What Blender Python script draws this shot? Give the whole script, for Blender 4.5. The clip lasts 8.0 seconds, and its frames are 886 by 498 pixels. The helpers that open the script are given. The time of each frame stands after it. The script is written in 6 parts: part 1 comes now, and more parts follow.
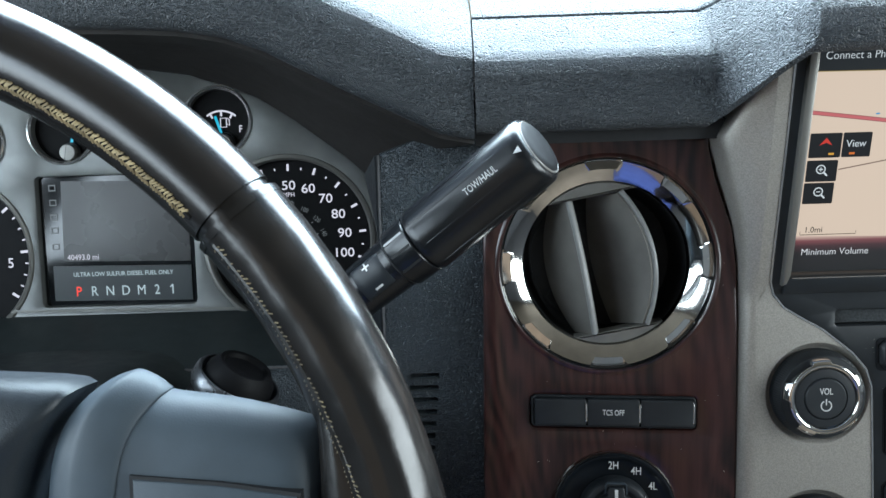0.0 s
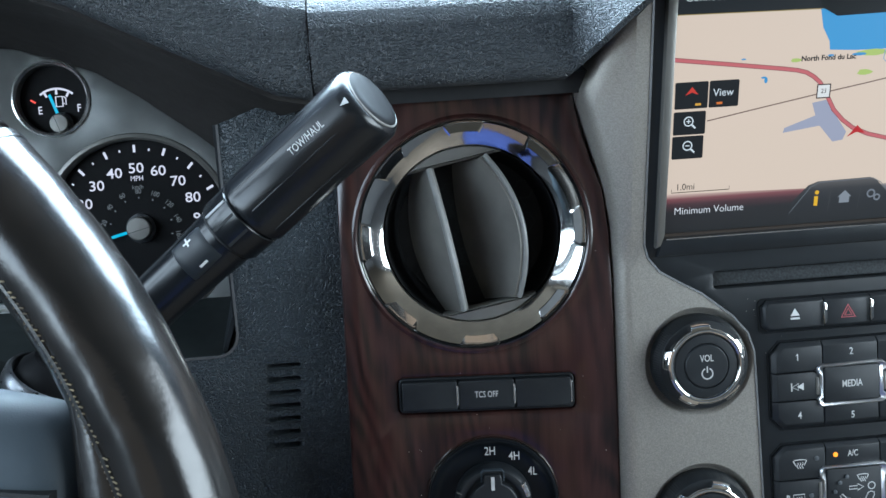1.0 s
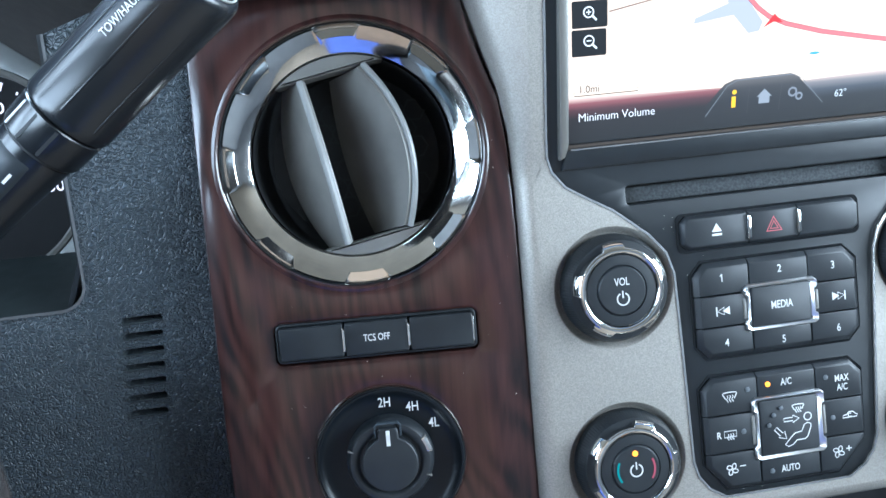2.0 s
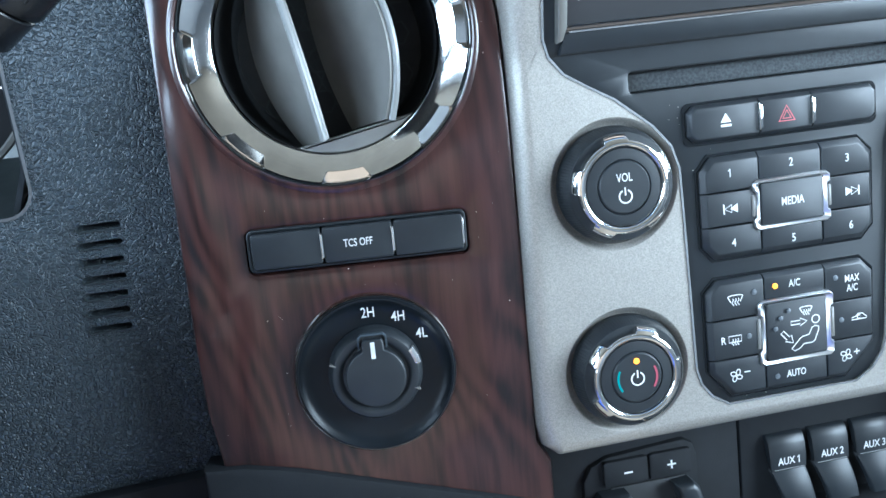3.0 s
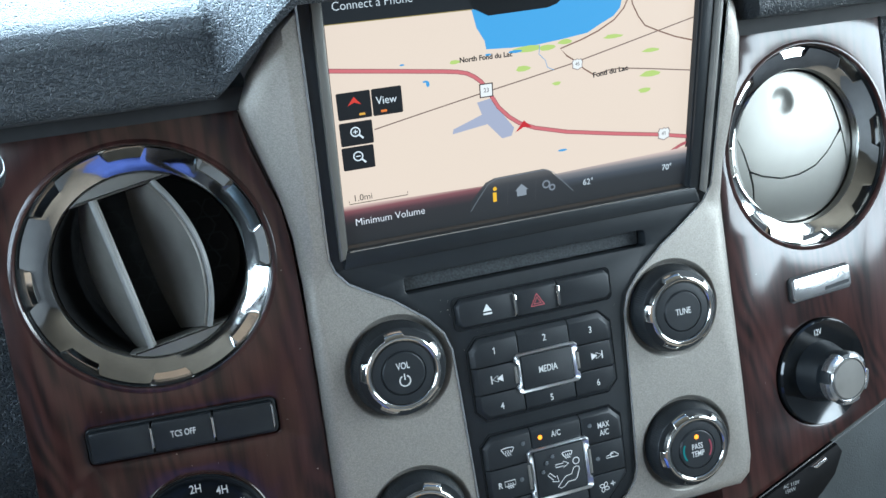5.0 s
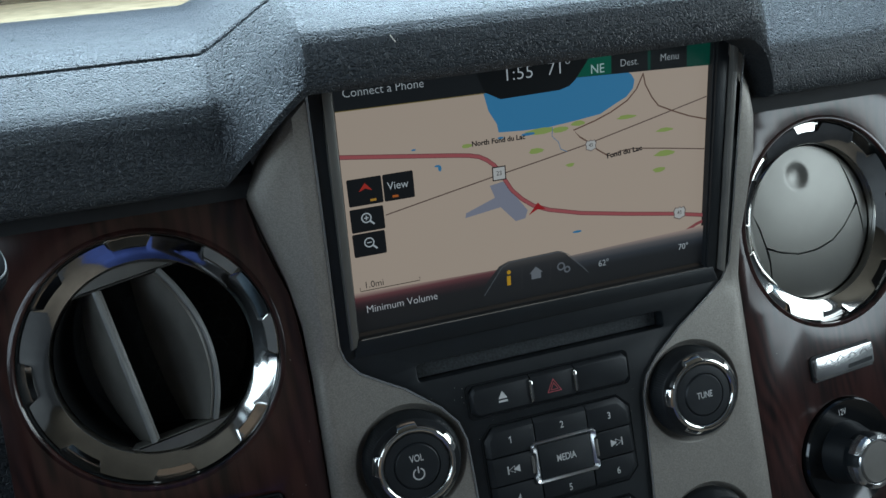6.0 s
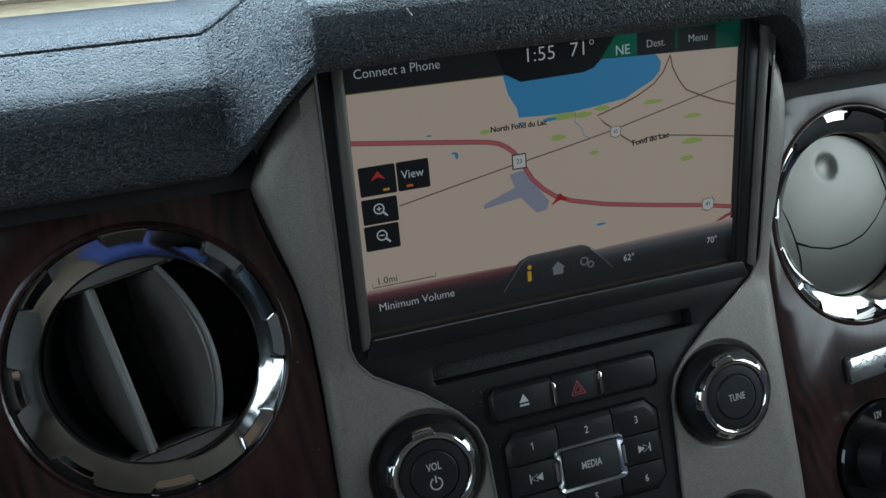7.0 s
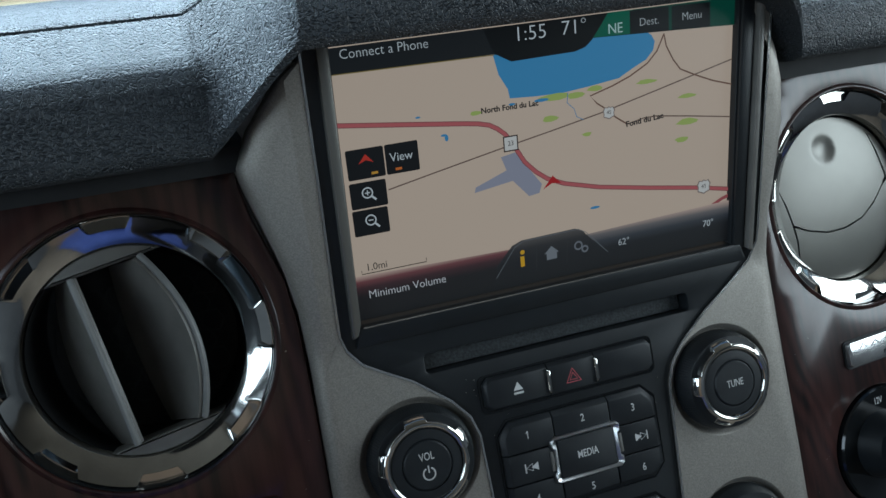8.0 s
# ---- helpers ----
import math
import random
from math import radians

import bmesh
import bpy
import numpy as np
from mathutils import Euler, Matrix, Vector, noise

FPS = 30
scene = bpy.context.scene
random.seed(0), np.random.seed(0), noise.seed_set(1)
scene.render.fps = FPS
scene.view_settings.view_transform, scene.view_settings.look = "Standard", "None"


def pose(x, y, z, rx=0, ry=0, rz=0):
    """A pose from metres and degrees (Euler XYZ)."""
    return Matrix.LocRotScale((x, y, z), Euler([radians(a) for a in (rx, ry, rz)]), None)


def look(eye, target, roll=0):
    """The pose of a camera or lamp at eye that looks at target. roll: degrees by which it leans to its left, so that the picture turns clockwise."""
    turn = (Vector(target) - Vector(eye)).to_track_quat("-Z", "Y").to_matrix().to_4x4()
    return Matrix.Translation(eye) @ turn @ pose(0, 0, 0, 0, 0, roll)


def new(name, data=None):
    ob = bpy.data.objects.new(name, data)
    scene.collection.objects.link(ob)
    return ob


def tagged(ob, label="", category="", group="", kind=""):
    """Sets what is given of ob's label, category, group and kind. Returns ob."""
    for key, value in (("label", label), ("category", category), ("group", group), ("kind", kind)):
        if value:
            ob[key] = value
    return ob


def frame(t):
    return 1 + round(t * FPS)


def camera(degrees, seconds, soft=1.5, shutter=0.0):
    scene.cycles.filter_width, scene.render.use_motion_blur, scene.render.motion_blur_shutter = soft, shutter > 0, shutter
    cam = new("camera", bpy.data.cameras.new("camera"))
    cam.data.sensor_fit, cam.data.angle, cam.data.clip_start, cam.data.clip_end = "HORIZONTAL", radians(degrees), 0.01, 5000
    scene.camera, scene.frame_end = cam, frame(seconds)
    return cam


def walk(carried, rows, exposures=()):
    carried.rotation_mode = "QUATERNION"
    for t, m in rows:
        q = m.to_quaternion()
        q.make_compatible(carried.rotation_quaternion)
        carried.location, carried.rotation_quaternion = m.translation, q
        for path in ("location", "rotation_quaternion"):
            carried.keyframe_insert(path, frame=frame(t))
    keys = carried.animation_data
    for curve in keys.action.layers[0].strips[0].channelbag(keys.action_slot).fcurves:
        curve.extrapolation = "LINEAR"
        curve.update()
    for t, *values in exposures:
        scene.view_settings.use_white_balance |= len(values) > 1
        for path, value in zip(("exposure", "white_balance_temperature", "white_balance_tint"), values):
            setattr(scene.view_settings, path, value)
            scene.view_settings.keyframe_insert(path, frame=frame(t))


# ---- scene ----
cam = camera(55.4, 8.0)
PATH = [
    (0, (0.0060, -0.0150, 1.2470), (-0.0170, 1.8650, 0.5660), -2.00),
    (0.5, (0.0230, 0.0000, 1.2390), (0.0750, 1.8820, 0.5630), -2.40),
    (1, (0.0460, 0.0110, 1.2190), (0.1660, 1.8900, 0.5450), -3.00),
    (1.2, (0.0560, 0.0173, 1.2070), (0.2015, 1.8910, 0.5229), -3.48),
    (1.5, (0.0710, 0.0260, 1.1860), (0.2650, 1.9030, 0.5250), -3.50),
    (1.7, (0.0730, 0.0330, 1.1780), (0.2960, 1.9090, 0.5210), -3.80),
    (2.8, (0.0640, 0.0670, 1.1570), (0.3720, 1.8570, 0.3200), -4.10),
    (3, (0.0680, 0.0700, 1.1520), (0.3710, 1.8490, 0.2900), -4.30),
    (3.2, (0.0725, 0.0759, 1.1438), (0.3719, 1.8433, 0.2570), -4.28),
    (3.5, (0.0810, 0.0760, 1.1450), (0.3720, 1.8310, 0.2310), -4.80),
    (4, (0.1000, 0.0580, 1.1690), (0.4080, 1.8080, 0.2530), -5.30),
    (4.3, (0.1094, 0.0401, 1.1918), (0.4265, 1.7935, 0.2835), -5.76),
    (4.5, (0.1160, 0.0290, 1.2100), (0.4820, 1.7670, 0.2910), -5.40),
    (4.7, (0.1187, 0.0242, 1.2207), (0.5530, 1.7460, 0.3010), -4.90),
    (5, (0.1170, 0.0200, 1.2360), (0.6150, 1.7880, 0.4450), -4.60),
    (5.2, (0.1180, 0.0180, 1.2420), (0.6430, 1.8120, 0.5320), -4.70),
    (6.3, (0.1140, 0.0430, 1.2450), (0.6380, 1.8640, 0.6050), -5.30),
    (6.5, (0.1100, 0.0460, 1.2380), (0.6560, 1.8690, 0.6250), -5.30),
    (6.8, (0.1130, 0.0520, 1.2350), (0.6450, 1.8770, 0.6140), -5.40),
    (7, (0.1120, 0.0570, 1.2300), (0.6530, 1.8740, 0.5920), -5.40),
    (7.5, (0.1150, 0.0570, 1.2270), (0.6590, 1.8690, 0.5800), -5.60),
    (8, (0.1150, 0.0620, 1.2220), (0.6650, 1.8750, 0.5800), -5.90),
]
walk(cam, [(t, look(eye, target, roll)) for t, eye, target, roll in PATH],
     exposures=[(0, 1.17, 5720, 2), (1.0, 1.21, 5400, 2), (1.7, 2.24, 5090, 2), (2.8, 2.47, 4980, 0), (3.6, 2.96, 4820, 0), (4.1, 2.72, 4950, 0), (4.6, 1.78, 5220, 0), (5.2, 1.43, 5340, 0), (6.3, -0.5, 5500, 0), (7.0, -0.45, 5450, 0), (7.5, -0.05, 5450, 0), (8.0, -0.04, 5450, 0)])

# ---- world, sun and window light ----
SUN_UP, SUN_TURN = 50.0, 187.0
world = bpy.data.worlds.new("sky")
scene.world = world
world.use_nodes = True
wn = world.node_tree.nodes
sky = wn.new("ShaderNodeTexSky")
sky.sky_type, sky.sun_disc = "NISHITA", False
sky.sun_elevation, sky.sun_rotation = radians(SUN_UP), radians(SUN_TURN)
wn["Background"].inputs["Strength"].default_value = 0.08
world.node_tree.links.new(sky.outputs["Color"], wn["Background"].inputs["Color"])
sun = new("sun", bpy.data.lights.new("sun", "SUN"))
sun.data.energy, sun.data.angle, sun.data.color = 5.0, radians(0.6), (1.0, 0.95, 0.86)
sun.rotation_euler = (radians(90 - SUN_UP), 0, radians(180 - SUN_TURN))


def window_light(name, m, wide, high, watts, colour):
    """Daylight that comes in through a window opening."""
    lamp = new(name, bpy.data.lights.new(name, "AREA"))
    lamp.data.shape, lamp.data.size, lamp.data.size_y = "RECTANGLE", wide, high
    lamp.data.energy, lamp.data.color = watts, colour
    lamp.matrix_world = m
    return lamp


window_light("daylight_driver_window", look((-0.665, -0.17, 1.39), (0.2, -0.17, 1.36)), 1.05, 0.50, 6.5, (0.95, 0.98, 1.0))
window_light("daylight_passenger_window", look((1.185, -0.17, 1.39), (0.3, -0.17, 1.36)), 1.05, 0.50, 10.0, (1.0, 0.98, 0.93))
window_light("daylight_windshield", look((0.26, 0.62, 1.58), (0.26, 0.2, 1.2)), 1.3, 0.45, 31.0, (0.88, 0.93, 1.0))

# ---- materials ----


def nodes_of(name):
    mat = bpy.data.materials.new(name)
    mat.use_nodes = True
    tree = mat.node_tree
    return mat, tree, tree.nodes, tree.links, tree.nodes["Principled BSDF"]


def material(name, colour, rough=0.5, metal=0.0, second=None, patch=60.0, grain=None, fine=None, coat=0.0, specular=0.5, rough_var=0.1, emit=0.0):
    """A procedural surface: colour mottled towards second at `patch` per metre, roughness that varies, and relief.
    grain: (cells per metre, strength) of a leather-like relief; fine: (scale, strength) of a fine noise relief."""
    mat, tree, ns, ln, bs = nodes_of(name)
    co = ns.new("ShaderNodeTexCoord")
    mott = ns.new("ShaderNodeTexNoise")
    mott.inputs["Scale"].default_value, mott.inputs["Detail"].default_value = patch, 5.0
    ln.new(co.outputs["Object"], mott.inputs["Vector"])
    mix = ns.new("ShaderNodeMix")
    mix.data_type = "RGBA"
    second = second or tuple(c * 0.8 for c in colour)
    mix.inputs[6].default_value, mix.inputs[7].default_value = (*colour, 1), (*second, 1)
    ramp = ns.new("ShaderNodeMapRange")
    ramp.inputs[1].default_value, ramp.inputs[2].default_value = 0.35, 0.65
    ln.new(mott.outputs["Fac"], ramp.inputs[0])
    ln.new(ramp.outputs[0], mix.inputs[0])
    ln.new(mix.outputs[2], bs.inputs["Base Color"])
    rr = ns.new("ShaderNodeMapRange")
    rr.inputs[3].default_value, rr.inputs[4].default_value = max(0.02, rough - rough_var), min(1.0, rough + rough_var)
    wear = ns.new("ShaderNodeTexNoise")
    wear.inputs["Scale"].default_value, wear.inputs["Detail"].default_value = patch * 3.1, 6.0
    ln.new(co.outputs["Object"], wear.inputs["Vector"])
    ln.new(wear.outputs["Fac"], rr.inputs[0])
    ln.new(rr.outputs[0], bs.inputs["Roughness"])
    bs.inputs["Metallic"].default_value = metal
    bs.inputs["Coat Weight"].default_value, bs.inputs["Coat Roughness"].default_value = coat, 0.08
    bs.inputs["Specular IOR Level"].default_value = specular
    last = None
    if grain:
        warp = ns.new("ShaderNodeTexNoise")
        warp.inputs["Scale"].default_value, warp.inputs["Detail"].default_value = grain[0] * 0.7, 0.0
        ln.new(co.outputs["Object"], warp.inputs["Vector"])
        add = ns.new("ShaderNodeMix")
        add.data_type = "VECTOR"
        add.inputs[0].default_value = 0.0024
        ln.new(co.outputs["Object"], add.inputs[4])
        ln.new(warp.outputs["Color"], add.inputs[5])
        vor = ns.new("ShaderNodeTexVoronoi")
        vor.feature = "DISTANCE_TO_EDGE"
        vor.inputs["Scale"].default_value = grain[0]
        ln.new(add.outputs[1], vor.inputs["Vector"])
        lim = ns.new("ShaderNodeMapRange")
        lim.inputs[1].default_value, lim.inputs[2].default_value = 0.0, 0.20
        lim.interpolation_type = "SMOOTHSTEP"
        ln.new(vor.outputs["Distance"], lim.inputs[0])
        bump = ns.new("ShaderNodeBump")
        bump.inputs["Strength"].default_value, bump.inputs["Distance"].default_value = grain[1], 0.0019
        ln.new(lim.outputs[0], bump.inputs["Height"])
        last = bump
    if fine:
        tiny = ns.new("ShaderNodeTexNoise")
        tiny.inputs["Scale"].default_value, tiny.inputs["Detail"].default_value = fine[0], 3.0
        ln.new(co.outputs["Object"], tiny.inputs["Vector"])
        bump2 = ns.new("ShaderNodeBump")
        bump2.inputs["Strength"].default_value, bump2.inputs["Distance"].default_value = fine[1], 0.0003
        ln.new(tiny.outputs["Fac"], bump2.inputs["Height"])
        if last:
            ln.new(last.outputs["Normal"], bump2.inputs["Normal"])
        last = bump2
    if last:
        ln.new(last.outputs["Normal"], bs.inputs["Normal"])
    if emit:
        ln.new(mix.outputs[2], bs.inputs["Emission Color"])
        bs.inputs["Emission Strength"].default_value = emit
    return mat


def wood_material():
    """Glossy dark rosewood film: streaks along the panel's height, under a clear coat."""
    mat, tree, ns, ln, bs = nodes_of("lacquered_rosewood")
    co = ns.new("ShaderNodeTexCoord")
    stretch = ns.new("ShaderNodeMapping")
    stretch.inputs["Scale"].default_value = (1.0, 0.16, 1.0)
    stretch.inputs["Rotation"].default_value = (0, 0, radians(-9))
    ln.new(co.outputs["Object"], stretch.inputs["Vector"])
    big = ns.new("ShaderNodeTexNoise")
    big.inputs["Scale"].default_value, big.inputs["Detail"].default_value, big.inputs["Distortion"].default_value = 55.0, 4.0, 1.3
    ln.new(stretch.outputs["Vector"], big.inputs["Vector"])
    figure = ns.new("ShaderNodeMapping")
    figure.inputs["Scale"].default_value = (1.0, 0.34, 1.0)
    figure.inputs["Rotation"].default_value = (0, 0, radians(-27))
    ln.new(co.outputs["Object"], figure.inputs["Vector"])
    small = ns.new("ShaderNodeTexWave")
    small.wave_type, small.bands_direction, small.wave_profile = "BANDS", "X", "SIN"
    small.inputs["Scale"].default_value, small.inputs["Distortion"].default_value = 46.0, 44.0
    small.inputs["Detail"].default_value, small.inputs["Detail Scale"].default_value, small.inputs["Detail Roughness"].default_value = 3.0, 0.24, 0.5
    ln.new(figure.outputs["Vector"], small.inputs["Vector"])
    tone = ns.new("ShaderNodeValToRGB")
    el = tone.color_ramp.elements
    el[0].position, el[0].color = 0.29, (0.0078, 0.0044, 0.0042, 1)
    el[1].position, el[1].color = 0.78, (0.046, 0.0180, 0.0153, 1)
    mid = tone.color_ramp.elements.new(0.50)
    mid.color = (0.0262, 0.0106, 0.0091, 1)
    blend = ns.new("ShaderNodeMath")
    blend.operation = "MULTIPLY_ADD"
    centred = ns.new("ShaderNodeMath")
    centred.operation = "SUBTRACT"
    centred.inputs[1].default_value = 0.5
    ln.new(small.outputs["Fac"], centred.inputs[0])
    ln.new(centred.outputs[0], blend.inputs[0])
    strong = ns.new("ShaderNodeTexNoise")
    strong.inputs["Scale"].default_value = 38.0
    ln.new(figure.outputs["Vector"], strong.inputs["Vector"])
    weight = ns.new("ShaderNodeMapRange")
    weight.inputs[1].default_value, weight.inputs[2].default_value, weight.inputs[3].default_value, weight.inputs[4].default_value = 0.35, 0.65, 0.02, 0.34
    ln.new(strong.outputs["Fac"], weight.inputs[0])
    ln.new(weight.outputs[0], blend.inputs[1])
    sub = ns.new("ShaderNodeMath")
    sub.operation = "SUBTRACT"
    sub.inputs[1].default_value = -0.02
    ln.new(big.outputs["Fac"], sub.inputs[0])
    ln.new(sub.outputs[0], blend.inputs[2])
    fibre_map = ns.new("ShaderNodeMapping")
    fibre_map.inputs["Scale"].default_value = (1.0, 0.035, 1.0)
    fibre_map.inputs["Rotation"].default_value = (0, 0, radians(-9))
    ln.new(co.outputs["Object"], fibre_map.inputs["Vector"])
    fibre = ns.new("ShaderNodeTexNoise")
    fibre.inputs["Scale"].default_value, fibre.inputs["Detail"].default_value, fibre.inputs["Roughness"].default_value = 420.0, 5.0, 0.7
    ln.new(fibre_map.outputs["Vector"], fibre.inputs["Vector"])
    fine = ns.new("ShaderNodeMath")
    fine.operation = "MULTIPLY_ADD"
    fine.inputs[1].default_value, fine.inputs[2].default_value = 0.42, -0.21
    ln.new(fibre.outputs["Fac"], fine.inputs[0])
    both = ns.new("ShaderNodeMath")
    ln.new(blend.outputs[0], both.inputs[0])
    ln.new(fine.outputs[0], both.inputs[1])
    ln.new(both.outputs[0], tone.inputs["Fac"])
    ln.new(tone.outputs["Color"], bs.inputs["Base Color"])
    bs.inputs["Roughness"].default_value = 0.38
    bs.inputs["Specular IOR Level"].default_value = 0.15
    bs.inputs["Coat Weight"].default_value, bs.inputs["Coat Roughness"].default_value = 0.75, 0.17
    wav = ns.new("ShaderNodeTexNoise")
    wav.inputs["Scale"].default_value = 30.0
    ln.new(co.outputs["Object"], wav.inputs["Vector"])
    bump = ns.new("ShaderNodeBump")
    bump.inputs["Strength"].default_value, bump.inputs["Distance"].default_value = 0.10, 0.002
    ln.new(wav.outputs["Fac"], bump.inputs["Height"])
    ln.new(bump.outputs["Normal"], bs.inputs["Coat Normal"])
    return mat


def silver_material():
    """Satin silver paint with metal flakes."""
    mat, tree, ns, ln, bs = nodes_of("satin_silver_paint")
    co = ns.new("ShaderNodeTexCoord")
    fleck = ns.new("ShaderNodeTexVoronoi")
    fleck.inputs["Scale"].default_value = 2300.0
    ln.new(co.outputs["Object"], fleck.inputs["Vector"])
    tone = ns.new("ShaderNodeMapRange")
    tone.inputs[3].default_value, tone.inputs[4].default_value = 0.268, 0.366
    sep = ns.new("ShaderNodeSeparateColor")
    ln.new(fleck.outputs["Color"], sep.inputs[0])
    ln.new(sep.outputs[0], tone.inputs[0])
    tint = ns.new("ShaderNodeMix")
    tint.data_type = "RGBA"
    tint.blend_type = "MULTIPLY"
    tint.inputs[0].default_value = 1.0
    tint.inputs[7].default_value = (1.0, 0.94, 0.845, 1)
    ln.new(tone.outputs[0], tint.inputs[6])
    ln.new(tint.outputs[2], bs.inputs["Base Color"])
    bs.inputs["Metallic"].default_value = 0.55
    rr = ns.new("ShaderNodeMapRange")
    rr.inputs[3].default_value, rr.inputs[4].default_value = 0.36, 0.55
    ln.new(sep.outputs[1], rr.inputs[0])
    ln.new(rr.outputs[0], bs.inputs["Roughness"])
    grit = ns.new("ShaderNodeTexNoise")
    grit.inputs["Scale"].default_value = 900.0
    ln.new(co.outputs["Object"], grit.inputs["Vector"])
    bump = ns.new("ShaderNodeBump")
    bump.inputs["Strength"].default_value, bump.inputs["Distance"].default_value = 0.22, 0.0003
    ln.new(grit.outputs["Fac"], bump.inputs["Height"])
    ln.new(bump.outputs["Normal"], bs.inputs["Normal"])
    return mat


def glass_material():
    mat, tree, ns, ln, bs = nodes_of("window_glass")
    ns.remove(bs)
    clear, gloss, mix = ns.new("ShaderNodeBsdfTransparent"), ns.new("ShaderNodeBsdfGlossy"), ns.new("ShaderNodeMixShader")
    clear.inputs["Color"].default_value = (0.93, 0.96, 0.95, 1)
    gloss.inputs["Roughness"].default_value = 0.02
    mix.inputs[0].default_value = 0.05
    ln.new(clear.outputs[0], mix.inputs[1])
    ln.new(gloss.outputs[0], mix.inputs[2])
    ln.new(mix.outputs[0], ns["Material Output"].inputs["Surface"])
    return mat


DISPLAY = 0.40   # brightness of lit displays beside the daylight


def glow(name, colour, strength):
    """A lit part of a display or an indicator lamp."""
    mat, tree, ns, ln, bs = nodes_of(name)
    bs.inputs["Base Color"].default_value = (*[c * 0.03 for c in colour], 1)
    bs.inputs["Roughness"].default_value = 0.35
    bs.inputs["Emission Color"].default_value = (*colour, 1)
    bs.inputs["Emission Strength"].default_value = strength * DISPLAY
    bs.inputs["Specular IOR Level"].default_value = 0.35
    return mat


def srgb(r, g, b):
    return tuple((c / 255 / 12.92) if c < 11 else ((c / 255 + 0.055) / 1.055) ** 2.4 for c in (r, g, b))


PAD = material("grained_dash_vinyl", (0.044, 0.051, 0.058), 0.50, second=(0.036, 0.042, 0.049), patch=40, grain=(660, 1.0), fine=(1500, 0.05), specular=0.45)
SIDE = material("pebbled_dark_plastic", (0.030, 0.040, 0.049), 0.46, patch=50, grain=(600, 0.88), fine=(2500, 0.05))
PLAIN = material("dark_moulded_plastic", (0.013, 0.016, 0.019), 0.45, patch=60, fine=(1800, 0.15), specular=0.35)
VISOR = material("matt_black_visor", (0.0085, 0.0095, 0.0110), 0.68, patch=60, fine=(1500, 0.2), specular=0.22)
BLACK = material("satin_black_plastic", (0.012, 0.0145, 0.017), 0.42, patch=90, fine=(2200, 0.10), specular=0.4)
KEY = material("black_rubberised_key", (0.0145, 0.0170, 0.0195), 0.46, second=(0.011, 0.013, 0.0155), patch=120, fine=(2600, 0.15), specular=0.38)
GLOSS = material("gloss_black_plastic", (0.008, 0.009, 0.010), 0.10, patch=60, rough_var=0.05)
CHROME = material("polished_chrome", (0.72, 0.705, 0.67), 0.07, metal=1.0, second=(0.64, 0.63, 0.60), patch=150, rough_var=0.04)
SATIN = material("brushed_satin_metal", (0.66, 0.66, 0.65), 0.22, metal=0.9, patch=120)
VENT = material("grey_vent_plastic", (0.155, 0.149, 0.135), 0.40, patch=70, fine=(1500, 0.08))
# lighter copy of VENT: the highlight on the vanes' front edges as colour
VANE_GLINT = material("vane_edge_highlight", (0.24, 0.245, 0.24), 0.34, patch=70)
FLAP = material("flocked_slot_flap", (0.040, 0.045, 0.048), 0.85, second=(0.015, 0.017, 0.019), patch=900, fine=(900, 1.0))
THREAD_DARK = material("worn_seam_thread", (0.22, 0.175, 0.10), 0.6, second=(0.05, 0.042, 0.03), patch=240)
VENT_LIGHT = material("light_grey_vent_plastic", (0.175, 0.171, 0.156), 0.38, metal=0.60, patch=70, fine=(1500, 0.10), rough_var=0.02, second=(0.166, 0.162, 0.148))
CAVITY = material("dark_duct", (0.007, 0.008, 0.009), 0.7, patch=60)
PLATE = material("grey_cluster_plate", (0.128, 0.133, 0.128), 0.40, metal=0.3, patch=60, fine=(1400, 0.08))
DIAL = material("black_dial_face", (0.003, 0.003, 0.0035), 0.6, patch=60, specular=0.12)
LEATHER = material("worn_black_leather", (0.0070, 0.0068, 0.0066), 0.21, second=(0.0105, 0.0092, 0.0082), patch=55, grain=(620, 0.02), fine=(320, 0.11), rough_var=0.08, specular=0.5)
RIM_TOP = material("smooth_black_leather", (0.0075, 0.0070, 0.0066), 0.20, second=(0.011, 0.0095, 0.0085), patch=45, grain=(1300, 0.04), fine=(260, 0.10), rough_var=0.05, specular=0.5)
COVER = material("satin_silver_cover", (0.132, 0.129, 0.117), 0.35, metal=0.75, patch=70, fine=(1500, 0.10), rough_var=0.02, second=(0.124, 0.121, 0.110))
THREAD = material("tan_stitching", (0.38, 0.30, 0.155), 0.55, second=(0.20, 0.155, 0.08), patch=260)
SPOKE = material("blue_grey_moulded_plastic", (0.048, 0.063, 0.077), 0.50, patch=50, fine=(1800, 0.12), specular=0.35)
PRINT = material("white_printing", (0.62, 0.62, 0.61), 0.6, patch=200)
PRINT_DIM = material("grey_printing", (0.30, 0.30, 0.30), 0.6, patch=200)
DUST = material("pale_dust", (0.76, 0.72, 0.62), 0.9, patch=200)
TAN = material("sun_bleached_tan_plastic", (0.37, 0.295, 0.185), 0.7, second=(0.25, 0.195, 0.115), patch=60, fine=(400, 0.4))
HEADLINER = material("tan_headliner", (0.066, 0.055, 0.040), 0.9, patch=25, fine=(700, 0.4))
TRIMGREY = material("dark_grey_trim_plastic", (0.07, 0.07, 0.072), 0.6, patch=30, fine=(600, 0.3))
SEATCLOTH = material("blue_seat_cloth", (0.035, 0.055, 0.20), 0.9, patch=25, fine=(500, 0.8))
CARPET = material("tan_carpet", (0.20, 0.16, 0.12), 0.95, patch=25, fine=(500, 0.8))
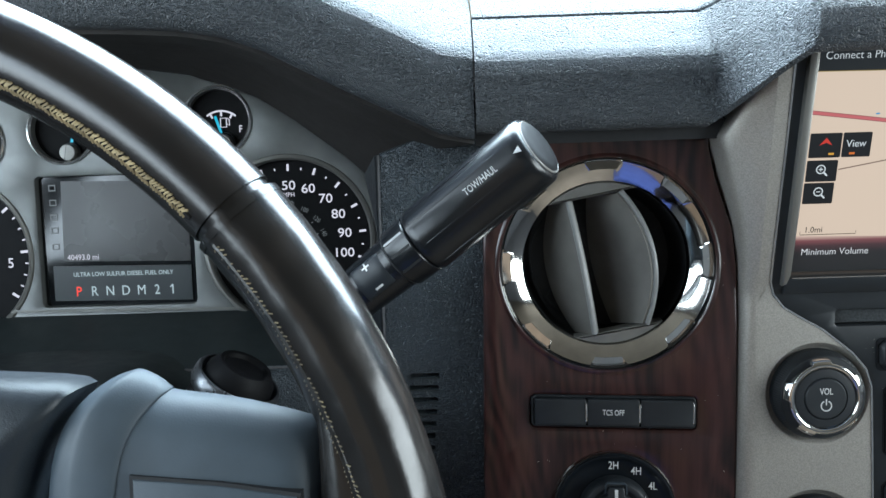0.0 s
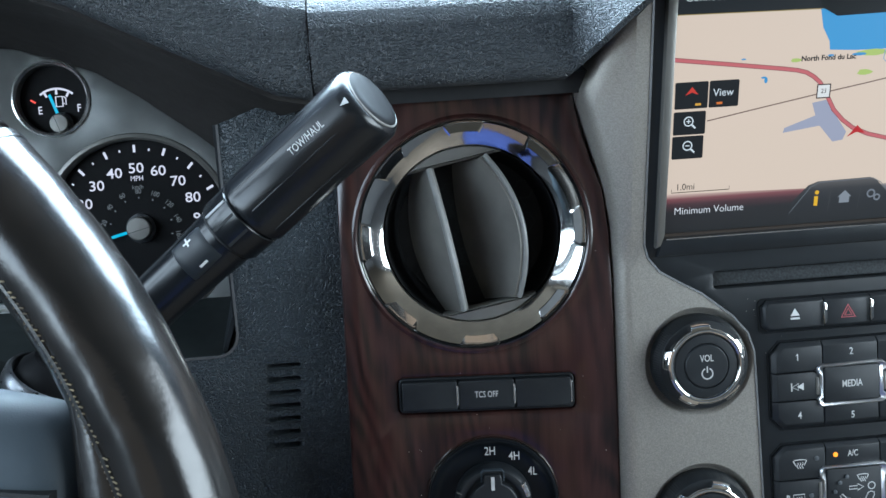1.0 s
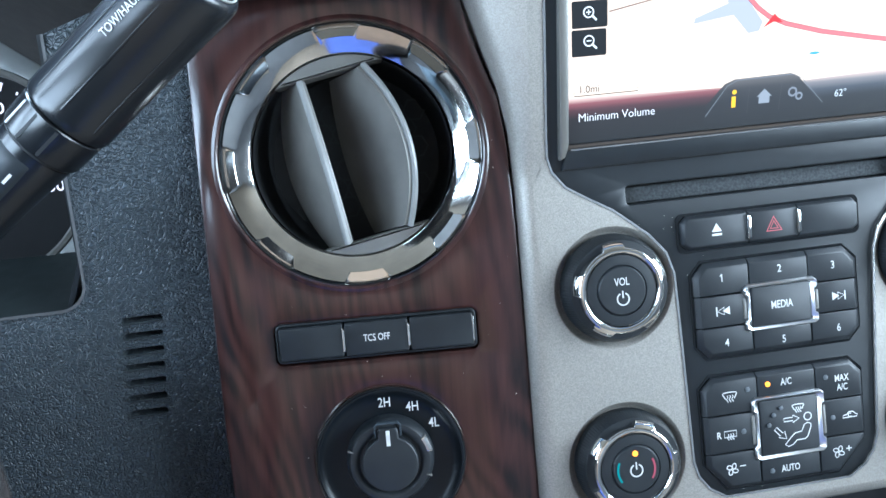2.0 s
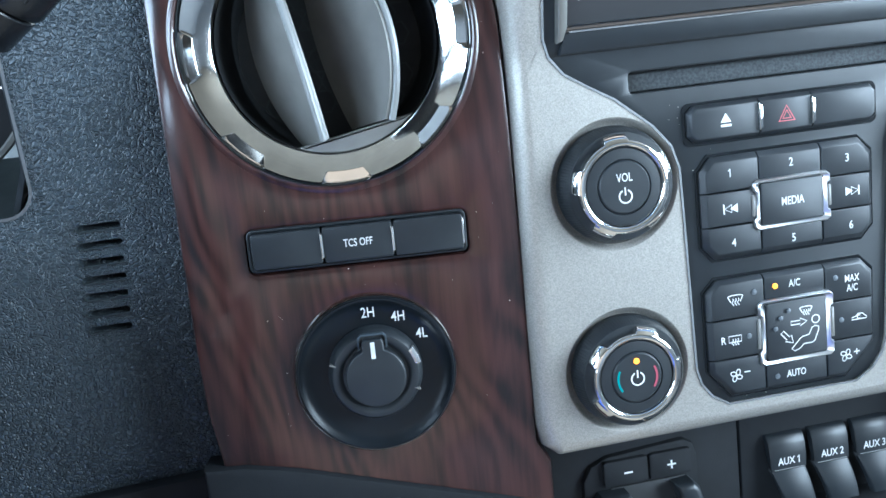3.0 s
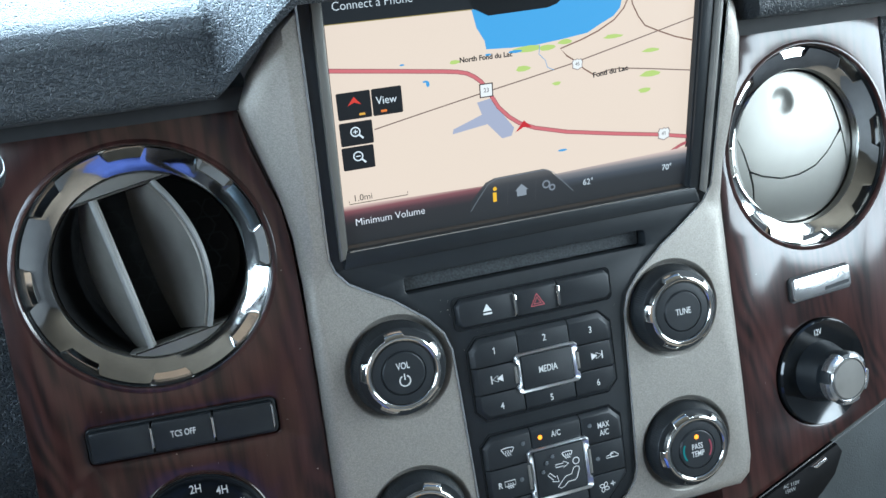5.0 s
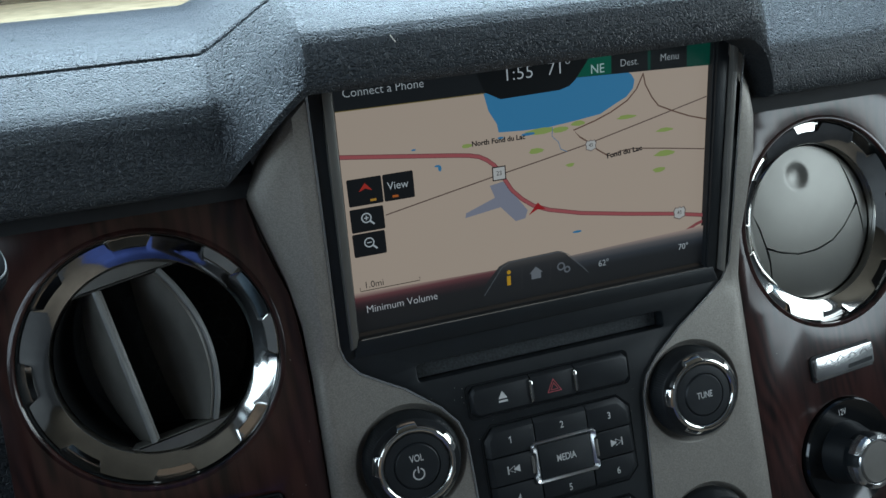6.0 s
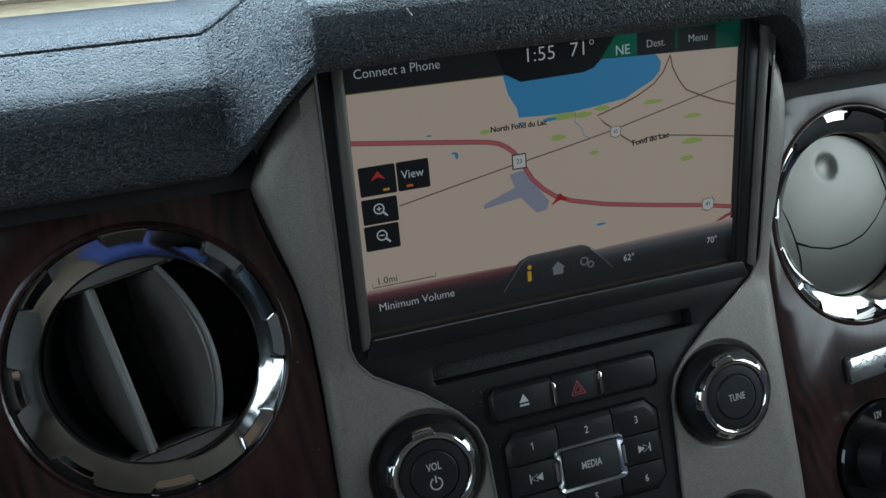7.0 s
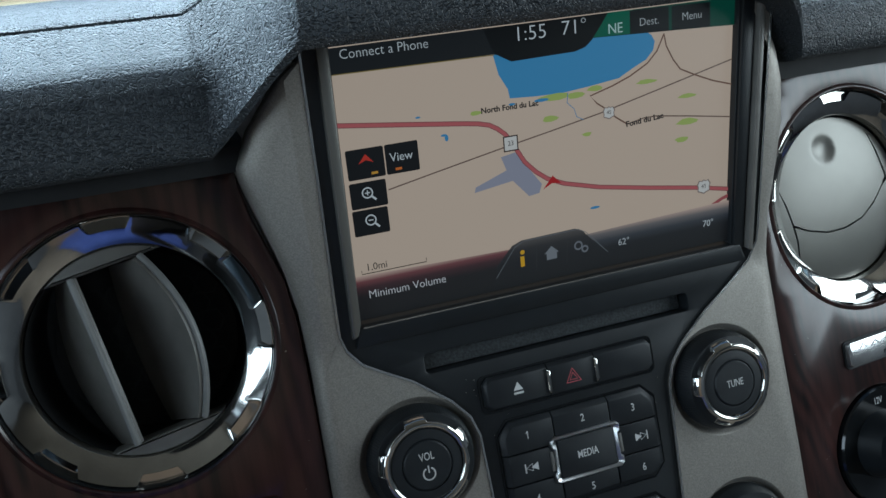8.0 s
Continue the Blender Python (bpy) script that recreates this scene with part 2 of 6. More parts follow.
LOWER = material("grey_green_lower_panel", (0.034, 0.040, 0.041), 0.5, patch=35, grain=(620, 0.15), specular=0.35)
GROUND = material("dry_asphalt", (0.055, 0.055, 0.055), 0.9, second=(0.04, 0.04, 0.042), patch=3, fine=(60, 0.6))
SEATBACK = material("tan_seat_leather", (0.13, 0.085, 0.05), 0.6, patch=20, fine=(500, 0.4))
SHROUD = material("smooth_grey_green_plastic", (0.015, 0.0195, 0.0200), 0.48, patch=40, fine=(1500, 0.12), specular=0.35)
WOOD, SILVER, GLASS = wood_material(), silver_material(), glass_material()

# ---- mesh helpers ----


def basis(o, yaw, tilt):
    """A face that stands at o: x to its right, y up along it, z out of it towards the seats."""
    a, t = radians(yaw), radians(tilt)
    u, b = Vector((math.cos(a), math.sin(a), 0)), Vector((-math.sin(a), math.cos(a), 0))
    v = b * math.sin(t) + Vector((0, 0, 1)) * math.cos(t)
    m = Matrix((u, v, u.cross(v))).transposed().to_4x4()
    m.translation = o
    return m


STACK = basis((0.2585, 0.3467, 1.0318), 0, 15)
SCREEN = basis((0.2585, 0.372, 1.0905), 0, 0)
DRIVER = basis((0.0837, 0.3835, 1.0893), -5.1, 15.4)
PASSENGER = basis((0.4333, 0.3835, 1.0893), 5.1, 15.4)
CLUSTER = basis((-0.085, 0.472, 1.09), 0, 15)
COLUMN = basis((-0.2128, 0.1802, 1.0452), 0, 20)
SIDEWALL = basis((0.0, 0.3880, 1.03), 0, 8)


def at(m, x, y, z=0.0, turn=0.0):
    """The pose at millimetres x, y, z of the face m, turned in the face by so many degrees."""
    return m @ Matrix.Translation((x * 0.001, y * 0.001, z * 0.001)) @ Matrix.Rotation(radians(turn), 4, "Z")


def mm(pts):
    return [tuple(c * 0.001 for c in p) for p in pts]


def thing(name, m, label, category, group="", kind=""):
    ob = new(name)
    ob.empty_display_size = 0.01
    ob.matrix_basis = m
    return tagged(ob, label, category, group, kind)


def part(name, bm, mat, parent=None, label="", m=None, angle=32):
    """Links a bmesh as one mesh object under a thing or a part."""
    bmesh.ops.remove_doubles(bm, verts=bm.verts, dist=1e-7)
    me = bpy.data.meshes.new(name)
    bm.to_mesh(me)
    bm.free()
    me.materials.append(mat)
    me.shade_smooth()
    me.set_sharp_from_angle(angle=radians(angle))
    ob = new(name, me)
    ob.parent = parent
    if m is not None:
        ob.matrix_basis = m
    if label:
        ob["label"] = label
    return ob


def merged(*bms):
    out = bms[0]
    for other in bms[1:]:
        me = bpy.data.meshes.new("tmp")
        other.to_mesh(me)
        other.free()
        out.from_mesh(me)
        bpy.data.meshes.remove(me)
    return out


def moved(bm, m):
    bmesh.ops.transform(bm, matrix=m, verts=bm.verts)
    return bm


def soften(bm, z, bev, seg=2):
    if bev > 0:
        edges = [e for e in bm.edges if all(abs(v.co.z - z) < 1e-6 for v in e.verts) and len(e.link_faces) == 2
                 and any(abs(f.normal.z) < 0.5 for f in e.link_faces)]
        bmesh.ops.bevel(bm, geom=edges, offset=bev, segments=seg, profile=0.5, affect="EDGES", clamp_overlap=False)
    return bm


def prism(pts, z0, z1, bev=0.0, seg=2):
    """A plate with the outline pts (metres), from z0 to z1, its front edges rounded by bev."""
    bm = bmesh.new()
    face = bm.faces.new([bm.verts.new((x, y, z0)) for x, y in pts])
    top = bmesh.ops.extrude_face_region(bm, geom=[face])
    for v in top["geom"]:
        if isinstance(v, bmesh.types.BMVert):
            v.co.z = z1
    bmesh.ops.recalc_face_normals(bm, faces=bm.faces)
    return soften(bm, z1, bev, seg)


def ring_of(bm, pts, z):
    vs = [bm.verts.new((x, y, z)) for x, y in pts]
    return vs, [bm.edges.new((vs[i], vs[(i + 1) % len(vs)])) for i in range(len(vs))]


def holed(outer, holes, z0, z1, bev=0.0):
    """A plate with openings through it."""
    bm = bmesh.new()
    edges = ring_of(bm, outer, z0)[1]
    for h in holes:
        edges += ring_of(bm, h, z0)[1]
    faces = [f for f in bmesh.ops.triangle_fill(bm, edges=edges, use_beauty=True)["geom"] if isinstance(f, bmesh.types.BMFace)]
    top = bmesh.ops.extrude_face_region(bm, geom=faces)
    for v in top["geom"]:
        if isinstance(v, bmesh.types.BMVert):
            v.co.z = z1
    bmesh.ops.recalc_face_normals(bm, faces=bm.faces)
    return soften(bm, z1, bev)


def rounded(x0, y0, x1, y1, r, n=5):
    pts = []
    for cx, cy, a in ((x1 - r, y1 - r, 0), (x0 + r, y1 - r, 90), (x0 + r, y0 + r, 180), (x1 - r, y0 + r, 270)):
        pts += [(cx + r * math.cos(radians(a + 90 * i / n)), cy + r * math.sin(radians(a + 90 * i / n))) for i in range(n + 1)]
    return pts


def circle(r, n=64, cx=0.0, cy=0.0):
    return [(cx + r * math.cos(2 * math.pi * i / n), cy + r * math.sin(2 * math.pi * i / n)) for i in range(n)]


def arc(r, a0, a1, n=12, cx=0.0, cy=0.0):
    return [(cx + r * math.cos(radians(a0 + (a1 - a0) * i / n)), cy + r * math.sin(radians(a0 + (a1 - a0) * i / n))) for i in range(n + 1)]


def grid(rows, close_u=False, close_v=False):
    """A skin over rows of points."""
    bm = bmesh.new()
    vs = [[bm.verts.new(p) for p in row] for row in rows]
    nu, nv = len(vs), len(vs[0])
    for i in range(nu if close_u else nu - 1):
        for j in range(nv if close_v else nv - 1):
            quad = (vs[i][j], vs[(i + 1) % nu][j], vs[(i + 1) % nu][(j + 1) % nv], vs[i][(j + 1) % nv])
            if len({v.co.to_tuple(8) for v in quad}) > 2:
                bm.faces.new(quad)
    bmesh.ops.recalc_face_normals(bm, faces=bm.faces)
    return bm


def thick(bm, t):
    bmesh.ops.solidify(bm, geom=bm.faces[:], thickness=t)
    bmesh.ops.recalc_face_normals(bm, faces=bm.faces)
    return bm


def lathe(profile, n=72, cx=0.0, cy=0.0):
    """A turned body from (radius, height) points in metres; radius 0 closes it."""
    rows = []
    for r, z in profile:
        r = max(r, 1e-6)
        rows.append([(cx + r * math.cos(2 * math.pi * i / n), cy + r * math.sin(2 * math.pi * i / n), z) for i in range(n)])
    bm = grid(rows, close_v=True)
    return bm


def castle(profile_high, profile_low, teeth, share, offset, n=240):
    """A turned ring whose section changes between two profiles round the ring: `teeth` notches that take `share` of the turn."""
    rows = []
    for (r1, z1), (r0, z0) in zip(profile_high, profile_low):
        row = []
        for i in range(n):
            a = 2 * math.pi * i / n
            k = ((math.degrees(a) - offset) * teeth / 360 + 0.5) % 1 - 0.5
            low = abs(k) < share / 2
            r, z = (r0, z0) if low else (r1, z1)
            row.append((r * math.cos(a), r * math.sin(a), z))
        rows.append(row)
    return grid(rows, close_v=True)


def crown(inner, slope, r_wide, r_cut, count, share, ramp, offset, floor, rim, n=720):
    """A turned ring (millimetres) with `count` notches that take `share` of the turn: a face that runs out from the inner profile by
    slope(r), a rounded edge that steps in from r_wide to r_cut at each notch over `ramp` degrees, and a floor at that height out to rim."""
    start = inner[-1][0]
    rows = [[] for _ in range(len(inner) + 9)]
    for i in range(n):
        deg = 360 * i / n
        off = abs((deg - offset + 180 / count) % (360 / count) - 180 / count)
        k = max(0.0, min(1.0, (off - share * 180 / count) / ramp + 0.5))
        rs = r_cut + (r_wide - r_cut) * k
        section = list(inner) + [(start + (rs - 0.5 - start) * t, slope(start + (rs - 0.5 - start) * t)) for t in (0.33, 0.66, 1.0)]
        edge = slope(rs)
        section += [(rs - 0.2, edge - 0.03), (rs - 0.05, edge - 0.2), (rs, edge - 0.5), (rs + 0.12, floor), (max(rim, rs + 0.2), floor - 0.2), (max(rim, rs + 0.2), floor - 4)]
        c, d = math.cos(radians(deg)) * 0.001, math.sin(radians(deg)) * 0.001
        for row, (r, z) in zip(rows, section):
            row.append((r * c, r * d, z * 0.001))
    return grid(rows, close_v=True)


def tube(path, radii, n=16, cap=True):
    """A round bar along a path of points, with a radius for each."""
    path = [Vector(p) for p in path]
    rows, side = [], None
    for i, p in enumerate(path):
        d = (path[min(i + 1, len(path) - 1)] - path[max(i - 1, 0)]).normalized()
        if side is None:
            side = d.orthogonal().normalized()
        side = (side - d * side.dot(d)).normalized()
        up = d.cross(side)
        r = radii[i] if isinstance(radii, (list, tuple)) else radii
        rows.append([p + r * (math.cos(2 * math.pi * k / n) * side + math.sin(2 * math.pi * k / n) * up) for k in range(n)])
    bm = grid(rows, close_v=True)
    if cap:
        bmesh.ops.holes_fill(bm, edges=bm.edges, sides=0)
        bmesh.ops.recalc_face_normals(bm, faces=bm.faces)
    return bm


def stroke(pts, width, z, closed=False, t=0.00008):
    """A printed line of that width along pts (metres)."""
    n, bm = len(pts), bmesh.new()
    left, right = [], []
    for i, p in enumerate(pts):
        a = pts[i - 1] if (i or closed) else p
        b = pts[(i + 1) % n] if (i < n - 1 or closed) else p
        d = Vector((b[0] - a[0], b[1] - a[1]))
        d.normalize()
        k = Vector((-d.y, d.x)) * width / 2
        left.append(bm.verts.new((p[0] + k.x, p[1] + k.y, z)))
        right.append(bm.verts.new((p[0] - k.x, p[1] - k.y, z)))
    for i in range(n if closed else n - 1):
        j = (i + 1) % n
        bm.faces.new((left[i], right[i], right[j], left[j]))
    bmesh.ops.recalc_face_normals(bm, faces=bm.faces)
    for f in bm.faces:
        if f.normal.z < 0:
            f.normal_flip()
    return bm


def flat(pts, z):
    bm = bmesh.new()
    f = bm.faces.new([bm.verts.new((x, y, z)) for x, y in pts])
    f.normal_update()
    if f.normal.z < 0:
        f.normal_flip()
    return bm


def lettering(words, size, x, y, z, parent, mat, align="CENTER", wide=0.82, bold=0.0, turn=0.0, name="lettering"):
    """Printed words in millimetres on the parent's face; size is the height of a capital."""
    cu = bpy.data.curves.new("tmp", "FONT")
    cu.body, cu.size, cu.align_x, cu.align_y, cu.resolution_u = words, size * 0.001 / 0.70, align, "CENTER", 3
    cu.offset, cu.extrude = bold * 0.001, 0.00003
    ob = bpy.data.objects.new("tmp", cu)
    me = bpy.data.meshes.new_from_object(ob)
    bpy.data.objects.remove(ob)
    bpy.data.curves.remove(cu)
    if words.endswith("1"):
        bm = bmesh.new()
        bm.from_mesh(me)
        h, right, top = size * 0.001, max(v.co.x for v in bm.verts), max(v.co.y for v in bm.verts)
        stem, zt = right - 0.13 * h, max(v.co.z for v in bm.verts)
        bm.faces.new([bm.verts.new((px, py, zt)) for px, py in ((stem, top - 0.20 * h), (stem, top), (stem - 0.10 * h, top - 0.10 * h), (stem - 0.27 * h, top - 0.20 * h), (stem - 0.27 * h, top - 0.33 * h))])
        bm.to_mesh(me)
        bm.free()
    me.transform(Matrix.Diagonal((wide, 1, 1, 1)))
    me.materials.clear()
    me.materials.append(mat)
    me.name = name
    out = new(name, me)
    out.parent = parent
    out.matrix_basis = at(Matrix.Identity(4), x, y, z, turn)
    out["label"] = "printed lettering " + words.lower() if len(words) > 1 else "printed character"
    return out


def spline(keys, n):
    """Points on a smooth curve through keys, n to a span."""
    keys = [Vector(k) for k in keys]
    out = []
    for i in range(len(keys) - 1):
        p0, p1, p2, p3 = keys[max(i - 1, 0)], keys[i], keys[i + 1], keys[min(i + 2, len(keys) - 1)]
        for j in range(n):
            t = j / n
            out.append(0.5 * ((2 * p1) + (p2 - p0) * t + (2 * p0 - 5 * p1 + 4 * p2 - p3) * t * t + (3 * p1 - p0 - 3 * p2 + p3) * t ** 3))
    out.append(keys[-1])
    return out


def offset_ring(pts, d):
    """The outline pts moved inwards by d (outline runs anticlockwise)."""
    n, out = len(pts), []
    for i in range(n):
        a, p, b = Vector(pts[i - 1]), Vector(pts[i]), Vector(pts[(i + 1) % n])
        e1, e2 = (p - a).normalized(), (b - p).normalized()
        n1, n2 = Vector((-e1.y, e1.x)), Vector((-e2.y, e2.x))
        k = n1 + n2
        out.append(tuple(p + k * (2 * d / max(0.5, k.length_squared))))
    return out

# ---- the cabin that closes the place ----


def box(x0, x1, y0, y1, z0, z1, bev=0.0):
    bm = prism([(x0, y0), (x1, y0), (x1, y1), (x0, y1)], z0, z1)
    return bm


def slab(name, bm, mat, label):
    ob = part(name, bm, mat)
    return tagged(ob, label, "interior", kind="structure")


slab("ground", box(-600, 600, -600, 600, -0.02, 0.0), GROUND, "dry grey asphalt ground outside the vehicle")
slab("floor", box(-0.66, 1.18, -1.3, 0.72, 0.42, 0.46), CARPET, "tan carpeted cabin floor")
# seat added out of view; its colours tint reflections in chrome and wood
seat_thing = thing("driver_seat", pose(-0.2128, -0.42, 0.46), "unseen driver's seat, its blue cushion and tan backrest coloured for reflections", "seat")
part("seat_base", prism(rounded(-0.21, -0.22, 0.21, 0.22, 0.04), 0.0, 0.06, 0.01), TRIMGREY, seat_thing)
part("cushion", prism(rounded(-0.27, -0.27, 0.27, 0.27, 0.07), 0.06, 0.22, 0.05, 4), SEATCLOTH, seat_thing, "blue cloth cushion")
part("backrest", moved(prism(rounded(-0.26, 0.0, 0.26, 0.76, 0.09), -0.07, 0.07, 0.05, 4), pose(0, -0.30, 0.20, 78)), SEATBACK, seat_thing, "tan leather backrest")
slab("wall_rear", box(-0.66, 1.18, -1.34, -1.30, 0.42, 1.74), TRIMGREY, "grey rear wall of the cabin")
slab("wall_front", box(-0.66, 1.18, 0.72, 0.76, 0.42, 1.19), TRIMGREY, "dark bulkhead behind the dashboard")
slab("ceiling", box(-0.66, 1.18, -1.34, 0.22, 1.72, 1.76), HEADLINER, "tan fabric headliner over the cabin")
for side, x0, x1 in (("left", -0.70, -0.66), ("right", 1.18, 1.22)):
    wall = moved(holed([(-1.34, 0.42), (0.76, 0.42), (0.76, 1.19), (0.22, 1.74), (-1.34, 1.74)],
                       [[(-0.72, 1.14), (0.46, 1.14), (0.14, 1.65), (-0.72, 1.65)]], 0, 0.04),
                 Matrix(((0, 0, 1, x0), (1, 0, 0, 0), (0, 1, 0, 0), (0, 0, 0, 1))))
    slab("wall_" + side, wall, TRIMGREY, "grey door and pillar with a window opening")
shield = grid([[(-0.66, 0.76, 1.19), (1.18, 0.76, 1.19)], [(-0.66, 0.22, 1.74), (1.18, 0.22, 1.74)]])
pane = part("window_1", thick(shield, 0.004), GLASS)
pane.visible_shadow = False
tagged(pane, "clear laminated windshield glass over the dashboard", "window", kind="structure")

# cowl outside the windshield
cowl = thing("cowl_panel", pose(0.26, 0.78, 1.19), "sun-lit tan cowl panel below the windshield with a slotted grille", "cowl")
part("ledge", moved(box(-0.8, 0.8, -0.07, 0.18, -0.03, 0.0), pose(0, 0, 0.030, 3.2)), TAN, cowl)
part("tray", moved(box(-0.8, 0.8, 0.19, 0.55, -0.05, -0.012), pose(0, 0, 0.020, 5.5)), CAVITY, cowl)
PALE = material("sun_bleached_pale_plastic", (0.80, 0.74, 0.60), 0.7, second=(0.66, 0.60, 0.47), patch=50, fine=(400, 0.3))
# brown strip stands in for the dark gap between ledge and grille
GAP_BROWN = material("brown_gap_shade", (0.10, 0.075, 0.045), 0.8, second=(0.045, 0.035, 0.025), patch=90)
part("ledge_gap_shade", moved(box(-0.8, 0.8, 0.176, 0.190, -0.03, 0.0035), pose(0, 0, 0.0245, 5.0)), GAP_BROWN, cowl, "dark brown strip for the shaded gap behind the ledge")
for y, y1 in ((0.190, 0.300), (0.322, 0.5)):
    part("rail", moved(box(-0.8, 0.8, y, y1, -0.012, 0.012), pose(0, 0, 0.022, 5.5)), PALE, cowl)
# slots are dark plates laid on the rail, their inner shade put into colour
rnd = random.Random(8)
x = -0.76
while x < 0.78:
    wide, y0 = rnd.uniform(0.008, 0.030), rnd.choice((0.200, 0.214, 0.232))
    part("slot", box(-wide / 2, wide / 2, y0, y0 + rnd.uniform(0.014, 0.040), -0.002, 0.0124), FLAP, cowl, m=pose(x + wide / 2, 0, 0.022, 5.5, 0, -6))
    x += wide + rnd.uniform(0.002, 0.016)
part("wiper_arm", tube([(-0.75, 0.22, 0.062), (-0.4, 0.28, 0.068), (-0.14, 0.32, 0.070), (0.0, 0.28, 0.062)], [0.010, 0.010, 0.009, 0.008]), PALE, cowl)

# ---- dashboard ----
dash = thing("dashboard", pose(0, 0, 0), "dark grained vinyl dashboard with hooded instrument and screen openings", "dashboard")

# section of the pad as (y, z): underside, front lip, front face, crease, top, seam, top to the windshield
LOW = ((0.440, 1.1560), (0.390, 1.1600), (0.3750, 1.1623), (0.3690, 1.1647), (0.3672, 1.1690), (0.3676, 1.1750), (0.3700, 1.1900), (0.3718, 1.1962),
       (0.3760, 1.1998), (0.3984, 1.2124), (0.3992, 1.2116), (0.3995, 1.2084), (0.4004, 1.2086), (0.4008, 1.2134), (0.4028, 1.2147), (0.430, 1.2196), (0.550, 1.2225), (0.700, 1.2225))
HIGH = ((0.440, 1.1980), (0.385, 1.1975), (0.3560, 1.1985), (0.3450, 1.1990), (0.3418, 1.2030), (0.3418, 1.2090), (0.3440, 1.2170), (0.3468, 1.2208),
        (0.3530, 1.2240), (0.3870, 1.2335), (0.3878, 1.2328), (0.3881, 1.2296), (0.3889, 1.2298), (0.3893, 1.2339), (0.3904, 1.2347), (0.420, 1.2380), (0.550, 1.2400), (0.700, 1.2360))
LOW_R = ((0.440, 1.1600), (0.390, 1.1630), (0.3770, 1.1650), (0.3715, 1.1673), (0.3700, 1.1710), (0.3704, 1.1755), (0.3730, 1.1840), (0.3752, 1.1898),
         (0.3800, 1.1938), (0.3984, 1.2114), (0.3992, 1.2106), (0.3995, 1.2074), (0.4004, 1.2076), (0.4008, 1.2124), (0.4028, 1.2137), (0.430, 1.2190), (0.550, 1.2225), (0.700, 1.2225))


def blend(a, b, k):
    return [tuple(p + (q - p) * k for p, q in zip(s, t)) for s, t in zip(a, b)]


def pad(stations):
    rows = []
    for x, section in stations:
        lean = 0.008 if 0.350 < x < 0.376 else 0.0
        rows.append([Vector((x + lean * max(0.0, min(1.0, (1.196 - z) / 0.026)), y, z)) for y, z in section])
    return grid(rows)


def ease(k):
    return k * k * (3 - 2 * k)


stations = [(0.0184, LOW), (0.05, LOW), (0.09, LOW), (0.124, LOW)]


def ramp(k):
    """The slope from the low pad up to the hood: its face leans back, without the crease."""
    sec = blend(LOW, HIGH, 0.75 * k + 0.25 * ease(k))
    lean = 0.80 * max(0.0, math.sin(math.pi * k)) ** 0.6
    (ya, za), (yb, zb) = sec[4], sec[9]
    for i, t in ((5, 0.13), (6, 0.38), (7, 0.52), (8, 0.62)):
        y, z = sec[i]
        sec[i] = (y + (ya + (yb - ya) * t - y) * lean, z + (za + (zb - za) * t - z) * lean)
    return sec


stations += [(0.126 + 0.034 * k / 16, ramp(k / 16)) for k in range(17)]
stations += [(x, HIGH) for x in (0.19, 0.25, 0.31, 0.338)]
stations += [(0.344 + 0.0300 * k / 16, blend(HIGH, LOW_R, (k / 16) ** 2.1)) for k in range(17)]
stations += [(x, LOW_R) for x in (0.39, 0.45, 0.55, 0.75, 1.16)]
part("upper_pad", pad(stations), PAD, dash, "grained vinyl pad with a raised hood over the screen", angle=50)

# near-black strips put the shade of the gaps round the pad into colour
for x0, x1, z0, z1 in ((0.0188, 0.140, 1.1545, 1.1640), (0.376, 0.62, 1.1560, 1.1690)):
    part("gap_shade", box(x0, x1, 0.3850, 0.43, z0, z1), CAVITY, dash, "black strip for the shade in the gap under the pad")
part("gap_shade", box(0.362, 0.404, 0.409, 0.44, 1.08, 1.19), CAVITY, dash)

# hood over the instruments: the lower lip climbs towards the driver
LIP = ((0.0177, 1.1640), (0.002, 1.1672), (-0.0426, 1.1895), (-0.0785, 1.2085), (-0.095, 1.2145), (-0.115, 1.2180), (-0.139, 1.2195), (-0.188, 1.2215), (-0.26, 1.2225), (-0.42, 1.2150), (-0.64, 1.1900))
hood = []
for x, zl in LIP:
    rise = min(1.0, max(0.0, (0.0165 - x) / 0.11))
    top = 1.2128 + 0.042 * ease(rise)
    face = zl + 0.032 + (top - zl - 0.046) * 0.5
    hood.append((x, ((0.440, zl - 0.014), (0.392, zl - 0.007), (0.3760, zl - 0.0045), (0.3705, zl - 0.0025), (0.3680, zl + 0.002), (0.3684, zl + 0.008),
                     (0.3708, zl + 0.7 * (face - zl)), (0.3730, face), (0.3780, face + 0.0042), (0.3984, top), (0.3994, top + 0.0002), (0.3998, top + 0.0003), (0.4010, top + 0.0005), (0.4014, top + 0.0006), (0.4024, top + 0.0008),
                     (0.430, top + 0.0057), (0.550, top + 0.004), (0.700, 1.2225))))
part("instrument_hood", pad(hood), PAD, dash, "grained vinyl hood above the instruments", angle=50)
part("seam_strip", moved(box(-0.0008, 0.0008, 0, 0.3, -0.02, 0.0), Matrix.Translation((0.01805, 0.372, 1.180))), VISOR, dash)

part("scuff", tube([(0.1925, 0.3436, 1.2170), (0.1934, 0.3431, 1.2154), (0.1940, 0.3425, 1.2144)], 0.00022, 6), DUST, dash, "small pale scuff mark")

